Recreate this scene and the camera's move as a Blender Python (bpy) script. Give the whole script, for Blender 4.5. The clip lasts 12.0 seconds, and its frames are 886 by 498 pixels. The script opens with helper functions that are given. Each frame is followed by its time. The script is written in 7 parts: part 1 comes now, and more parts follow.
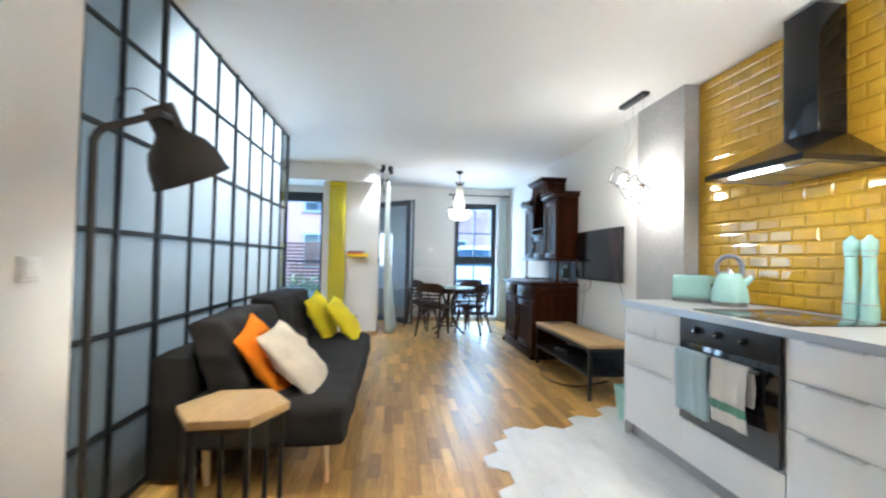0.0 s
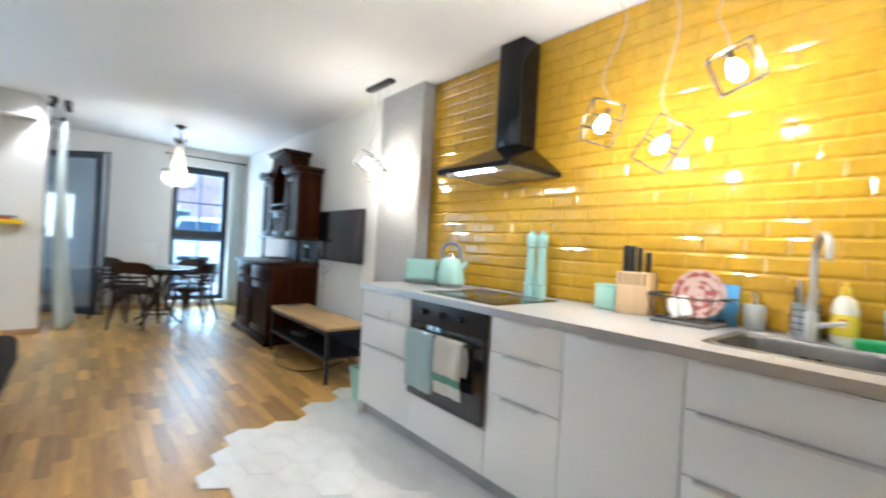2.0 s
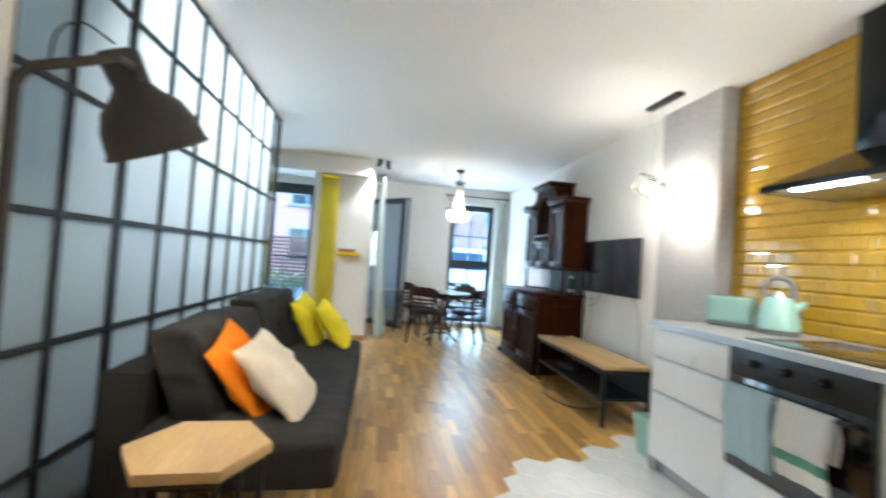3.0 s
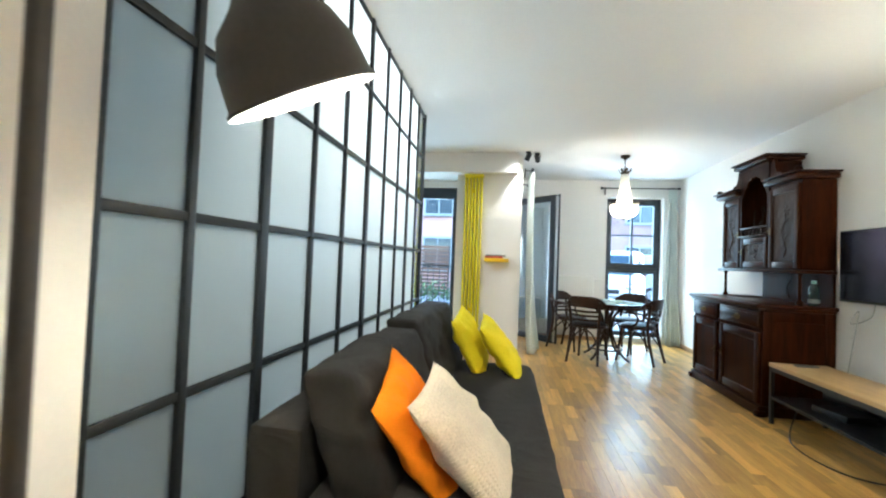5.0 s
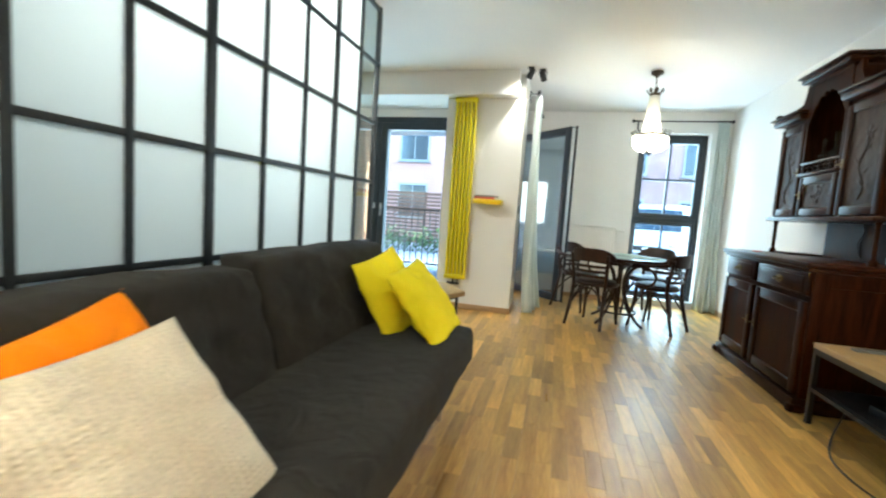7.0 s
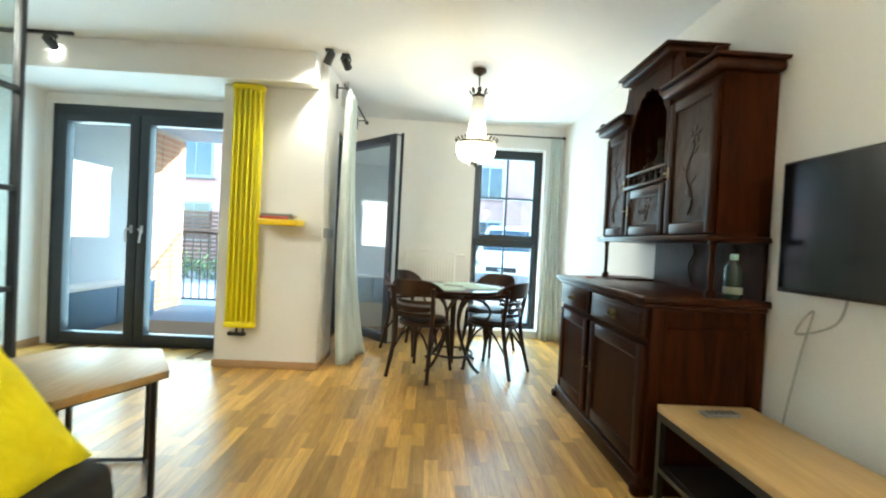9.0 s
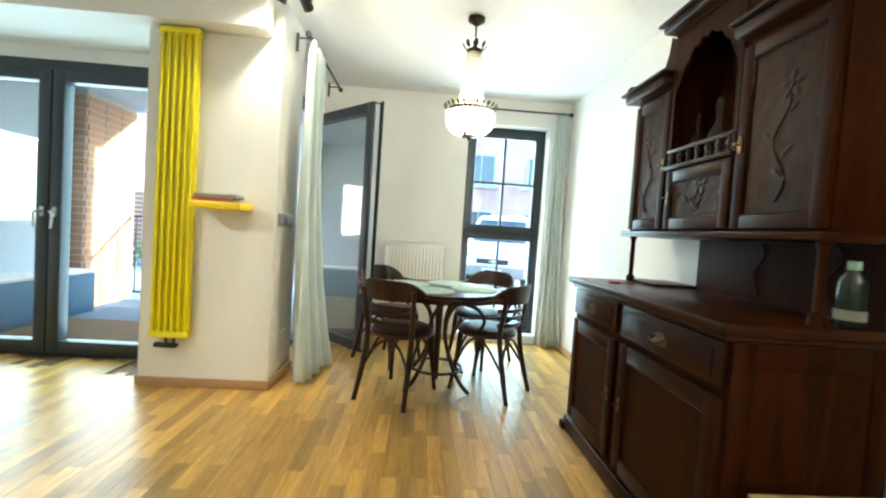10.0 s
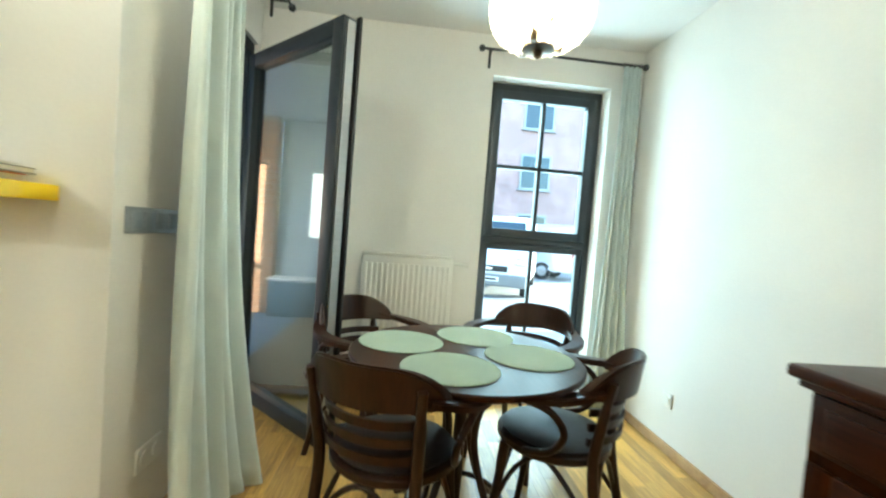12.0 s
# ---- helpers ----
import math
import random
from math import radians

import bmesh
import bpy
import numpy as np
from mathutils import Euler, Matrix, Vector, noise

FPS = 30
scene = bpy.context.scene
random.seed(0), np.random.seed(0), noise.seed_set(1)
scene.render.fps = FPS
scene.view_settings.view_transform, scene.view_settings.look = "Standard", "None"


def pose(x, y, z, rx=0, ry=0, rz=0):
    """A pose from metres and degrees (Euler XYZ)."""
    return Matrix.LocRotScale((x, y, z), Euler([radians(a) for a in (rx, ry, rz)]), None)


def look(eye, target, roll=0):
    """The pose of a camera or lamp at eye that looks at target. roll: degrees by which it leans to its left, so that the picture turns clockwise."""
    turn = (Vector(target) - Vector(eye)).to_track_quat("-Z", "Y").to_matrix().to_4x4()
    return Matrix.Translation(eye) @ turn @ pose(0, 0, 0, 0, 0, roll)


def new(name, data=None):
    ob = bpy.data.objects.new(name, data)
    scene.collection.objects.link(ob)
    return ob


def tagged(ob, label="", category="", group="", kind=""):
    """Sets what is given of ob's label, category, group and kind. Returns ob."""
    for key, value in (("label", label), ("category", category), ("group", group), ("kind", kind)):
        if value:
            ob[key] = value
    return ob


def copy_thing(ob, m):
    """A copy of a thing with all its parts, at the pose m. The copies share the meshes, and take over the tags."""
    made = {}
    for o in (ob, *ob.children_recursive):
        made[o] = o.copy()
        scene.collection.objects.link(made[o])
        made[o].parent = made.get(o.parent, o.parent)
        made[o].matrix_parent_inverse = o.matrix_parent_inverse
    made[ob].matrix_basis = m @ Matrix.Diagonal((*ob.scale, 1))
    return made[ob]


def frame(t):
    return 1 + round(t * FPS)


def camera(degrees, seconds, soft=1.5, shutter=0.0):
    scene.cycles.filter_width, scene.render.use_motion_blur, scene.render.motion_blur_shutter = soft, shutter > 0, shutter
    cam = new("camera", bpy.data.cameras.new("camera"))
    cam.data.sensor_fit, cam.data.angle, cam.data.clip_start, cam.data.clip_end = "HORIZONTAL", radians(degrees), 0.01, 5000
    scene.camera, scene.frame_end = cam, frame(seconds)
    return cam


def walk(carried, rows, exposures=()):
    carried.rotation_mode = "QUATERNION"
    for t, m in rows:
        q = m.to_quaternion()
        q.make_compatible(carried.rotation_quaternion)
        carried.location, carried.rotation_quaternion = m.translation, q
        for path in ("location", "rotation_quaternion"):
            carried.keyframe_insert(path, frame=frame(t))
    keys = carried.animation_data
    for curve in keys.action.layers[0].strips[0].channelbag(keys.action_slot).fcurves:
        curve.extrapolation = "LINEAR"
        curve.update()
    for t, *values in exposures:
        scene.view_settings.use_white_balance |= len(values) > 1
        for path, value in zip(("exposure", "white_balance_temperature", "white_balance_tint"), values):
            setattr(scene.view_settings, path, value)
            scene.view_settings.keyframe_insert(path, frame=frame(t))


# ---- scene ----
cam = camera(92.6, 12.0, soft=2.1, shutter=0.5)
PATH = [
    (0, (0.122, 0.194, 1.143), (0.347, 2.181, 1.194), 1.2),
    (0.5, (0.164, 0.359, 1.153), (0.75, 2.268, 1.269), 1.2),
    (1, (0.223, 0.372, 1.147), (1.479, 1.927, 1.214), 2.0),
    (1.5, (0.263, 0.337, 1.155), (1.75, 1.675, 1.127), 3.2),
    (2, (0.208, 0.371, 1.17), (1.504, 1.895, 1.161), 3.2),
    (2.5, (0.102, 0.446, 1.173), (0.978, 2.244, 1.168), 3.6),
    (3, (0.006, 0.561, 1.163), (0.299, 2.538, 1.223), 4.0),
    (3.5, (-0.088, 0.668, 1.162), (-0.273, 2.658, 1.243), 4.0),
    (3.7, (-0.142, 0.764, 1.152), (-0.433, 2.741, 1.227), 3.2),
    (5.3, (-0.305, 1.381, 1.147), (-0.612, 3.357, 1.196), 1.8),
    (5.5, (-0.246, 1.493, 1.138), (-0.627, 3.456, 1.176), 2.4),
    (6, (-0.07, 1.717, 1.09), (-0.581, 3.651, 1.107), 4.0),
    (6.5, (0.089, 1.88, 1.042), (-0.477, 3.794, 0.907), 3.8),
    (7, (0.282, 2.089, 1.048), (-0.222, 4.016, 0.873), 3.9),
    (7.5, (0.482, 2.282, 1.041), (0.193, 4.258, 0.925), 1.2),
    (7.7, (0.575, 2.386, 1.047), (0.422, 4.379, 0.983), 1.7),
    (9.3, (0.785, 3.344, 1.105), (0.846, 5.343, 1.074), 2.9),
    (9.5, (0.808, 3.48, 1.112), (0.846, 5.479, 1.036), 2.7),
    (10, (0.811, 3.812, 1.111), (0.921, 5.807, 1.031), 3.8),
    (10.5, (0.772, 4.177, 1.138), (0.93, 6.171, 1.091), 2.5),
    (11, (0.746, 4.583, 1.14), (0.92, 6.572, 1.031), 2.0),
    (11.5, (0.756, 4.913, 1.157), (0.911, 6.906, 1.085), 3.4),
    (12, (0.713, 5.288, 1.158), (0.902, 7.277, 1.079), 4.5),
]
EXPOSURE = [(0, 3.05, 5250, 12), (1, 3.07, 5300, 13), (1.5, 3.04, 5350, 13), (2, 2.97, 5370, 12), (2.5, 2.9, 5400, 11), (3.5, 3.18, 5450, 9), (5.5, 3.13, 5800, 6), (6.5, 3.1, 5950, 4), (7, 3.09, 5980, 4), (7.5, 3.18, 6000, 3), (9.5, 3.22, 6450, 2), (10.5, 3.24, 6500, 1), (11, 3.15, 6450, 0), (12, 2.97, 6500, -4)]
walk(cam, [(t, look(eye, target, roll)) for t, eye, target, roll in PATH], EXPOSURE)

# ---- world, sun, exposure ----
SUN_AZ, SUN_EL = radians(17), radians(13)      # azimuth from +x towards +y
world = bpy.data.worlds.new("world")
scene.world = world
world.use_nodes = True
wn = world.node_tree.nodes
sky = wn.new("ShaderNodeTexSky")
sky.sky_type = "NISHITA"
sky.sun_disc = False
sky.sun_elevation = radians(30)
sky.ozone_density = 4.0
sky.sun_rotation = radians(90) - SUN_AZ
world.node_tree.links.new(sky.outputs[0], wn["Background"].inputs[0])
wn["Background"].inputs[1].default_value = 0.34


def lamp(name, kind, m, power, colour, **more):
    data = bpy.data.lights.new(name, kind)
    data.energy, data.color = power, colour
    for key, value in more.items():
        if key == "radius":
            data.shadow_soft_size = value
        elif key == "size":
            data.shape, data.size, data.size_y = "RECTANGLE", value[0], value[1]
        elif key == "cone":
            data.spot_size, data.spot_blend = radians(value), 0.6
        elif key == "angle":
            data.angle = radians(value)
    ob = new(name, data)
    ob.matrix_world = m
    return ob


sun_dir = Vector((math.cos(SUN_AZ) * math.cos(SUN_EL), math.sin(SUN_AZ) * math.cos(SUN_EL), math.sin(SUN_EL)))
lamp("sun", "SUN", look(sun_dir * 30, (0, 0, 0)), 4.2, (1.0, 0.93, 0.84), angle=0.6)
WARM = (1.0, 0.91, 0.76)
# daylight through the openings: dining window, balcony doors
DAY = (0.62, 0.84, 1.0)
lamp("window_daylight", "AREA", look((1.65, 8.42, 1.2), (1.65, 0, 1.0)), 9, DAY, size=(0.8, 2.0))
lamp("balcony_daylight", "AREA", look((-1.9, 7.30, 1.1), (-1.9, 0, 1.1)), 9.0, DAY, size=(1.5, 2.0))


# ---- materials ----
def nodes_of(name):
    m = bpy.data.materials.new(name)
    m.use_nodes = True
    nt = m.node_tree
    return m, nt, nt.nodes["Principled BSDF"]


def mat(name, colour, rough=0.5, metal=0.0, vary=0.12, scale=3.0, fine=60.0, bump=0.05, stretch=(1, 1, 1), coat=0.0, sheen=0.0, spec=0.5, world_coords=False):
    """A surface with blotches at one scale, grain at another, and fine relief."""
    m, nt, b = nodes_of(name)
    N, L = nt.nodes.new, nt.links.new
    tc = N("ShaderNodeNewGeometry") if world_coords else N("ShaderNodeTexCoord")
    src = tc.outputs["Position"] if world_coords else tc.outputs["Object"]
    mp = N("ShaderNodeMapping")
    mp.inputs["Scale"].default_value = stretch
    L(src, mp.inputs[0])
    n1, n2 = N("ShaderNodeTexNoise"), N("ShaderNodeTexNoise")
    n1.inputs["Scale"].default_value, n2.inputs["Scale"].default_value = scale, fine
    n1.inputs["Detail"].default_value = 4
    n2.inputs["Detail"].default_value = 3
    L(mp.outputs[0], n1.inputs["Vector"])
    L(mp.outputs[0], n2.inputs["Vector"])
    mix = N("ShaderNodeMath")
    mix.operation = "ADD"
    L(n1.outputs["Fac"], mix.inputs[0])
    L(n2.outputs["Fac"], mix.inputs[1])
    ramp = N("ShaderNodeMapRange")
    ramp.inputs[1].default_value, ramp.inputs[2].default_value = 0.7, 1.3
    ramp.inputs[3].default_value, ramp.inputs[4].default_value = 1 - vary, 1 + vary
    L(mix.outputs[0], ramp.inputs[0])
    hsv = N("ShaderNodeHueSaturation")
    hsv.inputs["Color"].default_value = (*colour, 1)
    L(ramp.outputs[0], hsv.inputs["Value"])
    L(hsv.outputs[0], b.inputs["Base Color"])
    rr = N("ShaderNodeMapRange")
    rr.inputs[3].default_value, rr.inputs[4].default_value = max(0.02, rough - 0.08), min(1, rough + 0.08)
    L(n1.outputs["Fac"], rr.inputs[0])
    L(rr.outputs[0], b.inputs["Roughness"])
    b.inputs["Metallic"].default_value = metal
    b.inputs["Coat Weight"].default_value = coat
    b.inputs["Coat Roughness"].default_value = 0.08
    b.inputs["Sheen Weight"].default_value = sheen
    b.inputs["Specular IOR Level"].default_value = spec
    if bump:
        bp = N("ShaderNodeBump")
        bp.inputs["Strength"].default_value = bump
        bp.inputs["Distance"].default_value = 0.01
        L(n2.outputs["Fac"], bp.inputs["Height"])
        L(bp.outputs[0], b.inputs["Normal"])
    return m


def wood(name, dark, light, rough=0.4, along="Y", ring=9.0, random_from="", coat=0.0, spread=0.35, spec=0.5):
    """Wood with grain drawn out along one axis; pieces differ by object or island."""
    m, nt, b = nodes_of(name)
    N, L = nt.nodes.new, nt.links.new
    tc = N("ShaderNodeTexCoord")
    mp = N("ShaderNodeMapping")
    s = {"X": (0.08, 1, 1), "Y": (1, 0.08, 1), "Z": (1, 1, 0.08)}[along]
    mp.inputs["Scale"].default_value = s
    L(tc.outputs["Object"], mp.inputs[0])
    vec = mp.outputs[0]
    rnd = None
    if random_from:
        if random_from == "object":
            rnd = N("ShaderNodeObjectInfo").outputs["Random"]
        else:
            rnd = N("ShaderNodeNewGeometry").outputs["Random Per Island"]
        sc = N("ShaderNodeMath")
        sc.operation = "MULTIPLY"
        sc.inputs[1].default_value = 37.0
        L(rnd, sc.inputs[0])
        add = N("ShaderNodeVectorMath")
        add.operation = "ADD"
        L(vec, add.inputs[0])
        L(sc.outputs[0], add.inputs[1])
        vec = add.outputs[0]
    n1, n2 = N("ShaderNodeTexNoise"), N("ShaderNodeTexNoise")
    n1.inputs["Scale"].default_value, n1.inputs["Detail"].default_value, n1.inputs["Distortion"].default_value = ring, 5, 1.2
    n2.inputs["Scale"].default_value, n2.inputs["Detail"].default_value = ring * 14, 3
    L(vec, n1.inputs["Vector"])
    L(vec, n2.inputs["Vector"])
    fac = N("ShaderNodeMath")
    fac.operation = "MULTIPLY_ADD"
    fac.inputs[1].default_value, fac.inputs[2].default_value = 0.45, 0.0
    L(n2.outputs["Fac"], fac.inputs[0])
    tot = N("ShaderNodeMath")
    tot.operation = "MULTIPLY_ADD"
    tot.inputs[1].default_value = 0.75
    L(n1.outputs["Fac"], tot.inputs[0])
    L(fac.outputs[0], tot.inputs[2])
    ramp = N("ShaderNodeValToRGB")
    ramp.color_ramp.elements[0].position, ramp.color_ramp.elements[1].position = 0.38, 0.80
    ramp.color_ramp.elements[0].color, ramp.color_ramp.elements[1].color = (*dark, 1), (*light, 1)
    L(tot.outputs[0], ramp.inputs[0])
    col = ramp.outputs[0]
    if rnd:
        hsv = N("ShaderNodeHueSaturation")
        mr = N("ShaderNodeMapRange")
        mr.inputs[3].default_value, mr.inputs[4].default_value = 1 - spread, 1 + spread
        L(rnd, mr.inputs[0])
        L(mr.outputs[0], hsv.inputs["Value"])
        L(col, hsv.inputs["Color"])
        col = hsv.outputs[0]
    L(col, b.inputs["Base Color"])
    rr = N("ShaderNodeMapRange")
    rr.inputs[3].default_value, rr.inputs[4].default_value = max(0.05, rough - 0.1), rough + 0.1
    L(n1.outputs["Fac"], rr.inputs[0])
    L(rr.outputs[0], b.inputs["Roughness"])
    b.inputs["Coat Weight"].default_value, b.inputs["Coat Roughness"].default_value = coat, 0.12
    b.inputs["Specular IOR Level"].default_value = spec
    bp = N("ShaderNodeBump")
    bp.inputs["Strength"].default_value, bp.inputs["Distance"].default_value = 0.06, 0.004
    L(n2.outputs["Fac"], bp.inputs["Height"])
    L(bp.outputs[0], b.inputs["Normal"])
    return m


def gloss_by_angle(nt, least, most):
    """Share of mirror gloss: little face on, more at a slant."""
    N, L = nt.nodes.new, nt.links.new
    lw, pw, mr = N("ShaderNodeLayerWeight"), N("ShaderNodeMath"), N("ShaderNodeMapRange")
    lw.inputs[0].default_value = 0.5
    pw.operation = "POWER"
    pw.inputs[1].default_value = 4.0
    L(lw.outputs["Facing"], pw.inputs[0])
    L(pw.outputs[0], mr.inputs[0])
    mr.inputs[3].default_value, mr.inputs[4].default_value = least, most
    return mr.outputs[0]


def glass(name, tint=(1, 1, 1), rough=0.0, clear=0.9, least=0.035):
    """Thin pane: mostly clear, with gloss that grows at grazing angles."""
    m, nt, b = nodes_of(name)
    N, L = nt.nodes.new, nt.links.new
    nt.nodes.remove(b)
    out = nt.nodes["Material Output"]
    tr, gl, mix = N("ShaderNodeBsdfTransparent"), N("ShaderNodeBsdfGlossy"), N("ShaderNodeMixShader")
    tr.inputs[0].default_value = (*[c * clear for c in tint], 1)
    gl.inputs["Roughness"].default_value = rough
    L(gloss_by_angle(nt, least, 0.75), mix.inputs[0])
    L(tr.outputs[0], mix.inputs[1])
    L(gl.outputs[0], mix.inputs[2])
    L(mix.outputs[0], out.inputs[0])
    return m


def frosted(name, colour):
    m, nt, b = nodes_of(name)
    N, L = nt.nodes.new, nt.links.new
    nt.nodes.remove(b)
    out = nt.nodes["Material Output"]
    tl, df, gl = N("ShaderNodeBsdfTranslucent"), N("ShaderNodeBsdfDiffuse"), N("ShaderNodeBsdfGlossy")
    tc, nz, mr = N("ShaderNodeNewGeometry"), N("ShaderNodeTexNoise"), N("ShaderNodeMapRange")
    nz.inputs["Scale"].default_value = 1.3
    L(tc.outputs["Position"], nz.inputs["Vector"])
    mr.inputs[3].default_value, mr.inputs[4].default_value = 0.9, 1.08
    L(nz.outputs["Fac"], mr.inputs[0])
    hs = N("ShaderNodeHueSaturation")
    hs.inputs["Color"].default_value = (*colour, 1)
    L(mr.outputs[0], hs.inputs["Value"])
    L(hs.outputs[0], tl.inputs[0])
    df.inputs[0].default_value = (*[c * 0.75 for c in colour], 1)
    gl.inputs["Roughness"].default_value = 0.28
    m1, m2 = N("ShaderNodeMixShader"), N("ShaderNodeMixShader")
    m1.inputs[0].default_value = 0.10
    L(tl.outputs[0], m1.inputs[1])
    L(df.outputs[0], m1.inputs[2])
    L(gloss_by_angle(nt, 0.03, 0.14), m2.inputs[0])
    L(m1.outputs[0], m2.inputs[1])
    L(gl.outputs[0], m2.inputs[2])
    L(m2.outputs[0], out.inputs[0])
    return m


def glow(name, colour, strength):
    m, nt, b = nodes_of(name)
    b.inputs["Base Color"].default_value = (0.9, 0.9, 0.9, 1)
    b.inputs["Emission Color"].default_value = (*colour, 1)
    b.inputs["Emission Strength"].default_value = strength
    return m


def cloth(name, colour, weave=420.0, rough=0.9, vary=0.1, bump=0.25, sheen=0.3):
    return mat(name, colour, rough, 0, vary, 5, weave, bump, sheen=sheen, spec=0.2)


def wrinkled(m, scale=7.0, depth=0.03, strength=0.4):
    """Adds soft creases under the weave of a cloth."""
    nt = m.node_tree
    N, L = nt.nodes.new, nt.links.new
    b = nt.nodes["Principled BSDF"]
    weave = b.inputs["Normal"].links[0].from_node
    tc, nz, bp = N("ShaderNodeTexCoord"), N("ShaderNodeTexNoise"), N("ShaderNodeBump")
    nz.inputs["Scale"].default_value, nz.inputs["Detail"].default_value, nz.inputs["Distortion"].default_value = scale, 3, 1.6
    bp.inputs["Strength"].default_value, bp.inputs["Distance"].default_value = strength, depth
    L(tc.outputs["Object"], nz.inputs["Vector"])
    L(nz.outputs["Fac"], bp.inputs["Height"])
    L(bp.outputs[0], weave.inputs["Normal"])
    return m


def ribbed(name, colour, pitch=0.0115):
    """Chunky knit: rows of ribs across the cloth, broken up along each rib."""
    m = cloth(name, colour, 160, bump=0.5, sheen=0.05, vary=0.16)
    nt = m.node_tree
    N, L = nt.nodes.new, nt.links.new
    tc, wv, nz, ad = N("ShaderNodeTexCoord"), N("ShaderNodeTexWave"), N("ShaderNodeTexNoise"), N("ShaderNodeMath")
    wv.bands_direction = "X"
    wv.inputs["Scale"].default_value = 0.314 / pitch
    wv.inputs["Distortion"].default_value, wv.inputs["Detail"].default_value, wv.inputs["Detail Scale"].default_value = 1.2, 2, 3.0
    nz.inputs["Scale"].default_value = 130
    L(tc.outputs["Object"], wv.inputs["Vector"])
    L(tc.outputs["Object"], nz.inputs["Vector"])
    ad.operation = "MULTIPLY_ADD"
    ad.inputs[1].default_value = 0.5
    w2, ml = N("ShaderNodeTexWave"), N("ShaderNodeMath")
    w2.bands_direction = "Y"
    w2.inputs["Scale"].default_value, w2.inputs["Distortion"].default_value = 0.314 / (pitch * 1.5), 1.6
    L(tc.outputs["Object"], w2.inputs["Vector"])
    ml.operation = "MULTIPLY"
    L(wv.outputs["Fac"], ml.inputs[0])
    L(w2.outputs["Fac"], ml.inputs[1])
    L(nz.outputs["Fac"], ad.inputs[0])
    L(ml.outputs[0], ad.inputs[2])
    bp = N("ShaderNodeBump")
    bp.inputs["Strength"].default_value, bp.inputs["Distance"].default_value = 0.55, 0.006
    L(ad.outputs[0], bp.inputs["Height"])
    L(bp.outputs[0], nt.nodes["Principled BSDF"].inputs["Normal"])
    return m


def transfer(name, ground, ink):
    """Glazed china with a printed ring and medallions."""
    m, nt, b = nodes_of(name)
    N, L = nt.nodes.new, nt.links.new
    tc, vo, wv, ad, rp = N("ShaderNodeTexCoord"), N("ShaderNodeTexVoronoi"), N("ShaderNodeTexWave"), N("ShaderNodeMath"), N("ShaderNodeValToRGB")
    vo.inputs["Scale"].default_value = 26
    wv.wave_type, wv.rings_direction = "RINGS", "Z"
    wv.inputs["Scale"].default_value, wv.inputs["Distortion"].default_value = 11, 1.5
    L(tc.outputs["Object"], vo.inputs["Vector"])
    L(tc.outputs["Object"], wv.inputs["Vector"])
    ad.operation = "MULTIPLY_ADD"
    ad.inputs[1].default_value = 0.35
    L(wv.outputs["Fac"], ad.inputs[0])
    L(vo.outputs["Distance"], ad.inputs[2])
    rp.color_ramp.elements[0].position, rp.color_ramp.elements[1].position = 0.50, 0.72
    rp.color_ramp.elements[0].color, rp.color_ramp.elements[1].color = (*ink, 1), (*ground, 1)
    L(ad.outputs[0], rp.inputs[0])
    L(rp.outputs[0], b.inputs["Base Color"])
    b.inputs["Roughness"].default_value, b.inputs["Coat Weight"].default_value = 0.22, 0.3
    return m


def carved(name, dark, light):
    """Walnut panel worked in low relief."""
    m = wood(name, dark, light, 0.45, "Z", 6, spec=0.14)
    nt = m.node_tree
    N, L = nt.nodes.new, nt.links.new
    tc, vo, nz = N("ShaderNodeTexCoord"), N("ShaderNodeTexVoronoi"), N("ShaderNodeTexNoise")
    mx = N("ShaderNodeVectorMath")
    mx.operation = "MULTIPLY_ADD"
    mx.inputs[1].default_value = (0.06, 0.06, 0.06)
    nz.inputs["Scale"].default_value = 14
    vo.feature = "SMOOTH_F1"
    vo.inputs["Scale"].default_value = 17
    L(tc.outputs["Object"], nz.inputs["Vector"])
    L(nz.outputs["Color"], mx.inputs[0])
    L(tc.outputs["Object"], mx.inputs[2])
    L(mx.outputs[0], vo.inputs["Vector"])
    bp = N("ShaderNodeBump")
    bp.inputs["Strength"].default_value, bp.inputs["Distance"].default_value = 0.35, 0.012
    L(vo.outputs["Distance"], bp.inputs["Height"])
    L(bp.outputs[0], nt.nodes["Principled BSDF"].inputs["Normal"])
    return m


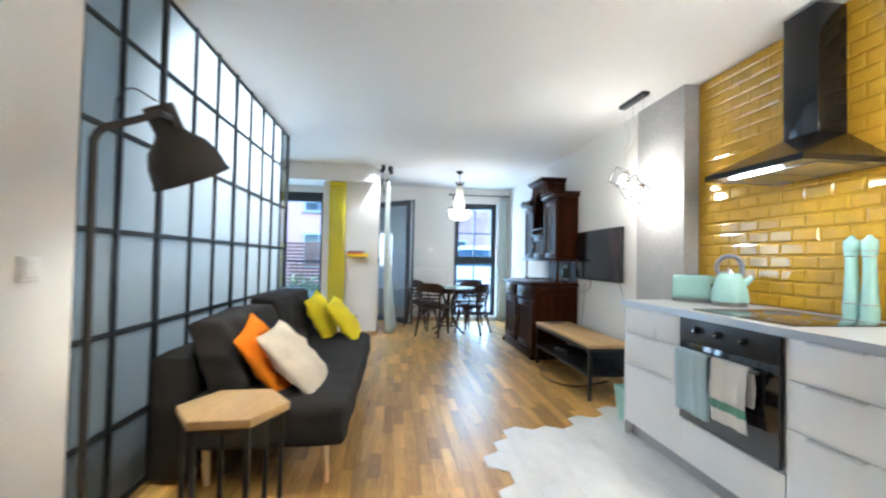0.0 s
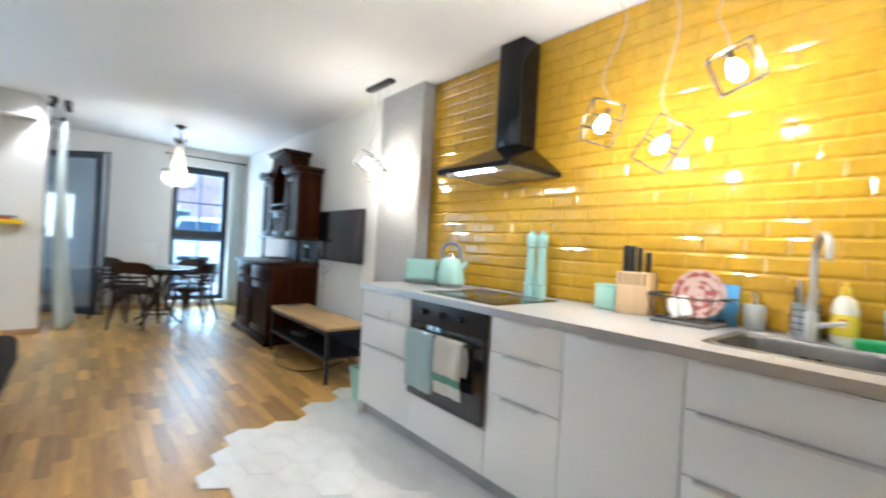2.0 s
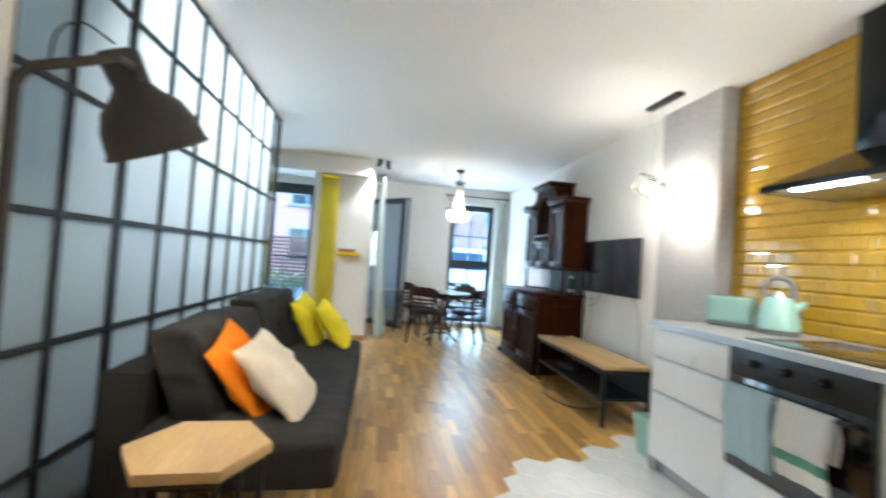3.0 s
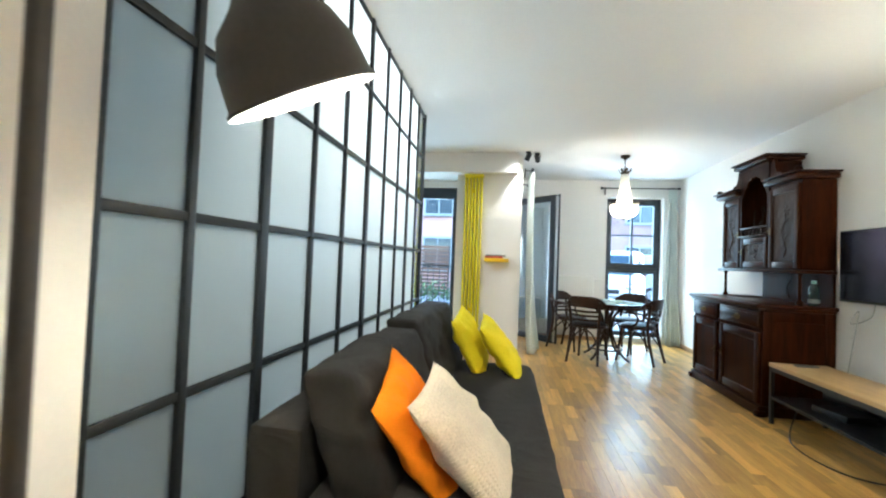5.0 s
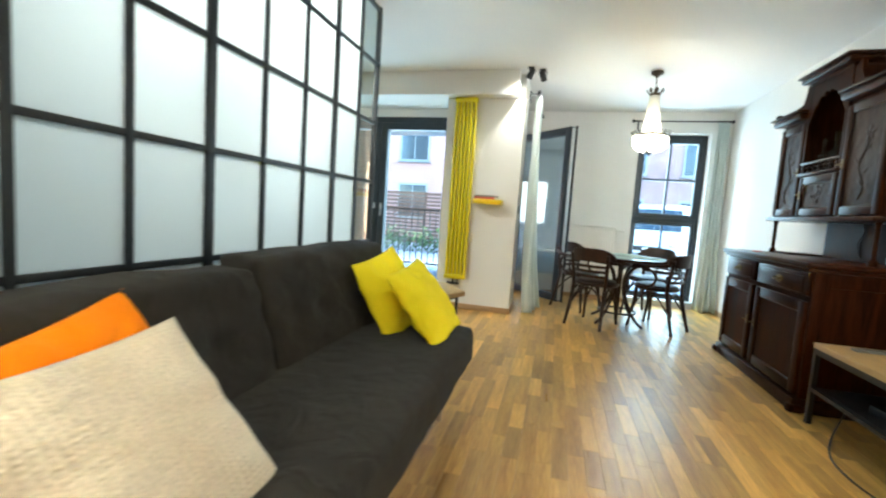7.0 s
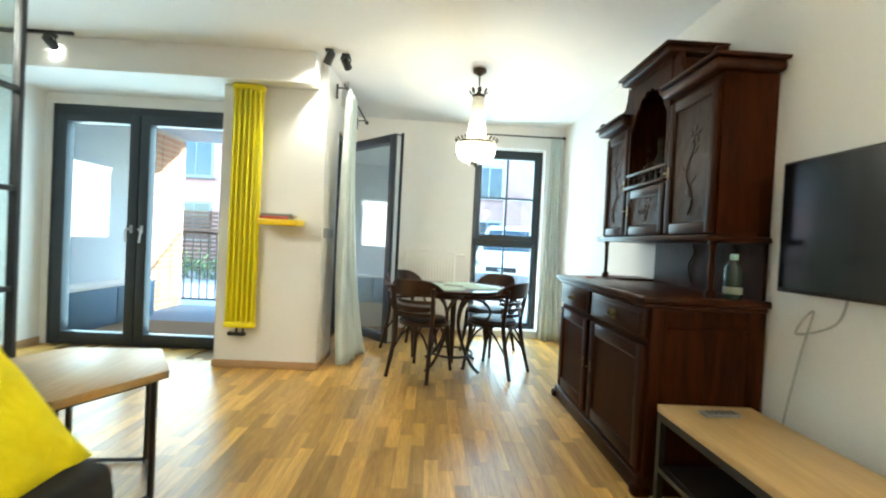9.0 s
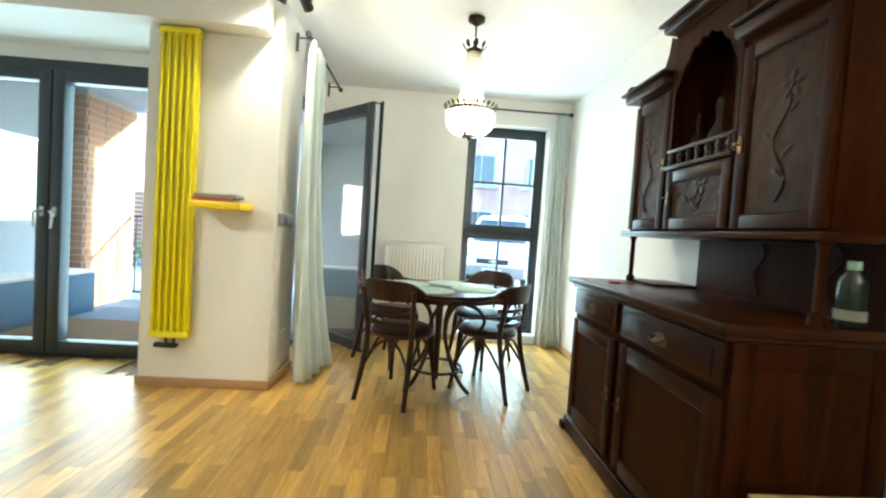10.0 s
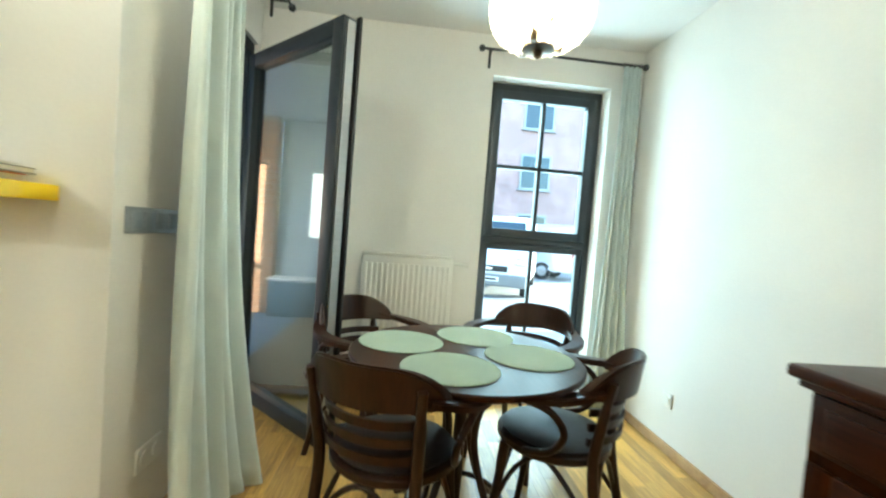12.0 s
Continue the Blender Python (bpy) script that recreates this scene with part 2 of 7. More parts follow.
def brickwork(name, a, b2, mortar, scale=1.0):
    m, nt, b = nodes_of(name)
    N, L = nt.nodes.new, nt.links.new
    tc, mp, br, nz, mx = N("ShaderNodeNewGeometry"), N("ShaderNodeMapping"), N("ShaderNodeTexBrick"), N("ShaderNodeTexNoise"), N("ShaderNodeMixRGB")
    mp.inputs["Rotation"].default_value = (radians(90), 0, 0)
    L(tc.outputs["Position"], mp.inputs[0])
    L(mp.outputs[0], br.inputs["Vector"])
    br.inputs["Color1"].default_value, br.inputs["Color2"].default_value, br.inputs["Mortar"].default_value = (*a, 1), (*b2, 1), (*mortar, 1)
    br.inputs["Scale"].default_value = scale
    br.inputs["Brick Width"].default_value, br.inputs["Row Height"].default_value, br.inputs["Mortar Size"].default_value = 0.26, 0.077, 0.006
    nz.inputs["Scale"].default_value = 1.5
    L(tc.outputs["Position"], nz.inputs["Vector"])
    mx.blend_type = "MULTIPLY"
    mx.inputs[0].default_value = 0.5
    L(br.outputs["Color"], mx.inputs[1])
    L(nz.outputs["Fac"], mx.inputs[2])
    L(mx.outputs[0], b.inputs["Base Color"])
    b.inputs["Roughness"].default_value = 0.9
    return m


M_WALL = mat("white_plaster", (0.80, 0.785, 0.75), 0.85, 0, 0.025, 1.2, 90, 0.04, world_coords=True)
M_CEIL = mat("ceiling_paint", (0.80, 0.79, 0.77), 0.9, 0, 0.02, 0.8, 60, 0.03, world_coords=True)
M_GREY = mat("grey_plaster", (0.42, 0.41, 0.40), 0.7, 0, 0.12, 2.0, 40, 0.06, world_coords=True)
M_JOINT = mat("floor_bed", (0.20, 0.12, 0.06), 0.8)
M_OAK = wood("oak_stave", (0.33, 0.165, 0.038), (0.67, 0.405, 0.108), 0.32, "Y", 10, "object", coat=0.0, spread=0.34)
M_OAKJ = wood("oak_stave_joined", (0.33, 0.165, 0.038), (0.67, 0.405, 0.108), 0.32, "Y", 10, "island", coat=0.0, spread=0.34)
M_TRIM = wood("oak_trim", (0.36, 0.21, 0.10), (0.56, 0.36, 0.19), 0.4, "X", 8)
M_MARBLE = mat("marble_tile", (0.82, 0.815, 0.80), 0.22, 0, 0.07, 5, 14, 0.0, stretch=(1, 0.4, 1), world_coords=True)
M_GROUT = mat("grout", (0.70, 0.69, 0.67), 0.9)
M_YTILE = mat("yellow_glaze", (0.46, 0.270, 0.015), 0.12, 0, 0.10, 6, 25, 0.03, coat=0.15, world_coords=True)
M_YGROUT = mat("yellow_grout", (0.44, 0.28, 0.05), 0.8, world_coords=True)
M_STEELFRAME = mat("black_steel", (0.022, 0.026, 0.030), 0.45, 0.2, 0.15, 8, 80, 0.02)
M_ANTHRA = mat("anthracite_pvc", (0.024, 0.031, 0.038), 0.42, 0, 0.10, 6, 120, 0.03)
M_FROST = frosted("frosted_glass", (0.77, 0.825, 0.84))
M_GLASS = glass("clear_glass", (0.95, 1.0, 0.99))
M_GLAZING = glass("coated_double_glazing", (0.93, 1.0, 0.99), 0.0, 0.80, 0.24)
M_SOFA = wrinkled(cloth("charcoal_fabric", (0.027, 0.0236, 0.0203), 420, vary=0.2, bump=0.4, sheen=0.04), 7, 0.03, 0.45)
M_ORANGE = wrinkled(cloth("orange_cotton", (0.90, 0.235, 0.0), 350, sheen=0.0), 8, 0.03, 0.5)
M_CREAM = ribbed("cream_knit", (0.72, 0.63, 0.50))
M_LEMON = wrinkled(cloth("yellow_cotton", (0.97, 0.79, 0.012), 350, sheen=0.0), 8, 0.03, 0.5)
M_CURTAIN = cloth("pale_green_satin", (0.57, 0.64, 0.61), 300, 0.55, 0.08, 0.08)
M_DARKWOOD = wood("dark_walnut", (0.0105, 0.0028, 0.0007), (0.050, 0.0126, 0.0028), 0.42, "Z", 7, coat=0.0, spec=0.06)
M_CARVED = carved("carved_walnut", (0.0135, 0.0050, 0.0017), (0.044, 0.0165, 0.0056))
M_DARKWOODY = wood("dark_walnut_lying", (0.0105, 0.0028, 0.0007), (0.050, 0.0126, 0.0028), 0.33, "Y", 7, coat=0.0, spec=0.16)
M_CHAIR = wood("bentwood_brown", (0.010, 0.0034, 0.0014), (0.042, 0.013, 0.0048), 0.32, "Z", 8, coat=0.0, spec=0.4)
M_LEATHER = mat("dark_leather", (0.022, 0.014, 0.012), 0.42, 0, 0.2, 9, 160, 0.15)
M_BLACK = mat("black_paint", (0.012, 0.012, 0.013), 0.38, 0, 0.15, 10, 90, 0.03)
M_BLACKGLOSS = mat("black_glass", (0.008, 0.008, 0.009), 0.06, 0, 0.05, 4, 30, 0.0, coat=0.5)
M_SCREEN = mat("dark_screen", (0.006, 0.008, 0.012), 0.12, 0, 0.05, 4, 30, 0.0, spec=0.5)
M_HOOD = mat("black_hood_glass", (0.007, 0.007, 0.008), 0.12, 0, 0.05, 4, 30, 0.0, spec=0.30)
M_LAMP = mat("grey_lacquer", (0.045, 0.040, 0.035), 0.5, 0.0, 0.12, 8, 90, 0.03)
M_LAMPIN = mat("white_enamel", (0.85, 0.84, 0.80), 0.5)
M_PINE = wood("light_oak_top", (0.40, 0.25, 0.095), (0.57, 0.385, 0.175), 0.42, "Y", 9)
M_BEECH = wood("beech", (0.55, 0.36, 0.18), (0.72, 0.52, 0.30), 0.4, "Z", 10)
M_WHITE = mat("white_lacquer", (0.87, 0.87, 0.86), 0.30, 0, 0.015, 2, 40, 0.0)
M_WORKTOP = mat("grey_worktop", (0.38, 0.375, 0.36), 0.35, 0, 0.12, 6, 180, 0.02)
M_STEEL = mat("brushed_steel", (0.46, 0.455, 0.45), 0.40, 1.0, 0.08, 4, 90, 0.02, stretch=(1, 0.05, 1))
M_SINK = mat("sink_steel", (0.17, 0.165, 0.155), 0.5, 1.0, 0.08, 4, 90, 0.02)
M_PULL = mat("satin_steel", (0.74, 0.735, 0.73), 0.55, 0.7, 0.05, 4, 90, 0.0)
M_CHROME = mat("chrome", (0.80, 0.80, 0.80), 0.08, 1.0, 0.03)
M_PET = mat("tinted_bottle_plastic", (0.014, 0.026, 0.025), 0.12, 0, 0.05)
M_BOTTLELABEL = mat("bottle_paper", (0.20, 0.22, 0.20), 0.6, 0, 0.15, 30, 90, 0.0)
M_BRASS = mat("aged_brass", (0.17, 0.118, 0.052), 0.5, 1.0, 0.2, 20, 90, 0.05)
M_BRONZE = mat("dark_bronze", (0.075, 0.050, 0.028), 0.4, 0.7, 0.2, 20, 90, 0.05)
M_MINT = mat("mint_enamel", (0.37, 0.60, 0.535), 0.25, 0, 0.04, 4, 40, 0.0, coat=0.3)
M_MINTMATT = mat("mint_plastic", (0.38, 0.63, 0.54), 0.5, 0, 0.06)
M_YELLOW = mat("yellow_paint", (0.82, 0.70, 0.008), 0.33, 0, 0.04, 4, 60, 0.0)
M_SHELFY = mat("yellow_lacquer", (0.86, 0.60, 0.005), 0.4, 0, 0.04)
M_RADWHITE = mat("white_radiator", (0.80, 0.79, 0.75), 0.4, 0, 0.03)
M_TOWELB = cloth("blue_terry", (0.44, 0.59, 0.64), 220, bump=0.8)
M_TOWELW = cloth("white_terry", (0.76, 0.74, 0.68), 220, bump=0.8)
M_TOWELG = cloth("green_band", (0.13, 0.34, 0.24), 220, bump=0.8)
M_PLASTICGREY = mat("grey_plastic", (0.20, 0.20, 0.20), 0.45)
M_SILVER = mat("silver_plastic", (0.33, 0.36, 0.39), 0.30, 0.6)
M_BEIGE = mat("beige_plastic", (0.60, 0.53, 0.36), 0.5, 0, 0.05)
M_PLACEMAT = cloth("sage_woven_mat", (0.36, 0.46, 0.33), 160, bump=0.7)
M_CERAMIC = mat("white_ceramic", (0.82, 0.80, 0.76), 0.15, 0, 0.03, coat=0.4)
M_REDPLATE = transfer("red_transfer_china", (0.50, 0.36, 0.31), (0.28, 0.08, 0.07))
M_BLUEP = mat("blue_plastic", (0.10, 0.34, 0.62), 0.5)
M_GREENSP = cloth("green_sponge", (0.03, 0.42, 0.12), 200, bump=0.9)
M_BOTTLE = mat("white_bottle", (0.82, 0.80, 0.68), 0.35)
M_LABELY = mat("yellow_label", (0.82, 0.62, 0.03), 0.5)
M_STONE = mat("grey_stoneware", (0.36, 0.37, 0.34), 0.5, 0, 0.1)
# pale grey floor: the cool, dim balcony daylight is put into this dark blue
M_BALFLOOR = mat("balcony_tiles_daylight_blue", (0.13, 0.21, 0.28), 0.7, 0, 0.08, world_coords=True)
M_BALWALL = mat("balcony_plaster", (0.40, 0.46, 0.49), 0.9, 0, 0.04, world_coords=True)
M_BLUEBOX = mat("petrol_board", (0.050, 0.125, 0.19), 0.5, 0, 0.1)
M_BRICK = mat("clinker_brick", (0.42, 0.22, 0.13), 0.85, 0, 0.30, 5, 60, 0.1, world_coords=True)
M_MORTAR = mat("mortar", (0.45, 0.40, 0.35), 0.95)
M_FACADE = brickwork("far_brick", (0.58, 0.34, 0.30), (0.50, 0.28, 0.25), (0.60, 0.52, 0.48))
M_FACADEP = mat("pink_render", (0.60, 0.34, 0.29), 0.9, 0, 0.08, 0.5, 8, 0.02, world_coords=True)
M_SLATS = wood("fence_slats", (0.10, 0.045, 0.025), (0.20, 0.09, 0.05), 0.6, "X", 6)
M_ASPHALT = mat("paving", (0.26, 0.27, 0.28), 0.9, 0, 0.2, 0.6, 40, 0.1, world_coords=True)
M_VANWHITE = mat("white_car_paint", (0.78, 0.79, 0.80), 0.25, 0, 0.02, coat=0.5)
M_VANSILVER = mat("silver_car_paint", (0.50, 0.54, 0.56), 0.3, 0.3, 0.02, coat=0.5)
M_CARGLASS = mat("car_glass", (0.03, 0.05, 0.06), 0.08, 0, 0.05, coat=0.4)
M_RUBBER = mat("rubber", (0.02, 0.02, 0.02), 0.8)
M_REDLIGHT = mat("red_lens", (0.45, 0.02, 0.02), 0.2)
M_LEAF = mat("hedge_leaf", (0.06, 0.11, 0.035), 0.6, 0, 0.4, 20, 90, 0.0)
M_BULB = glow("warm_bulb", (1.0, 0.86, 0.62), 30.0)
M_BULBC = glow("chandelier_bulb", (1.0, 0.88, 0.66), 14.0)
M_STRIP = glow("hood_strip", (1.0, 0.93, 0.80), 4.0)
M_SPOT = glow("spot_face", (1.0, 0.96, 0.90), 14.0)
M_PAPER = mat("paper", (0.75, 0.72, 0.66), 0.8)
M_BOOKRED = mat("red_cover", (0.48, 0.06, 0.03), 0.5)
M_BOOKGREY = mat("grey_cover", (0.20, 0.20, 0.18), 0.5)


# clear crystal: lets the inner light through as a white shimmer
def crystal():
    m, nt, b = nodes_of("crystal_beads")
    N, L = nt.nodes.new, nt.links.new
    nt.nodes.remove(b)
    out = nt.nodes["Material Output"]
    tl, gl, tr = N("ShaderNodeBsdfTranslucent"), N("ShaderNodeBsdfGlossy"), N("ShaderNodeBsdfTransparent")
    m1, m2 = N("ShaderNodeMixShader"), N("ShaderNodeMixShader")
    tl.inputs[0].default_value = (0.9, 0.88, 0.82, 1)
    gl.inputs["Roughness"].default_value = 0.15
    m1.inputs[0].default_value, m2.inputs[0].default_value = 0.2, 0.3
    L(tl.outputs[0], m1.inputs[1])
    L(gl.outputs[0], m1.inputs[2])
    L(m1.outputs[0], m2.inputs[1])
    L(tr.outputs[0], m2.inputs[2])
    L(m2.outputs[0], out.inputs[0])
    return m


M_CRYSTAL = crystal()


# ---- building blocks ----
def thing(name, label, category, loc=(0, 0, 0), turn=0.0, group="", kind=""):
    ob = new(name)
    ob.empty_display_size = 0.1
    ob.matrix_world = pose(*loc, 0, 0, turn)
    return tagged(ob, label, category, group, kind)


def finish(name, bm, material, smooth=38):
    data = bpy.data.meshes.new(name)
    bm.normal_update()
    bm.to_mesh(data)
    bm.free()
    if material:
        data.materials.append(material)
    if smooth:
        data.polygons.foreach_set("use_smooth", [True] * len(data.polygons))
        data.set_sharp_from_angle(angle=radians(smooth))
    return data


def part(name, bm, material, parent=None, label="", smooth=38):
    ob = new(name, finish(name, bm, material, smooth))
    if parent is not None:
        ob.parent = parent
    if label:
        ob["label"] = label
    return ob


def solo(name, bm, material, label, category, loc=(0, 0, 0), turn=0.0, kind="", group="", smooth=38):
    ob = part(name, bm, material, None, "", smooth)
    ob.matrix_world = pose(*loc, 0, 0, turn)
    return tagged(ob, label, category, group, kind)


def B():
    return bmesh.new()


def box(bm, x0, x1, y0, y1, z0, z1, bevel=0.0, seg=2):
    made = bmesh.ops.create_cube(bm, size=1.0)["verts"]
    for v in made:
        v.co = ((x0 + x1) / 2 + v.co.x * (x1 - x0), (y0 + y1) / 2 + v.co.y * (y1 - y0), (z0 + z1) / 2 + v.co.z * (z1 - z0))
    if bevel:
        edges = list({e for v in made for e in v.link_edges})
        bmesh.ops.bevel(bm, geom=edges, offset=bevel, segments=seg, profile=0.5, affect="EDGES")
    return bm


def bx(*a, bevel=0.0, seg=2):
    return box(B(), *a, bevel=bevel, seg=seg)


def tube(bm, pts, r, seg=10, caps=True):
    """A round bar through the points; r is one radius or one per point."""
    pts = [Vector(p) for p in pts]
    rs = r if isinstance(r, (list, tuple)) else [r] * len(pts)
    rings = []
    up = Vector((0.13, 0.31, 0.94))
    for i, p in enumerate(pts):
        d = (pts[min(i + 1, len(pts) - 1)] - pts[max(i - 1, 0)]).normalized()
        a = d.cross(up)
        if a.length < 0.05:
            a = d.cross(Vector((1, 0, 0)))
        a.normalize()
        c = d.cross(a)
        rings.append([bm.verts.new(p + rs[i] * (math.cos(t) * a + math.sin(t) * c)) for t in (2 * math.pi * k / seg for k in range(seg))])
    for q, w in zip(rings, rings[1:]):
        for k in range(seg):
            bm.faces.new((q[k], q[(k + 1) % seg], w[(k + 1) % seg], w[k]))
    if caps:
        bm.faces.new(rings[0][::-1])
        bm.faces.new(rings[-1])
    return bm


def ring(bm, centre, radius, r, seg=32, sides=8, axis="z"):
    c = Vector(centre)
    loops = []
    for k in range(seg):
        t = 2 * math.pi * k / seg
        d = Vector((math.cos(t), math.sin(t), 0))
        loop = []
        for s in range(sides):
            u = 2 * math.pi * s / sides
            q = d * (radius + r * math.cos(u)) + Vector((0, 0, r * math.sin(u)))
            if axis == "x":
                q = Vector((q.z, q.x, q.y))
            elif axis == "y":
                q = Vector((q.x, q.z, q.y))
            loop.append(bm.verts.new(c + q))
        loops.append(loop)
    for k in range(seg):
        a, b = loops[k], loops[(k + 1) % seg]
        for s in range(sides):
            bm.faces.new((a[s], b[s], b[(s + 1) % sides], a[(s + 1) % sides]))
    return bm


def lathe(bm, profile, seg=28, centre=(0, 0, 0)):
    """Turned shape: profile of (radius, height) from bottom to top."""
    c = Vector(centre)
    loops = []
    for r, z in profile:
        if r < 1e-5:
            loops.append([bm.verts.new(c + Vector((0, 0, z)))])
        else:
            loops.append([bm.verts.new(c + Vector((r * math.cos(t), r * math.sin(t), z))) for t in (2 * math.pi * k / seg for k in range(seg))])
    for a, b in zip(loops, loops[1:]):
        for k in range(seg):
            n = (k + 1) % seg
            if len(a) == 1 and len(b) == 1:
                break
            if len(a) == 1:
                bm.faces.new((a[0], b[n], b[k]))
            elif len(b) == 1:
                bm.faces.new((a[k], a[n], b[0]))
            else:
                bm.faces.new((a[k], a[n], b[n], b[k]))
    return bm


def prism(bm, outline, z0, z1, bevel=0.0):
    """An upright slab over a plan outline."""
    lo = [bm.verts.new((x, y, z0)) for x, y in outline]
    hi = [bm.verts.new((x, y, z1)) for x, y in outline]
    n = len(outline)
    made = [bm.faces.new(lo[::-1]), bm.faces.new(hi)]
    for k in range(n):
        made.append(bm.faces.new((lo[k], lo[(k + 1) % n], hi[(k + 1) % n], hi[k])))
    if bevel:
        edges = list({e for f in made[:2] for e in f.edges})
        bmesh.ops.bevel(bm, geom=edges, offset=bevel, segments=2, profile=0.5, affect="EDGES")
    return bm


def swap(bm, fn):
    for v in bm.verts:
        v.co = Vector(fn(*v.co))
    bmesh.ops.recalc_face_normals(bm, faces=bm.faces)
    return bm


def arc_band(bm, radius, a0, a1, z0, z1, thick, seg=18, lean=0.0, ry=None):
    """A bent flat rail, standing, round the z axis; lean tips its top outwards."""
    ry = ry or radius
    cols = []
    for k in range(seg + 1):
        t = radians(a0 + (a1 - a0) * k / seg)
        col = []
        for off, z, ln in ((0, z0, 0), (thick, z0, 0), (thick, z1, lean), (0, z1, lean)):
            col.append(bm.verts.new(((radius + off + ln) * math.cos(t), (ry + off + ln) * math.sin(t), z)))
        cols.append(col)
    for p, q in zip(cols, cols[1:]):
        for s in range(4):
            bm.faces.new((p[s], p[(s + 1) % 4], q[(s + 1) % 4], q[s]))
    bm.faces.new(cols[0][::-1])
    bm.faces.new(cols[-1])
    bmesh.ops.recalc_face_normals(bm, faces=bm.faces)
    return bm


def curve_pts(pts, n=10):
    """Catmull-Rom through the points."""
    p = [Vector(q) for q in pts]
    p = [2 * p[0] - p[1]] + p + [2 * p[-1] - p[-2]]
    out = []
    for i in range(1, len(p) - 2):
        for k in range(n):
            t = k / n
            out.append(0.5 * (2 * p[i] + (p[i + 1] - p[i - 1]) * t + (2 * p[i - 1] - 5 * p[i] + 4 * p[i + 1] - p[i + 2]) * t * t + (3 * p[i] - p[i - 1] - 3 * p[i + 1] + p[i + 2]) * t ** 3))
    out.append(p[-2])
    return out


# ---- the shell ----
H = 2.505
XE, XT = 2.29, 2.388          # east wall, wall behind the tiles


def wall(name, label, *boxes, material=None):
    bm = B()
    for b in boxes:
        box(bm, *b)
    return solo(name, bm, material or M_WALL, label, "wall", kind="structure", smooth=0)


fb = bx(-1.25, 2.6, -1.5, 8.3, -0.12, -0.012)
box(fb, -2.9, -1.25, 1.78, 8.3, -0.12, -0.012)
floor = solo("floor", fb, M_JOINT, "oak parquet floor laid in narrow staves", "floor", kind="structure", smooth=0)
solo("ceiling", bx(-3.1, 2.6, -1.6, 8.45, H, H + 0.15), M_CEIL, "smooth white painted ceiling", "ceiling", kind="structure", smooth=0)
wall("wall_east", "white plaster wall behind the sideboard", (XE, 2.6, 3.75, 8.15, 0, H))
wall("wall_kitchen", "plaster wall that carries the kitchen tiles", (XT, 2.6, 0.18, 3.13, 0, H))
solo("column", bx(2.262, 2.6, 3.13, 3.75, 0, H, bevel=0.004), M_GREY, "grey plastered pier beside the kitchen tiles", "column", kind="structure")
wall("wall_north", "white plaster wall round the dining window",
     (-0.42, 1.235, 8.15, 8.45, 0, H), (2.065, 2.6, 8.15, 8.45, 0, H), (1.235, 2.065, 8.15, 8.45, 2.24, H), (1.235, 2.065, 8.15, 8.45, -0.1, 0.06))
wall("wall_pillar", "white plaster pier with the yellow radiator",
     (-0.95, -0.13, 6.6, 7.07, 0, 2.262), (-0.185, -0.13, 6.6, 7.07, 2.262, H))
wall("wall_beam", "white plastered ceiling beam over the balcony doors",
     (-2.75, -0.19, 6.45, 7.066, 2.265, H - 0.002))
wall("wall_dining_west", "white plaster wall with the open balcony door",
     (-0.42, -0.28, 7.07, 7.14, 0, H), (-0.42, -0.28, 7.14, 8.10, 2.24, H), (-0.42, -0.28, 8.10, 8.15, 0, H))
wall("wall_balcony", "white plaster wall round the balcony doors",
     (-2.75, -2.69, 7.07, 7.25, 0, H), (-0.92, -0.42, 7.07, 7.25, 0, H), (-2.69, -0.92, 7.07, 7.25, 2.17, H))
wall("wall_west", "white plaster wall of the sleeping room", (-2.9, -2.75, 1.78, 7.25, 0, H))
wall("wall_bedroom_south", "white plaster wall of the sleeping room", (-2.75, -1.25, 1.78, 1.93, 0, H))
wall("wall_hall_west", "white plaster wall beside the glass partition", (-1.25, -1.075, -1.5, 1.93, 0, H))
wall("wall_south", "white plaster wall of the entrance", (-1.25, 2.6, -1.62, -1.5, 0, H))
wall("wall_stub", "white plaster wall at the end of the worktop", (1.60, XT, 0.18, 0.312, 0, H))
wall("wall_hall_east", "white plaster wall of the entrance", (2.30, 2.6, -1.5, 0.18, 0, H))


def skirting(name, x0, x1, y0, y1):
    solo(name, bx(x0, x1, y0, y1, 0.002, 0.062, bevel=0.004), M_TRIM, "low oak skirting board", "skirting", kind="structure")


skirting("baseboard", -0.962, -0.118, 6.586, 6.6)
skirting("baseboard", -0.13, -0.116, 6.6, 7.07)
skirting("baseboard", 2.274, XE, 6.3, 8.15)
skirting("baseboard", -0.28, 1.235, 8.136, 8.15)
skirting("baseboard", 2.065, 2.274, 8.136, 8.15)
skirting("baseboard", -2.75, -2.736, 1.93, 7.07)
skirting("baseboard", 2.274, XE, 3.76, 4.9)
skirting("baseboard", -1.075, -1.061, -1.5, 1.93)

# ---- glass partition ----
PX, PY0, PY1 = -1.10, 1.94, 5.085
POSTS = [1.94, 2.195, 2.52, 2.862, 3.185, 3.52, 3.843, 4.17, 4.49, 4.80, 5.085]
RAILS = [0.02, 0.372, 0.79, 1.235, 1.672, 2.098, 2.485]
partition = thing("partition", "black steel grid partition with frosted glass panes", "partition", (PX, 0, 0), kind="structure")
for i, y in enumerate(POSTS):
    w = 0.021 if i in (2, 5, 8) else 0.012
    part("post", bx(-0.018, 0.018, y - w, y + w, 0, H, bevel=0.002), M_STEELFRAME, partition)
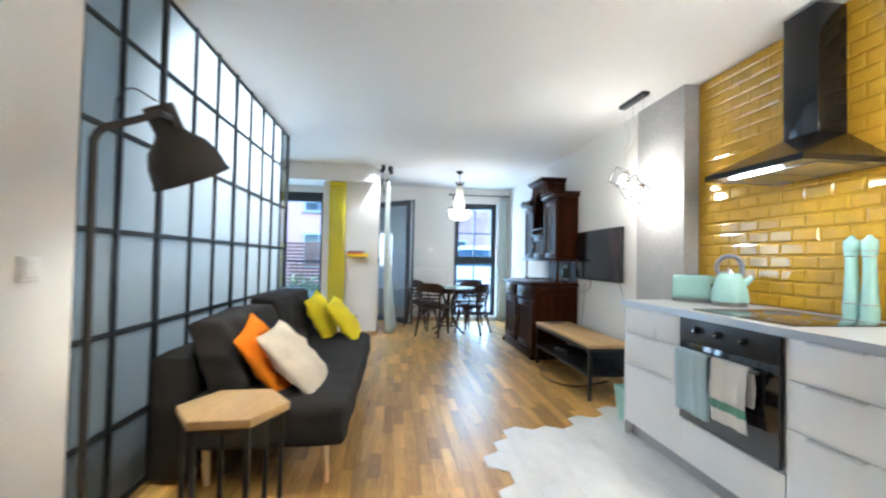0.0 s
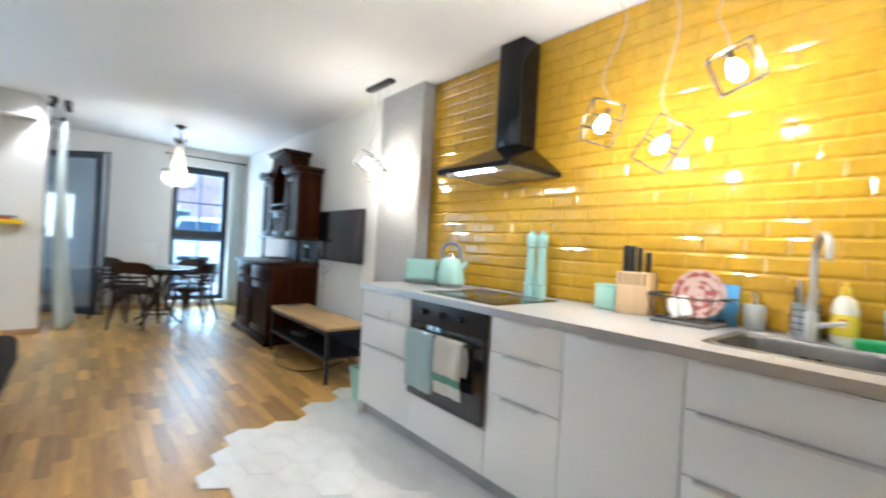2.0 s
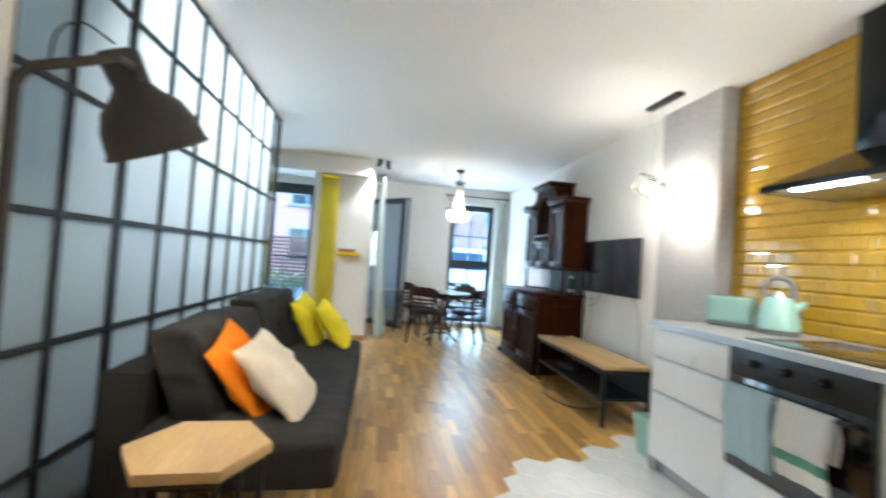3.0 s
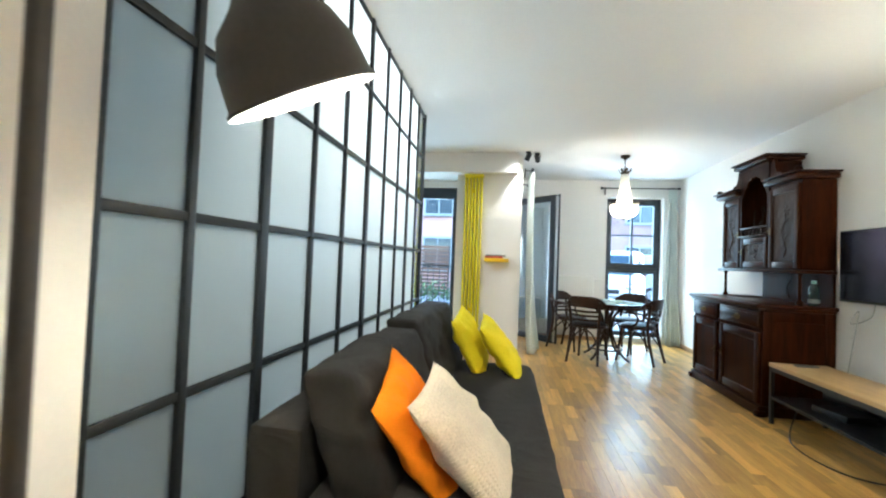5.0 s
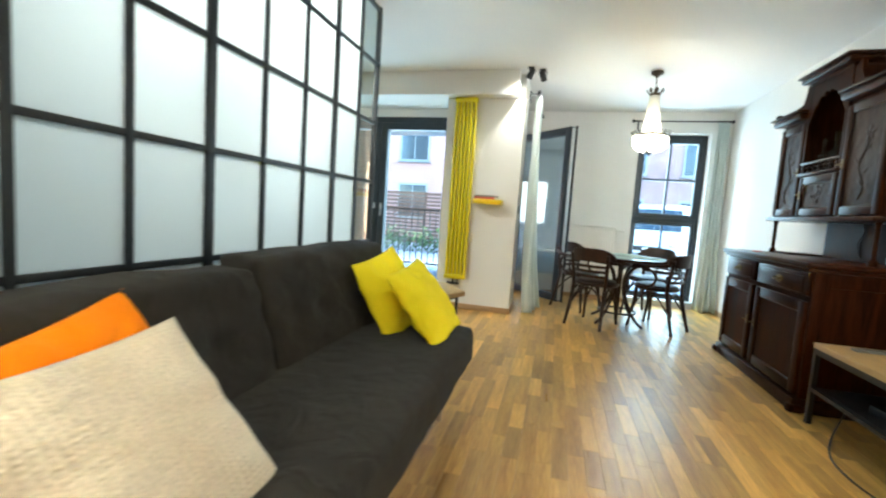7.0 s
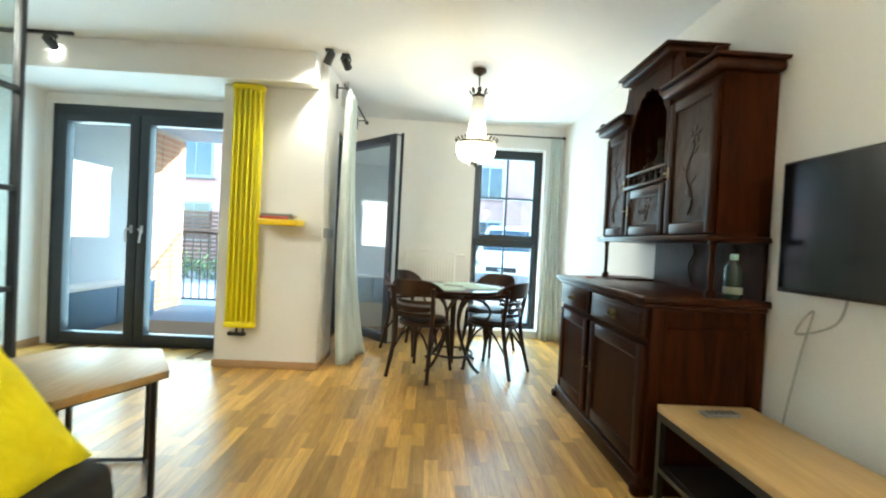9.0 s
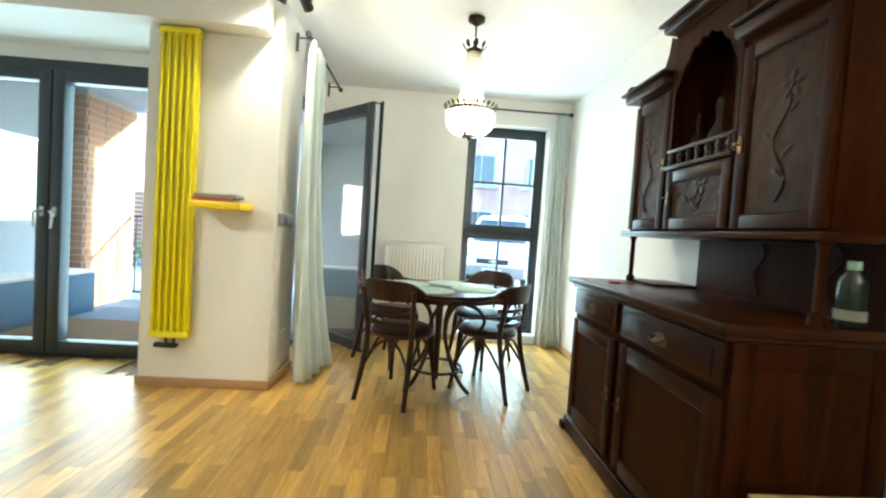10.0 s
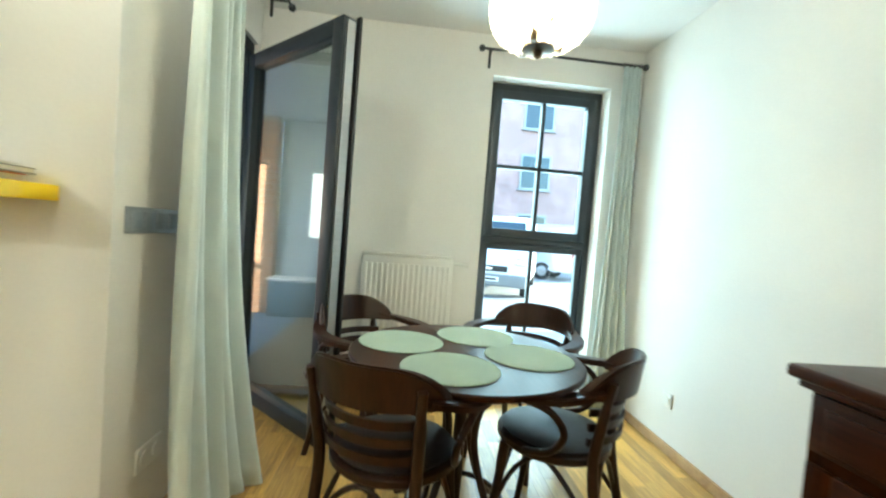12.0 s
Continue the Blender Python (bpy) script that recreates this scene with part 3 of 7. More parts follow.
for i, z in enumerate(RAILS):
    part("rail", bx(-0.013, 0.013, PY0, PY1, z - 0.012, z + 0.012, bevel=0.002), M_STEELFRAME, partition)
for i in range(len(POSTS) - 1):
    for j in range(len(RAILS) - 1):
        clear = i == len(POSTS) - 2
        pane = part("pane", bx(-0.003, 0.003, POSTS[i] + 0.005, POSTS[i + 1] - 0.005, RAILS[j] + 0.005, RAILS[j + 1] - 0.005), M_GLASS if clear else M_FROST, partition, "clear glass pane" if clear else "", smooth=0)
        if clear:
            pane.visible_shadow = False


# the bed behind the frosted panes, seen as a dark shape low down
bed = thing("bed", "low bed with a dark brown cover behind the frosted glass", "bed", (-1.95, 2.86, 0))
part("bed_frame", bx(-0.78, 0.78, -0.92, 0.92, 0.06, 0.28, bevel=0.01), M_CHAIR, bed)
part("mattress", bx(-0.76, 0.76, -0.90, 0.90, 0.281, 0.44, bevel=0.04, seg=3), M_LEATHER, bed, "dark brown bed cover")
part("headboard", bx(-0.80, 0.80, -0.925, -0.885, 0.06, 0.95, bevel=0.01), M_CHAIR, bed)
for x in (-0.7, 0.7):
    for y in (-0.82, 0.82):
        part("leg", bx(x - 0.03, x + 0.03, y - 0.03, y + 0.03, 0, 0.06), M_CHAIR, bed, smooth=0)


# ---- windows and doors ----
def sash(parent, x0, x1, z0, z1, w=0.07, y0=-0.035, y1=0.035, bars_v=(), bars_h=(), name="window_frame", glazing=None):
    """A glazed leaf in the xz plane: four members, glazing bars and one pane."""
    bm = B()
    box(bm, x0, x0 + w, y0, y1, z0, z1, bevel=0.006)
    box(bm, x1 - w, x1, y0, y1, z0, z1, bevel=0.006)
    box(bm, x0 + w - 0.004, x1 - w + 0.004, y0 + 0.001, y1 - 0.001, z1 - w, z1, bevel=0.006)
    box(bm, x0 + w - 0.004, x1 - w + 0.004, y0 + 0.001, y1 - 0.001, z0, z0 + w, bevel=0.006)
    frame_ob = part(name, bm, M_ANTHRA, parent)
    for x in bars_v:
        part("glazing_bar", bx(x - 0.013, x + 0.013, y0 + 0.012, y1 - 0.012, z0 + w - 0.003, z1 - w + 0.003, bevel=0.003), M_ANTHRA, parent)
    for z in bars_h:
        part("glazing_bar", bx(x0 + w - 0.003, x1 - w + 0.003, y0 + 0.014, y1 - 0.014, z - 0.013, z + 0.013, bevel=0.003), M_ANTHRA, parent)
    pane = part("pane", bx(x0 + w - 0.006, x1 - w + 0.006, -0.004, 0.004, z0 + w - 0.006, z1 - w + 0.006), glazing or M_GLASS, parent, smooth=0)
    pane.visible_shadow = False
    return frame_ob


win = thing("window_1", "tall anthracite window with glazing bars onto the street", "window", (1.65, 8.31, 0), kind="structure")
part("window_frame", swap(bx(-0.415, 0.415, -0.03, 0.05, 2.19, 2.24), lambda x, y, z: (x, y, z)), M_ANTHRA, win)
part("window_frame", bx(-0.415, 0.415, -0.03, 0.05, 0.06, 0.11), M_ANTHRA, win)
part("window_frame", bx(-0.415, -0.375, -0.03, 0.05, 0.11, 2.19), M_ANTHRA, win)
part("window_frame", bx(0.375, 0.415, -0.03, 0.05, 0.11, 2.19), M_ANTHRA, win)
part("window_frame", bx(-0.375, 0.375, -0.025, 0.05, 1.11, 1.16, bevel=0.004), M_ANTHRA, win)
sash(win, -0.375, 0.375, 1.16, 2.19, 0.06, -0.045, 0.03, bars_v=(-0.005,), bars_h=(1.66,), name="sash")
sash(win, -0.375, 0.375, 0.11, 1.11, 0.045, -0.02, 0.03, bars_v=(-0.005,), bars_h=(0.52,), name="sash")
part("window_sill", bx(-0.43, 0.43, -0.16, -0.03, 0.062, 0.085, bevel=0.006), M_RADWHITE, win)


def handle(parent, x, z, y=-0.045, turn=0):
    bm = B()
    box(bm, x - 0.014, x + 0.014, y - 0.008, y, z - 0.035, z + 0.035, bevel=0.004)
    tube(bm, curve_pts([(x, y, z), (x, y - 0.045, z), (x + (0.02 if turn else -0.02), y - 0.05, z - 0.02), (x + (0.012 if turn else -0.012), y - 0.05, z - 0.12)], 5), 0.009, 8)
    part("door_handle", bm, M_STEEL, parent, "brushed metal lever handle")


doors = thing("door_1", "double anthracite balcony doors, shut", "balcony door", (0, 7.12, 0), kind="structure")
bm = B()
box(bm, -2.69, -2.64, -0.04, 0.04, 0, 2.17)
box(bm, -0.97, -0.92, -0.04, 0.04, 0, 2.17)
box(bm, -2.64, -0.97, -0.039, 0.04, 2.10, 2.17)
box(bm, -2.64, -0.97, -0.039, 0.04, 0.0, 0.03)
part("door_frame", bm, M_ANTHRA, doors, smooth=0)
sash(doors, -2.64, -1.915, 0.03, 2.10, 0.085, -0.06, 0.03, name="door_leaf")
sash(doors, -1.905, -0.97, 0.03, 2.10, 0.085, -0.06, 0.03, name="door_leaf")
handle(doors, -1.955, 1.07, -0.06)
handle(doors, -1.865, 1.07, -0.06, 1)

# open leaf: hinged at the north end of the opening, swung into the room
hinge, free = Vector((-0.29, 8.08, 0)), Vector((0.385, 7.395, 0))
run = free - hinge
leaf = thing("door_2", "anthracite glazed balcony door standing open", "balcony door", tuple(hinge), math.degrees(math.atan2(run.y, run.x)), kind="structure")
sash(leaf, 0, run.length, 0.05, 2.15, 0.085, -0.04, 0.04, name="door_leaf", glazing=M_GLAZING)
part("door_edge", bx(run.length, run.length + 0.012, -0.022, 0.022, 0.07, 2.13), M_STEEL, leaf, "metal locking strip on the leaf edge")
part("door_seal", bx(run.length - 0.012, run.length + 0.022, 0.04, 0.056, 0.04, 2.165, bevel=0.003), M_BLACK, leaf)
part("door_handle", swap(tube(B(), curve_pts([(run.length - 0.05, 0.04, 1.07), (run.length - 0.05, 0.085, 1.07), (run.length - 0.06, 0.09, 1.02), (run.length - 0.06, 0.09, 0.95)], 5), 0.009, 8), lambda x, y, z: (x, y, z)), M_STEEL, leaf)
frame2 = thing("door_3", "anthracite frame of the open balcony door", "door frame", (0, 0, 0), kind="structure")
bm = B()
box(bm, -0.38, -0.305, 7.142, 7.192, 0, 2.238)
box(bm, -0.38, -0.305, 8.048, 8.098, 0, 2.238)
box(bm, -0.379, -0.305, 7.192, 8.048, 2.178, 2.238)
box(bm, -0.379, -0.305, 7.192, 8.048, 0.0, 0.03)
part("door_frame", bm, M_ANTHRA, frame2, smooth=0)


# ---- curtains ----
def curtain(name, label, path, top, bottom, folds, depth, flare, seed, kick=(0, 0)):
    """A gathered curtain: rows of points along a short track, folds deepening to the hem."""
    rnd = random.Random(seed)
    ph = [rnd.uniform(0, 6.28) for _ in range(4)]
    a, b = Vector(path[0]), Vector(path[1])
    d = (b - a).normalized()
    n = Vector((-d.y, d.x))
    bm = B()
    U, V = folds * 12, 26
    grid = []
    for j in range(V + 1):
        v = j / V
        z = top + (bottom - top) * v
        spread = 1 + flare * v ** 2.2
        row = []
        for i in range(U + 1):
            u = i / U
            s = (u - 0.5) * spread + 0.5 + 0.03 * v * math.sin(3 * u * 6.28 + ph[0])
            w = math.sin(u * folds * 6.283 + ph[1] + 0.8 * v * math.sin(2 * v + ph[2])) * depth * (0.7 + 0.5 * v)
            w += 0.4 * depth * math.sin(u * folds * 2.7 + ph[3] + 2 * v)
            p = a + (b - a) * s + n * w + Vector(kick) * v ** 3 * (0.4 + 0.6 * u)
            row.append(bm.verts.new((p.x, p.y, z + (0.012 * math.sin(u * 9 + ph[2]) if j == V else 0))))
        grid.append(row)
    for j in range(V):
        for i in range(U):
            bm.faces.new((grid[j][i], grid[j][i + 1], grid[j + 1][i + 1], grid[j + 1][i]))
    holder = thing(name, label, "curtain")
    ob = part("cloth", bm, M_CURTAIN, holder, smooth=80)
    sol = ob.modifiers.new("thick", "SOLIDIFY")
    sol.thickness = 0.004
    return holder


cur1 = curtain("curtain", "pale green satin curtain drawn to the side, pooling on the floor", ((-0.015, 6.76), (0.0, 7.08)), 2.34, 0.012, 5, 0.036, 0.6, 3, (0.13, 0.06))
cur2 = curtain("curtain", "pale green satin curtain beside the dining window", ((2.095, 8.06), (2.22, 8.06)), 2.36, 0.012, 4, 0.024, 1.0, 8, (0.0, -0.06))


def rod(label, p0, p1, bracket):
    th = thing("curtain_rod", label, "curtain rod")
    part("bar", tube(B(), [p0, p1], 0.009, 10), M_BLACK, th)
    for p in (p0, p1):
        part("finial", lathe(B(), [(0, -0.022), (0.016, -0.016), (0.022, 0), (0.016, 0.016), (0, 0.022)], 14, p), M_BLACK, th)
    for f in (0.06, 0.94):
        q = Vector(p0).lerp(Vector(p1), f)
        bm = B()
        tube(bm, [q, q + Vector(bracket)], 0.006, 8)
        e = q + Vector(bracket)
        tube(bm, [e + Vector((0, 0, 0.03)), e - Vector((0, 0, 0.09))], 0.009, 8)
        part("bracket", bm, M_BLACK, th)


rod("black metal curtain rod over the balcony door", (-0.005, 6.70, 2.35), (-0.005, 7.80, 2.35), (-0.09, 0, 0))
rod("black metal curtain rod over the dining window", (1.13, 8.06, 2.37), (2.25, 8.06, 2.37), (0, 0.085, 0))
for th, pts in ((cur1, [(-0.005, 6.78 + 0.056 * k, 2.35) for k in range(6)]), (cur2, [(2.10 + 0.023 * k, 8.06, 2.37) for k in range(6)])):
    for p in pts:
        part("curtain_ring", ring(B(), p, 0.016, 0.0025, 14, 6, "y" if th is cur1 else "x"), M_BLACK, th)

# ---- radiators ----
rad = thing("tube_radiator", "tall bright yellow column radiator on the pier", "radiator", (-0.733, 6.56, 0))
for k in range(6):
    x = -0.10 + 0.040 * k
    bm = tube(B(), [(x, -0.02, 0.36), (x, -0.02, 2.225)], 0.0125, 12)
    tube(bm, [(x, 0.016, 0.36), (x, 0.016, 2.225)], 0.0125, 10)
    part("column", bm, M_YELLOW, rad)
for z in (0.355, 2.235):
    part("header", bx(-0.122, 0.122, -0.036, 0.03, z - 0.024, z + 0.024, bevel=0.016, seg=3), M_YELLOW, rad)
bm = bx(-0.06, 0.05, -0.035, 0.01, 0.27, 0.295, bevel=0.006)
tube(bm, [(-0.085, -0.012, 0.283), (-0.055, -0.012, 0.283)], 0.017, 12)
tube(bm, [(-0.02, -0.012, 0.29), (-0.02, -0.012, 0.335)], 0.009, 8)
tube(bm, [(0.03, -0.012, 0.29), (0.03, -0.012, 0.335)], 0.009, 8)
part("valve", bm, M_BLACK, rad, "black radiator valve")
for z in (0.55, 2.05):
    part("bracket", bx(-0.02, 0.02, 0.02, 0.04, z - 0.02, z + 0.02), M_YELLOW, rad)

rad2 = thing("panel_radiator", "white ribbed panel radiator under bare wall", "radiator", (0.755, 8.09, 0))
part("panel", bx(-0.30, 0.30, -0.02, 0.035, 0.14, 0.985, bevel=0.012), M_RADWHITE, rad2)
for k in range(17):
    x = -0.272 + 0.034 * k
    part("rib", bx(x - 0.010, x + 0.010, -0.030, -0.018, 0.19, 0.93, bevel=0.005), M_RADWHITE, rad2)
part("top_grille", bx(-0.295, 0.295, -0.032, 0.038, 0.986, 0.996, bevel=0.003), M_RADWHITE, rad2)
part("bracket", bx(-0.2, 0.2, 0.035, 0.06, 0.3, 0.8), M_RADWHITE, rad2)
part("valve", tube(B(), [(0.30, 0.0, 0.95), (0.38, 0.0, 0.95), (0.40, 0.0, 0.95)], [0.012, 0.012, 0.02], 10), M_RADWHITE, rad2)

# ---- shelf with books, switches, sockets ----
solo("wall_shelf", bx(-0.568, -0.272, 6.40, 6.599, 1.160, 1.205, bevel=0.004), M_SHELFY, "bright yellow floating wall shelf", "shelf")


def book(name, label, cover, x0, x1, y0, y1, z0, z1, turn):
    th = thing(name, label, "book", ((x0 + x1) / 2, (y0 + y1) / 2, z0), turn)
    w, d, h = (x1 - x0) / 2, (y1 - y0) / 2, z1 - z0
    part("page_block", bx(-w + 0.004, w - 0.004, -d + 0.003, d - 0.003, 0.003, h - 0.003), M_PAPER, th, smooth=0)
    bm = bx(-w, w, -d, d, 0, 0.003)
    box(bm, -w, w, -d, d, h - 0.003, h)
    box(bm, -w, w, -d, -d + 0.003, 0.003, h - 0.003)
    part("cover", bm, cover, th, smooth=0)


book("book", "red covered book lying on the shelf", M_BOOKRED, -0.560, -0.345, 6.42, 6.58, 1.206, 1.228, 0)
book("book", "grey covered book lying on another book", M_BOOKGREY, -0.555, -0.315, 6.42, 6.57, 1.2285, 1.246, 3)
book("book", "pale thin magazine lying on the books", M_PAPER, -0.535, -0.34, 6.43, 6.56, 1.2465, 1.254, -6)


def plate(name, label, loc, turn, count, material, kind_of):
    """Switches or sockets in a row on a wall; local -y faces the room."""
    th = thing(name, label, kind_of, loc, turn)
    w = 0.071 * count + 0.01
    part("frame", bx(-w / 2, w / 2, -0.009, 0, -0.042, 0.042, bevel=0.003), material, th)
    for k in range(count):
        x = (k - (count - 1) / 2) * 0.071
        if kind_of == "socket":
            bm = lathe(B(), [(0.022, -0.004), (0.024, -0.004), (0.027, 0.004), (0.0, 0.004)], 18)
            part("insert", swap(bm, lambda a, b, c: (a + x, -0.010 - c, b)), material, th)
        else:
            part("rocker", bx(x - 0.029, x + 0.029, -0.014, -0.008, -0.029, 0.029, bevel=0.003), material, th)
    return th


plate("light_switch", "silver grey four-gang light switch on the pier", (-0.13, 6.80, 1.12), 90, 4, M_SILVER, "switch")
plate("wall_socket", "white double wall socket on the pier", (-0.13, 6.84, 0.30), 90, 2, M_RADWHITE, "socket")
plate("wall_socket", "small white wall socket above the skirting", (XE, 7.55, 0.30), -90, 1, M_RADWHITE, "socket")
plate("light_switch", "white single light switch on the wall", (-1.075, 1.73, 1.083), 90, 1, M_RADWHITE, "switch")


# ---- sofa and cushions ----
def soft_box(bm, x0, x1, y0, y1, z0, z1, r, bulge=0.012, cuts=10, seed=0, buttons=(), crease=0.0):
    """An upholstered block: rounded edges, slight swelling, dimples at the buttons."""
    b2 = bx(x0, x1, y0, y1, z0, z1)
    bmesh.ops.subdivide_edges(b2, edges=b2.edges, cuts=cuts, use_grid_fill=True)
    c, h = Vector(((x0 + x1) / 2, (y0 + y1) / 2, (z0 + z1) / 2)), Vector(((x1 - x0) / 2, (y1 - y0) / 2, (z1 - z0) / 2))
    for v in b2.verts:
        p = v.co - c
        inner = Vector([max(-(h[i] - r), min(h[i] - r, p[i])) for i in range(3)])
        d = p - inner
        if d.length > 1e-6:
            p = inner + d.normalized() * r
        u = [p[i] / h[i] for i in range(3)]
        for i in range(3):
            j, k = (i + 1) % 3, (i + 2) % 3
            if abs(u[i]) > 0.9:
                p[i] += math.copysign(bulge * (1 - u[j] ** 2) * (1 - u[k] ** 2), u[i])
        p += Vector([0.006 * noise.noise((c + p) * 6 + Vector((seed, i * 7.1, 0))) for i in range(3)])
        if crease:
            q = c + p
            e = max(abs(p.y) / h.y, abs(p.z) / h.z)
            p.x += crease * (0.4 + e) * noise.noise(Vector((q.x * 4 + seed, q.y * 9 + q.z * 5, q.z * 13)))
            p.z += crease * 0.9 * noise.noise(Vector((q.y * 3.5 + seed * 3, q.x * 6, seed)))
            p.y += crease * 0.8 * (abs(p.y) / h.y) ** 4 * math.sin(q.z * 42 + 3 * noise.noise(q * 5)) * 0.6
        v.co = c + p
        for bp in buttons:
            q = Vector(bp)
            dd = (v.co - q).length
            if dd < 0.16:
                v.co += Vector((-0.034, 0, 0)) * math.exp(-(dd / 0.06) ** 2)
    bm2 = bpy.data.meshes.new("tmp")
    b2.to_mesh(bm2)
    b2.free()
    bm.from_mesh(bm2)
    bpy.data.meshes.remove(bm2)
    return bm


sofa = thing("sofa", "charcoal fabric sofa bed with two back cushions and wooden legs", "sofa", (-0.55, 3.12, 0))
part("seat", soft_box(B(), -0.32, 0.455, -0.86, 1.255, 0.235, 0.440, 0.045, 0.010, 26, 1, crease=0.006), M_SOFA, sofa)
part("rear_box", soft_box(B(), -0.515, -0.33, -0.685, 1.32, 0.015, 0.635, 0.03, 0.004, 12, 4), M_SOFA, sofa)
for y0, y1, s in ((-0.680, 0.242, 2), (0.248, 1.37, 5)):
    my = (y0 + y1) / 2
    bm = soft_box(B(), -0.09, 0.09, y0, y1, 0.0, 0.46, 0.030, 0.016, 34, s, crease=0.009, buttons=((0.095, my - 0.22, 0.22), (0.095, my + 0.22, 0.22)))
    part("back_cushion", swap(bm, lambda x, y, z: (x - z * 0.30 - 0.135, y, z * (0.88 if y0 < 0 else 0.95) + 0.40)), M_SOFA, sofa)
for x, y in ((0.33, -0.67), (0.33, 0.98), (-0.25, -0.66), (-0.25, 0.98)):
    part("leg", tube(B(), [(x + 0.02, y - 0.02, 0.0), (x, y, 0.24)], [0.014, 0.024], 14), M_BEECH, sofa, "tapered pale wooden leg")


def cushion(name, label, material, w, h, d, m, seed, piping=False):
    """A stuffed square pillow lying in its own xy plane, placed by m."""
    n = 30
    bm = B()
    sides = []
    for sgn in (1, -1):
        grid = []
        for j in range(n + 1):
            row = []
            for i in range(n + 1):
                u, v = i / n * 2 - 1, j / n * 2 - 1
                edge = (1 - abs(u) ** 4.5) * (1 - abs(v) ** 4.5)
                far = min(1.0, math.hypot(u, v))
                pull = 1 - 0.07 * (1 - abs(u) ** 2) * abs(v) ** 4
                pull2 = 1 - 0.07 * (1 - abs(v) ** 2) * abs(u) ** 4
                z = sgn * d / 2 * max(edge, 0) ** 0.6 * (1 - 0.32 * far ** 2)
                z += 0.010 * edge * noise.noise(Vector((u * 2.1 + seed, v * 2.1, sgn)))
                z += 0.009 * edge * far * math.sin(6 * (u + 0.6 * v) + seed + 5 * noise.noise(Vector((u * 1.4, v * 1.4, seed + sgn))))
                z += 0.007 * edge * far ** 2 * math.sin(11 * math.atan2(v, u) + 3 * seed)
                row.append((u * w / 2 * pull2, v * h / 2 * pull, z))
            grid.append(row)
        sides.append(grid)
    top = [[bm.verts.new(p) for p in row] for row in sides[0]]
    bot = [[top[j][i] if i in (0, n) or j in (0, n) else bm.verts.new(sides[1][j][i]) for i in range(n + 1)] for j in range(n + 1)]
    for j in range(n):
        for i in range(n):
            bm.faces.new((top[j][i], top[j][i + 1], top[j + 1][i + 1], top[j + 1][i]))
            bm.faces.new((bot[j + 1][i], bot[j + 1][i + 1], bot[j][i + 1], bot[j][i]))
    ob = part(name, bm, material, None, smooth=70)
    ob.matrix_world = m
    return tagged(ob, label, "cushion")


def leaning(x, y, z, out, lean, roll):
    """Pose of a cushion: its face looks along the bearing out (degrees from +x), tipped back by lean, turned by roll in its own plane."""
    return pose(x, y, z, 0, 0, out) @ pose(0, 0, 0, 0, 90 - lean, 0) @ pose(0, 0, 0, 0, 0, roll)


cushion("cushion", "bright orange cotton cushion leaning on the sofa back", M_ORANGE, 0.47, 0.50, 0.12, leaning(-0.575, 2.700, 0.572, 2, 34, 12), 1)
cushion("cushion", "cream ribbed knit cushion in front of the orange one", M_CREAM, 0.465, 0.465, 0.14, leaning(-0.412, 2.655, 0.572, -2, 41, 4), 2)
cushion("cushion", "lemon yellow cushion leaning on the sofa back", M_LEMON, 0.455, 0.475, 0.13, leaning(-0.520, 4.150, 0.600, -6, 26, 9), 3)
cushion("cushion", "lemon yellow cushion propped against another", M_LEMON, 0.445, 0.485, 0.13, leaning(-0.318, 4.128, 0.585, -3, 37, 6), 4)


# ---- hexagonal side tables ----
def hex_table(loc, r, h, turn, label):
    th = thing("side_table", label, "side table", loc, turn)
    out = [(r * math.cos(radians(60 * k)), r * math.sin(radians(60 * k))) for k in range(6)]
    part("tabletop", prism(B(), out, h - 0.032, h, 0.003), M_PINE, th)
    rr = r * 0.86
    for k in range(6):
        a, b = radians(60 * k), radians(60 * k + 60)
        p, q = (rr * math.cos(a), rr * math.sin(a)), (rr * math.cos(b), rr * math.sin(b))
        part("leg", bx(p[0] - 0.009, p[0] + 0.009, p[1] - 0.009, p[1] + 0.009, 0, h - 0.033), M_BLACK, th)
        for z in (h - 0.045, 0.012):
            part("frame_bar", tube(B(), [(*p, z), (*q, z)], 0.0085, 4), M_BLACK, th, smooth=0)
    return th


hex_table((-0.488, 1.945, 0), 0.208, 0.565, 4, "small hexagonal oak side table on a black wire frame")
hex_table((-0.655, 4.84, 0), 0.385, 0.52, 6, "large hexagonal oak table on a black frame beside the sofa")

# ---- floor lamp ----
fl = thing("floor_lamp", "dark grey industrial floor lamp with a large bell shade, lit", "floor lamp", (-0.825, 1.635, 0))
part("base", lathe(B(), [(0, 0), (0.15, 0), (0.155, 0.008), (0.15, 0.022), (0.03, 0.03), (0.018, 0.05), (0, 0.05)], 36), M_LAMP, fl)
bend = curve_pts([(0, 0, 0.03), (0, 0, 0.8), (-0.005, 0, 1.44), (-0.004, 0.003, 1.50), (0.008, 0.012, 1.535), (0.035, 0.035, 1.56), (0.080, 0.080, 1.595), (0.122, 0.135, 1.640)], 6)
part("pole", tube(B(), bend, 0.0125, 12), M_LAMP, fl)
head = Matrix.Translation((0.066, 0.268, 1.648)) @ Vector((0.291, 0.389, -0.874)).to_track_quat("-Z", "Y").to_matrix().to_4x4() @ Matrix.Diagonal((0.85, 0.85, 0.97, 1))
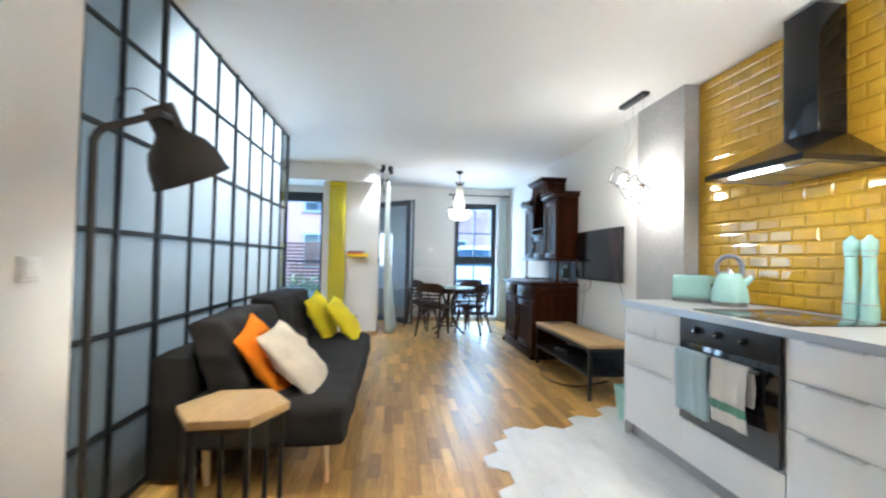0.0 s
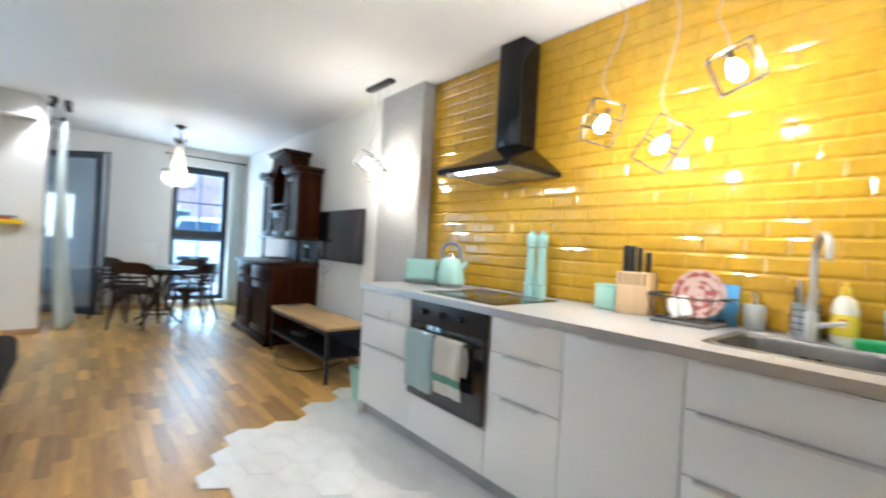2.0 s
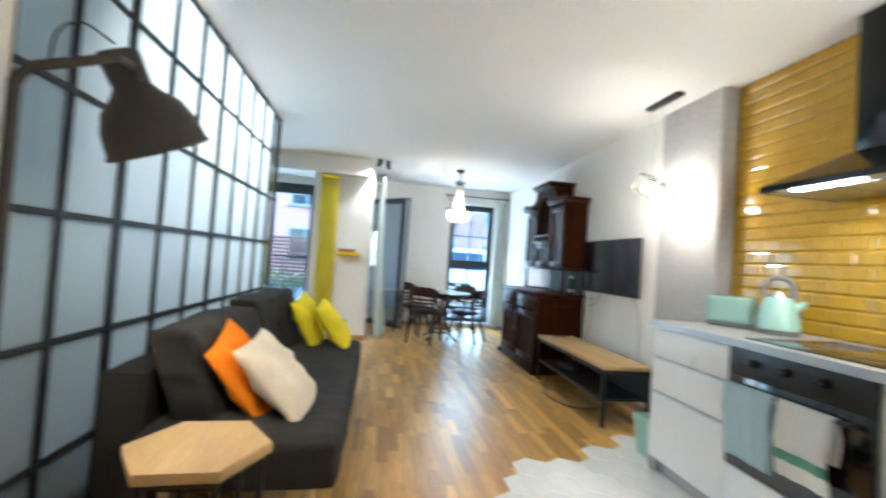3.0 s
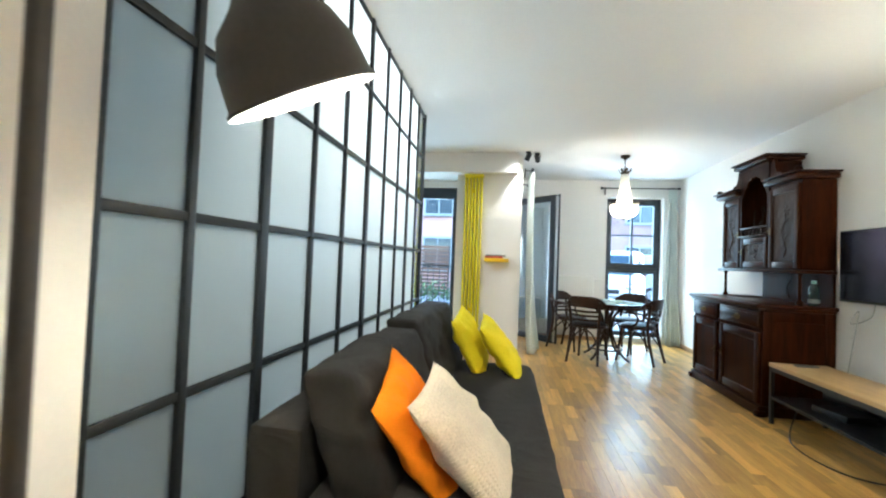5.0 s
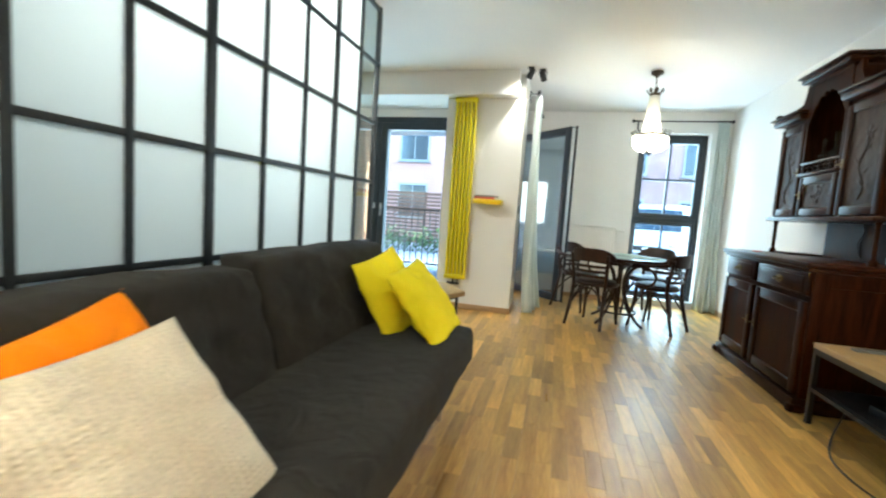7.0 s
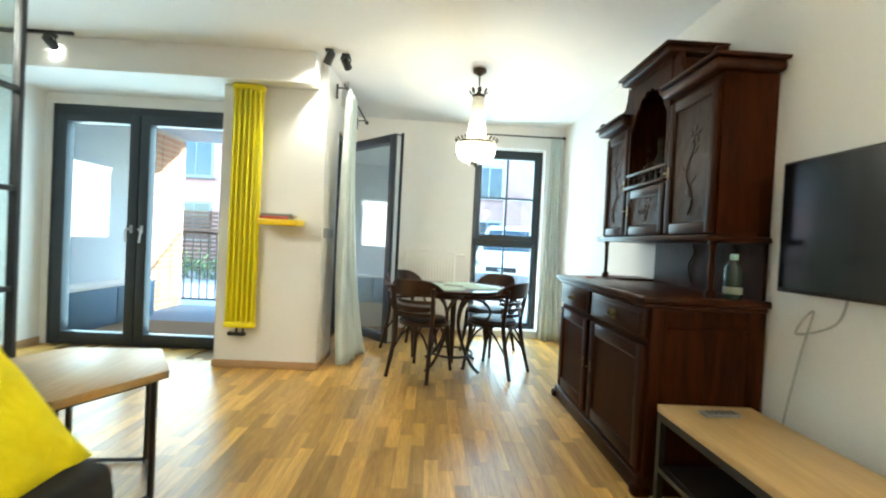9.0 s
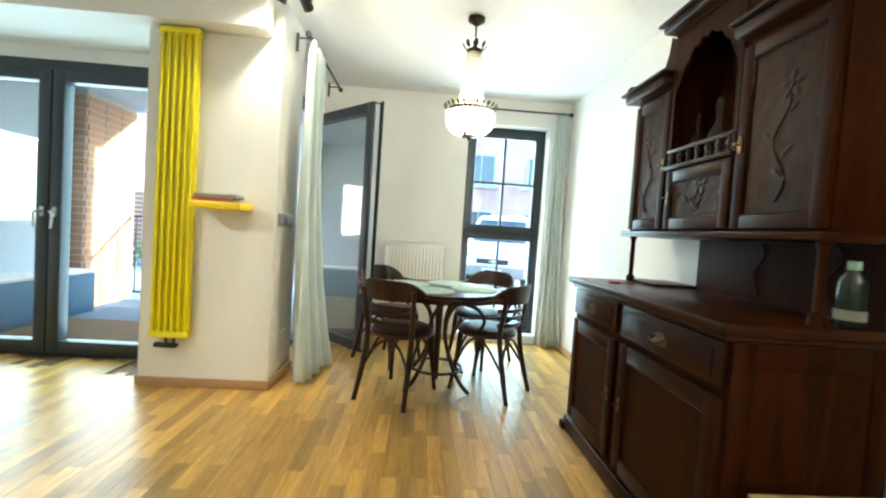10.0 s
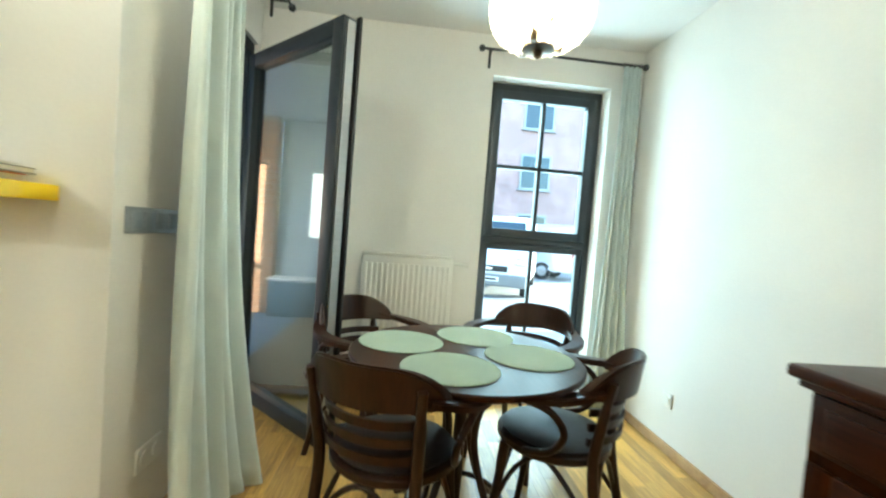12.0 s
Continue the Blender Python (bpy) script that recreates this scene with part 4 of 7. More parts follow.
bm = lathe(B(), [(0.0, 0.062), (0.060, 0.06), (0.064, 0.05), (0.060, -0.04), (0.078, -0.062), (0.124, -0.10), (0.152, -0.155), (0.163, -0.222), (0.170, -0.229), (0.170, -0.236)], 40)
bm.transform(head)
part("shade", bm, M_LAMP, fl, "dark grey metal bell shade")
bm = lathe(B(), [(0.168, -0.236), (0.160, -0.222), (0.148, -0.155), (0.120, -0.104), (0.076, -0.068), (0.0, -0.06)], 40)
bm.transform(head)
part("shade_lining", bm, M_LAMPIN, fl, "white inside of the shade")
bm = lathe(B(), [(0, -0.185), (0.03, -0.178), (0.040, -0.15), (0.032, -0.115), (0.016, -0.085), (0, -0.085)], 20)
bm.transform(head)
part("bulb", bm, M_BULB, fl, "glowing lamp bulb")
for s in (-1, 1):
    bm = bx(s * 0.070 - 0.003, s * 0.070 + 0.003, -0.015, 0.015, -0.03, 0.03, bevel=0.002)
    tube(bm, [(s * 0.066, 0, 0), (s * 0.082, 0, 0)], 0.012, 10)
    bm.transform(head)
    part("yoke", bm, M_LAMP, fl)
part("arm", tube(B(), [(0.118, 0.128, 1.636), (0.105, 0.235, 1.652)], 0.012, 8), M_LAMP, fl)
part("cable", tube(B(), curve_pts([(0.03, 0.04, 1.57), (0.0, 0.10, 1.67), (0.0, 0.18, 1.735), (0.05, 0.235, 1.712)], 6), 0.003, 6), M_BLACK, fl)
base = Vector((-0.825, 1.635, 0))
lamp("floor_lamp_light", "POINT", Matrix.Translation(base + head @ Vector((0, 0, -0.205))), 0.30, WARM, radius=0.03)


# ---- dining chairs, table, place mats ----
def dining_chair():
    """A bentwood armchair that faces +y, its origin on the floor under the seat."""
    th = thing("dining_chair", "dark bentwood armchair with slatted back and padded round seat", "chair", (0, 0, 0), group="chairs round the dining table")
    seat = part("seat", lathe(B(), [(0, 0.415), (0.205, 0.415), (0.215, 0.425), (0.215, 0.445), (0.20, 0.452), (0, 0.452)], 32), M_CHAIR, th)
    part("seat_pad", lathe(B(), [(0, 0.452), (0.195, 0.452), (0.20, 0.462), (0.17, 0.474), (0.08, 0.478), (0, 0.478)], 32), M_LEATHER, th, "dark brown padded seat")
    for s in (-1, 1):
        part("rear_leg", tube(B(), curve_pts([(s * 0.185, -0.275, 0), (s * 0.168, -0.215, 0.24), (s * 0.165, -0.185, 0.44), (s * 0.175, -0.205, 0.60), (s * 0.185, -0.23, 0.74)], 5), [0.0155] * 3 + [0.0185] * 14 + [0.015] * 4, 10), M_CHAIR, th)
        part("front_leg", tube(B(), curve_pts([(s * 0.180, 0.185, 0), (s * 0.160, 0.150, 0.24), (s * 0.150, 0.135, 0.42)], 6), [0.0145] * 4 + [0.0175] * 5 + [0.020] * 4, 10), M_CHAIR, th)
        arm = []
        bm = B()
        pts = curve_pts([(s * 0.195, -0.205, 0.70), (s * 0.278, -0.09, 0.675), (s * 0.292, 0.03, 0.665), (s * 0.258, 0.15, 0.660)], 6)
        prev = None
        for k, p in enumerate(pts):
            nxt = pts[min(k + 1, len(pts) - 1)] - pts[max(k - 1, 0)]
            side = Vector((nxt.y, -nxt.x, 0)).normalized() * (0.021 + 0.013 * math.sin(math.pi * k / len(pts))) * (0.55 if k == len(pts) - 1 else 1)
            q = [bm.verts.new(p + side + Vector((0, 0, dz))) for dz in (-0.013, 0.013)] + [bm.verts.new(p - side + Vector((0, 0, dz))) for dz in (0.013, -0.013)]
            if prev:
                for i in range(4):
                    bm.faces.new((prev[i], prev[(i + 1) % 4], q[(i + 1) % 4], q[i]))
            else:
                bm.faces.new(q[::-1])
            prev = q
        bm.faces.new(prev)
        bmesh.ops.recalc_face_normals(bm, faces=bm.faces)
        bmesh.ops.bevel(bm, geom=[e for e in bm.edges if e.calc_face_angle(0) > 0.8], offset=0.005, segments=2, affect="EDGES")
        part("armrest", bm, M_CHAIR, th)
        part("arm_support", tube(B(), curve_pts([(s * 0.212, 0.045, 0.438), (s * 0.232, -0.055, 0.475), (s * 0.256, -0.105, 0.555), (s * 0.278, -0.06, 0.628), (s * 0.286, 0.05, 0.652)], 6), 0.0125, 10), M_CHAIR, th)
        part("brace", tube(B(), curve_pts([(s * 0.162, 0.150, 0.20), (s * 0.15, 0.09, 0.33), (s * 0.145, 0.0, 0.40), (s * 0.155, -0.10, 0.34), (s * 0.172, -0.215, 0.20)], 6), 0.0095, 8), M_CHAIR, th)
    part("front_brace", tube(B(), curve_pts([(-0.158, 0.152, 0.22), (-0.09, 0.135, 0.36), (0, 0.13, 0.405), (0.09, 0.135, 0.36), (0.158, 0.152, 0.22)], 6), 0.0095, 8), M_CHAIR, th)
    part("rear_brace", tube(B(), curve_pts([(-0.168, -0.212, 0.22), (-0.09, -0.195, 0.35), (0, -0.19, 0.40), (0.09, -0.195, 0.35), (0.168, -0.212, 0.22)], 6), 0.0095, 8), M_CHAIR, th)
    bm = arc_band(B(), 0.245, 207, 333, 0.668, 0.802, 0.020, 24, 0.018, 0.262)
    for v in bm.verts:
        if v.co.z > 0.7:
            v.co.z -= 0.085 * (abs(v.co.x) / 0.23) ** 5
    bmesh.ops.bevel(bm, geom=[e for e in bm.edges if e.calc_face_angle(0) > 0.9], offset=0.006, segments=2, affect="EDGES")
    part("back_rail", bm, M_CHAIR, th)
    for z in (0.505, 0.555, 0.605):
        part("slat", arc_band(B(), 0.222, 222, 318, z, z + 0.028, 0.011, 14, 0.004, 0.232), M_CHAIR, th)
    return th


TX, TY, TZ = 0.985, 6.885, 0.708
def facing(x, y, bearing):
    """Pose of a chair at x, y whose front looks along the bearing (degrees from +x)."""
    return pose(x, y, 0, 0, 0, bearing - 90) @ Matrix.Scale(0.99, 4)


chair = dining_chair()
chair.matrix_world = facing(0.735, 6.675, 63)
copy_thing(chair, facing(1.335, 6.825, 143))
copy_thing(chair, facing(0.62, 7.36, -42))
copy_thing(chair, facing(1.36, 7.44, 228))

table = thing("dining_table", "round dark wooden dining table on bentwood legs", "table", (TX, TY, 0))
part("tabletop", lathe(B(), [(0, TZ - 0.03), (0.422, TZ - 0.03), (0.443, TZ - 0.02), (0.445, TZ - 0.006), (0.439, TZ), (0, TZ)], 56), M_DARKWOODY, table)
part("apron", lathe(B(), [(0.30, TZ - 0.08), (0.31, TZ - 0.08), (0.31, TZ - 0.031), (0.30, TZ - 0.031), (0.30, TZ - 0.08)], 40), M_CHAIR, table)
part("post", tube(B(), [(0, 0, 0.03), (0, 0, TZ - 0.03)], [0.02, 0.028], 14), M_CHAIR, table)
part("foot_ring", ring(B(), (0, 0, 0.125), 0.185, 0.011, 40, 8), M_CHAIR, table)
for k in range(4):
    a = radians(45 + 90 * k)
    c, s = math.cos(a), math.sin(a)
    part("leg", tube(B(), curve_pts([(0.315 * c, 0.315 * s, 0.012), (0.225 * c, 0.225 * s, 0.07), (0.13 * c, 0.13 * s, 0.20), (0.07 * c, 0.07 * s, 0.38), (0.11 * c, 0.11 * s, 0.55), (0.25 * c, 0.25 * s, TZ - 0.034)], 6), 0.0145, 10), M_CHAIR, table)
for dx, dy in ((-0.25, 0.09), (0.075, 0.24), (-0.085, -0.215), (0.235, -0.04)):
    solo("placemat", lathe(B(), [(0, 0), (0.165, 0), (0.169, 0.002), (0.167, 0.0045), (0, 0.005)], 44), M_PLACEMAT, "round sage green woven place mat on the table", "place mat", (TX + dx, TY + dy, TZ + 0.0005), group="place mats on the table")

# ---- chandelier ----
ch = thing("chandelier", "crystal basket chandelier with a bronze crown, lit", "chandelier", (1.085, 6.60, 0))
part("ceiling_rose", lathe(B(), [(0, H), (0.055, H), (0.055, H - 0.02), (0.03, H - 0.035), (0.012, H - 0.05), (0, H - 0.05)][::-1], 24), M_BRONZE, ch)
bm = tube(B(), [(0, 0, H - 0.045), (0, 0, H - 0.12)], 0.006, 8)
for k in range(3):
    ring(bm, (0, 0, H - 0.13 - 0.022 * k), 0.012, 0.003, 12, 6, "xy"[k % 2])
part("chain", bm, M_BRONZE, ch)
ZC, ZR, ZB = 2.29, 1.905, 1.745


def crown(z, r, count, size, name):
    bm = lathe(B(), [(r, z - 0.012), (r + 0.006, z - 0.012), (r + 0.008, z), (r + 0.006, z + 0.012), (r, z + 0.012), (r, z - 0.012)], 44)
    for k in range(count):
        a = 2 * math.pi * k / count
        d, t = Vector((math.cos(a), math.sin(a), 0)), Vector((-math.sin(a), math.cos(a), 0))
        base_p = d * (r + 0.006) + Vector((0, 0, z + 0.008))
        rim = []
        for j in range(8):
            u = 2 * math.pi * j / 8
            rim.append(bm.verts.new(base_p + t * (size * 0.36 * math.sin(u)) + Vector((0, 0, size * 0.55 - size * 0.5 * math.cos(u))) + d * (0.010 + 0.012 * (1 - math.cos(u)))))
        mid = bm.verts.new(base_p + Vector((0, 0, size * 0.55)) + d * 0.030)
        mid2 = bm.verts.new(base_p + Vector((0, 0, size * 0.55)) + d * 0.014)
        for j in range(8):
            bm.faces.new((rim[j], rim[(j + 1) % 8], mid))
            bm.faces.new((rim[(j + 1) % 8], rim[j], mid2))
    part(name, bm, M_BRONZE, ch)


crown(ZC, 0.042, 8, 0.045, "crown")
crown(ZR, 0.140, 26, 0.030, "basket_ring")
part("hub", lathe(B(), [(0, ZC - 0.03), (0.03, ZC - 0.02), (0.05, ZC), (0.02, ZC + 0.02), (0.008, ZC + 0.06), (0, ZC + 0.06)], 20), M_BRONZE, ch)


def beads(bm, pts, size):
    """Faceted drops set along a strand."""
    for p in pts:
        v = [bm.verts.new(Vector(p) + size * Vector(d)) for d in ((1, 0, 0), (0, 1, 0), (-1, 0, 0), (0, -1, 0), (0, 0, 1.2), (0, 0, -1.2))]
        for i in range(4):
            bm.faces.new((v[i], v[(i + 1) % 4], v[4]))
            bm.faces.new((v[(i + 1) % 4], v[i], v[5]))


bm = B()
for k in range(30):
    a = 2 * math.pi * k / 30
    pts = []
    for j in range(22):
        t = j / 21
        r = 0.042 + 0.045 * t ** 1.6
        pts.append((r * math.cos(a), r * math.sin(a), ZC - 0.015 + (ZR - ZC + 0.015) * t))
    beads(bm, pts, 0.0085)
part("bead_tent", bm, M_CRYSTAL, ch, "strands of clear crystal beads", smooth=0)
bm = B()
for tier in range(9):
    t = tier / 8
    r = 0.149 * math.sqrt(max(0.02, 1 - (t * 0.95) ** 3.6))
    z = ZR - 0.015 - (ZR - ZB - 0.03) * t
    n = max(10, int(r * 240))
    beads(bm, [(r * math.cos(6.283 * (k + 0.5 * (tier % 2)) / n), r * math.sin(6.283 * (k + 0.5 * (tier % 2)) / n), z) for k in range(n)], 0.0145)
part("bead_basket", bm, M_CRYSTAL, ch, "basket of clear crystal drops", smooth=0)
part("bottom_cap", lathe(B(), [(0, ZB - 0.03), (0.012, ZB - 0.022), (0.016, ZB - 0.008), (0.052, ZB), (0.05, ZB + 0.008), (0, ZB + 0.012)], 24), M_BRONZE, ch)
for k in range(3):
    a = 2.1 * k
    part("bulb", lathe(B(), [(0, 0), (0.014, 0.006), (0.022, 0.03), (0.012, 0.065), (0, 0.08)], 14, (0.065 * math.cos(a), 0.065 * math.sin(a), ZR - 0.115)), M_BULBC, ch, "glowing candle bulb")
    part("bulb_socket", tube(B(), [(0.065 * math.cos(a), 0.065 * math.sin(a), ZR - 0.16), (0.065 * math.cos(a), 0.065 * math.sin(a), ZR - 0.115)], 0.012, 10), M_BRONZE, ch)
part("bulb", lathe(B(), [(0, 0), (0.014, 0.006), (0.02, 0.03), (0.012, 0.055), (0, 0.065)], 14, (0, 0, ZR + 0.06)), M_BULBC, ch, "glowing candle bulb")
part("stem", tube(B(), [(0, 0, ZB), (0, 0, ZR + 0.06)], 0.005, 8), M_BRONZE, ch)
lamp("chandelier_light", "POINT", pose(1.085, 6.60, ZR - 0.06), 3.7, (1.0, 0.86, 0.66), radius=0.06)

# ---- carved sideboard with hutch ----
hu = thing("sideboard", "carved dark walnut sideboard with an upper hutch", "sideboard", (XE, 5.58, 0))
# local: x from the wall (negative into the room), y along the wall, z up
XF, YL, YR = -0.555, 0.655, -0.575
part("plinth", bx(XF - 0.01, -0.01, YR - 0.012, YL + 0.012, 0.0, 0.085, bevel=0.012), M_DARKWOODY, hu)
for y in (YR, YL):
    part("foot", bx(XF - 0.03, XF + 0.05, y - 0.03, y + 0.03, 0.0, 0.05, bevel=0.014), M_DARKWOOD, hu)
part("carcass", bx(XF + 0.02, -0.01, YR, YL, 0.086, 0.855), M_DARKWOOD, hu, smooth=0)
part("worktop", bx(XF - 0.035, -0.005, YR - 0.03, YL + 0.03, 0.866, 0.90, bevel=0.010, seg=3), M_DARKWOODY, hu, "polished dark walnut top")
part("moulding", bx(XF - 0.015, -0.008, YR - 0.012, YL + 0.012, 0.845, 0.866, bevel=0.007), M_DARKWOODY, hu)


def carving(parent, x, cy, cz, w, h, side):
    """Low relief on a panel: a winding stem with leaves and a five-petalled blossom."""
    bm = B()

    def blob(y, z, ly, lz, turn, high=0.003):
        c, s2 = math.cos(turn), math.sin(turn)
        rim = []
        for k in range(10):
            a = 2 * math.pi * k / 10
            u, v = ly * math.cos(a), lz * math.sin(a)
            rim.append(bm.verts.new((x + 0.001, y + u * c - v * s2, z + u * s2 + v * c)))
        inner = [bm.verts.new((x - high * 0.75, y + (p.co.y - y) * 0.6, z + (p.co.z - z) * 0.6)) for p in rim]
        top = bm.verts.new((x - high, y, z))
        for k in range(10):
            n = (k + 1) % 10
            bm.faces.new((rim[k], rim[n], inner[n], inner[k]))
            bm.faces.new((inner[k], inner[n], top))

    stem = [(x - 0.001, cy + side * w * (0.35 * math.sin(2.6 * math.pi * t)), cz + h * (-0.95 + 1.35 * t)) for t in [k / 10 for k in range(11)]]
    tube(bm, stem, [0.0042 - 0.0002 * k for k in range(11)], 6)
    for k, sg in ((2, 1), (4, -1), (6, 1), (8, -1)):
        p = stem[k]
        blob(p[1] + sg * w * 0.38, p[2] + h * 0.10, w * 0.36, w * 0.13, sg * 0.7 + (0 if sg > 0 else math.pi))
    fy, fz = stem[-1][1], stem[-1][2] + w * 0.35
    for k in range(5):
        a = math.pi / 2 + 2 * math.pi * k / 5
        blob(fy + w * 0.34 * math.cos(a), fz + w * 0.34 * math.sin(a), w * 0.27, w * 0.17, a)
    blob(fy, fz, w * 0.14, w * 0.14, 0, 0.004)
    bmesh.ops.recalc_face_normals(bm, faces=bm.faces)
    part("carved_flower", bm, M_CARVED, parent, "carved flower in low relief")


def panel_door(parent, x, y0, y1, z0, z1, rail=0.055, name="cabinet_door", knob=None, carve=0):
    """A framed door in the yz plane whose outer face is at x, looking to -x."""
    d = part(name, bx(x + 0.010, x + 0.019, y0 + 0.004, y1 - 0.004, z0 + 0.004, z1 - 0.004), M_CARVED if carve else M_DARKWOOD, parent, "low carved relief in the panel" if carve else "", smooth=0)
    for a, b in ((y0, y0 + rail), (y1 - rail, y1)):
        part("stile", bx(x, x + 0.0205, a, b, z0, z1, bevel=0.003), M_DARKWOOD, d)
    for a, b in ((z0, z0 + rail), (z1 - rail, z1)):
        part("rail", bx(x + 0.0006, x + 0.020, y0 + rail - 0.001, y1 - rail + 0.001, a, b, bevel=0.003), M_DARKWOODY, d)
    e = rail + 0.003
    q = [(x + 0.008, a, b) for a, b in ((y0 + e, (z0 + z1) / 2), (y0 + e, z0 + e), (y1 - e, z0 + e), (y1 - e, z1 - e), (y0 + e, z1 - e), (y0 + e, (z0 + z1) / 2))]
    part("bead_moulding", tube(B(), q, 0.0065, 6), M_DARKWOODY, d)
    if carve:
        carving(d, x + 0.010, (y0 + y1) / 2, (z0 + z1) / 2, min((y1 - y0) / 2 - rail - 0.02, 0.09), (z1 - z0) / 2 - rail - 0.03, 1 if y0 > 0 else -1)
    if knob:
        ky, kz = knob
        out = [(ky + 0.011 * math.cos(k * 0.5236) * (1 + 0.25 * math.cos(k * 1.571)), kz + 0.034 * math.sin(k * 0.5236)) for k in range(12)]
        bm = B()
        f = [bm.verts.new((x - 0.004, *p)) for p in out]
        g = [bm.verts.new((x + 0.001, *p)) for p in out]
        bm.faces.new(f)
        for k in range(12):
            bm.faces.new((f[k], f[(k + 1) % 12], g[(k + 1) % 12], g[k]))
        bmesh.ops.recalc_face_normals(bm, faces=bm.faces)
        tube(bm, [(x, ky, kz), (x - 0.02, ky, kz), (x - 0.026, ky, kz)], [0.004, 0.004, 0.0065], 10)
        part("escutcheon", bm, M_BRASS, d, "aged brass key plate")
    return d


for y0, y1, side in ((YR + 0.015, 0.070, 1), (0.125, YL - 0.015, -1)):
    panel_door(hu, XF, y0, y1, 0.10, 0.665, 0.065, knob=((y1 - 0.03) if side > 0 else (y0 + 0.03), 0.40))
    dr = part("drawer", bx(XF, XF + 0.02, y0, y1, 0.699, 0.838, bevel=0.004), M_DARKWOODY, hu)
    part("drawer_moulding", bx(XF - 0.005, XF + 0.001, y0 + 0.04, y1 - 0.04, 0.712, 0.812, bevel=0.0045), M_DARKWOODY, dr)
    cy = (y0 + y1) / 2
    bm = swap(lathe(B(), [(0, 0), (0.046, 0), (0.044, 0.004), (0.034, 0.006), (0, 0.005)], 28), lambda a, b, c: (XF - 0.004 - c, cy + a, 0.764 + b * 0.6))
    bmesh.ops.recalc_face_normals(bm, faces=bm.faces)
    tube(bm, curve_pts([(XF - 0.008, cy - 0.03, 0.772), (XF - 0.03, cy - 0.028, 0.762), (XF - 0.034, cy, 0.755), (XF - 0.03, cy + 0.028, 0.762), (XF - 0.008, cy + 0.03, 0.772)], 5), 0.0042, 8)
    part("drawer_pull", bm, M_BRASS, dr, "oval brass drawer pull")
# panelled end
end = part("end_panel", bx(XF + 0.022, -0.012, YR - 0.003, YR + 0.004, 0.09, 0.845), M_DARKWOOD, hu, smooth=0)
for a, b in ((XF + 0.02, XF + 0.09), (-0.09, -0.015)):
    part("stile", bx(a, b, YR - 0.009, YR + 0.004, 0.09, 0.845, bevel=0.003), M_DARKWOOD, end)
for a, b in ((0.76, 0.844), (0.091, 0.17)):
    part("rail", bx(XF + 0.09, -0.09, YR - 0.0085, YR + 0.004, a, b, bevel=0.003), M_DARKWOOD, end)
# hutch
UF, UB, UT = -0.280, 1.158, 1.92
UL, UR = 0.650, -0.569
CL, CR = 0.300, -0.160
for y in (UL - 0.03, CL, CR, UR + 0.03):
    part("hutch_post", tube(B(), [(UF + 0.03, y, 0.90), (UF + 0.03, y, 0.93), (UF + 0.03, y, 0.94), (UF + 0.03, y, 1.13), (UF + 0.03, y, UB)], [0.024, 0.022, 0.0125, 0.0125, 0.020], 14), M_DARKWOOD, hu) if y not in (CL, CR) else None
part("back_panel", bx(-0.03, -0.012, UR, CL + 0.06, 0.90, UB), M_DARKWOOD, hu, smooth=0)
for y in (-0.38, -0.05):
    part("back_carving", tube(B(), curve_pts([(-0.032, y, 0.93), (-0.036, y + 0.03, 1.02), (-0.036, y - 0.02, 1.10), (-0.032, y + 0.01, 1.15)], 5), 0.004, 6), M_DARKWOOD, hu)
part("low_rail", bx(-0.25, -0.01, CL + 0.06, UL, 0.90, 0.915, bevel=0.003), M_DARKWOODY, hu)
part("shelf_board", bx(UF - 0.03, -0.01, UR - 0.02, UL + 0.02, UB, UB + 0.028, bevel=0.008), M_DARKWOODY, hu)
for y0, y1 in ((CL, UL), (UR, CR)):
    part("upper_body", bx(UF + 0.02, -0.01, y0, y1, UB + 0.029, UT), M_DARKWOOD, hu, smooth=0)
    panel_door(hu, UF, y0 + 0.01, y1 - 0.01, UB + 0.04, UT - 0.03, 0.05, knob=((y0 + 0.03) if y0 > 0 else (y1 - 0.03), 1.52), carve=1)
    part("cornice", bx(UF - 0.050, -0.005, y0 - (0.045 if y0 < 0 else 0.0), y1 + (0.055 if y0 > 0 else 0.0), UT, UT + 0.05, bevel=0.02, seg=3), M_DARKWOODY, hu)
    part("cornice_cap", bx(UF - 0.065, -0.005, y0 - (0.06 if y0 < 0 else 0.0), y1 + (0.075 if y0 > 0 else 0.0), UT + 0.05, UT + 0.065, bevel=0.005), M_DARKWOODY, hu)
# middle: low door, open niche with balusters, arched head, pediment
ZN, ZT = 1.50, 2.145
panel_door(hu, UF, CR + 0.012, CL - 0.012, UB + 0.04, ZN - 0.02, 0.05, knob=(CL - 0.035, 1.35), carve=1)
bm = bx(UF + 0.02, -0.01, CR, CL, UB + 0.029, ZN - 0.012)
part("niche_base", bm, M_DARKWOOD, hu, smooth=0)
part("niche_floor", bx(UF - 0.015, -0.01, CR + 0.001, CL - 0.001, ZN - 0.012, ZN + 0.006, bevel=0.004), M_DARKWOODY, hu)
part("niche_back", bx(-0.03, -0.01, CR, CL, ZN + 0.006, ZT), M_DARKWOOD, hu, smooth=0)
for y in (CR, CL - 0.022):
    part("niche_side", bx(UF + 0.003, -0.01, y, y + 0.022, ZN + 0.007, ZT), M_DARKWOOD, hu, smooth=0)
part("niche_top", bx(UF, -0.01, CR, CL, ZT, ZT + 0.02), M_DARKWOODY, hu, smooth=0)
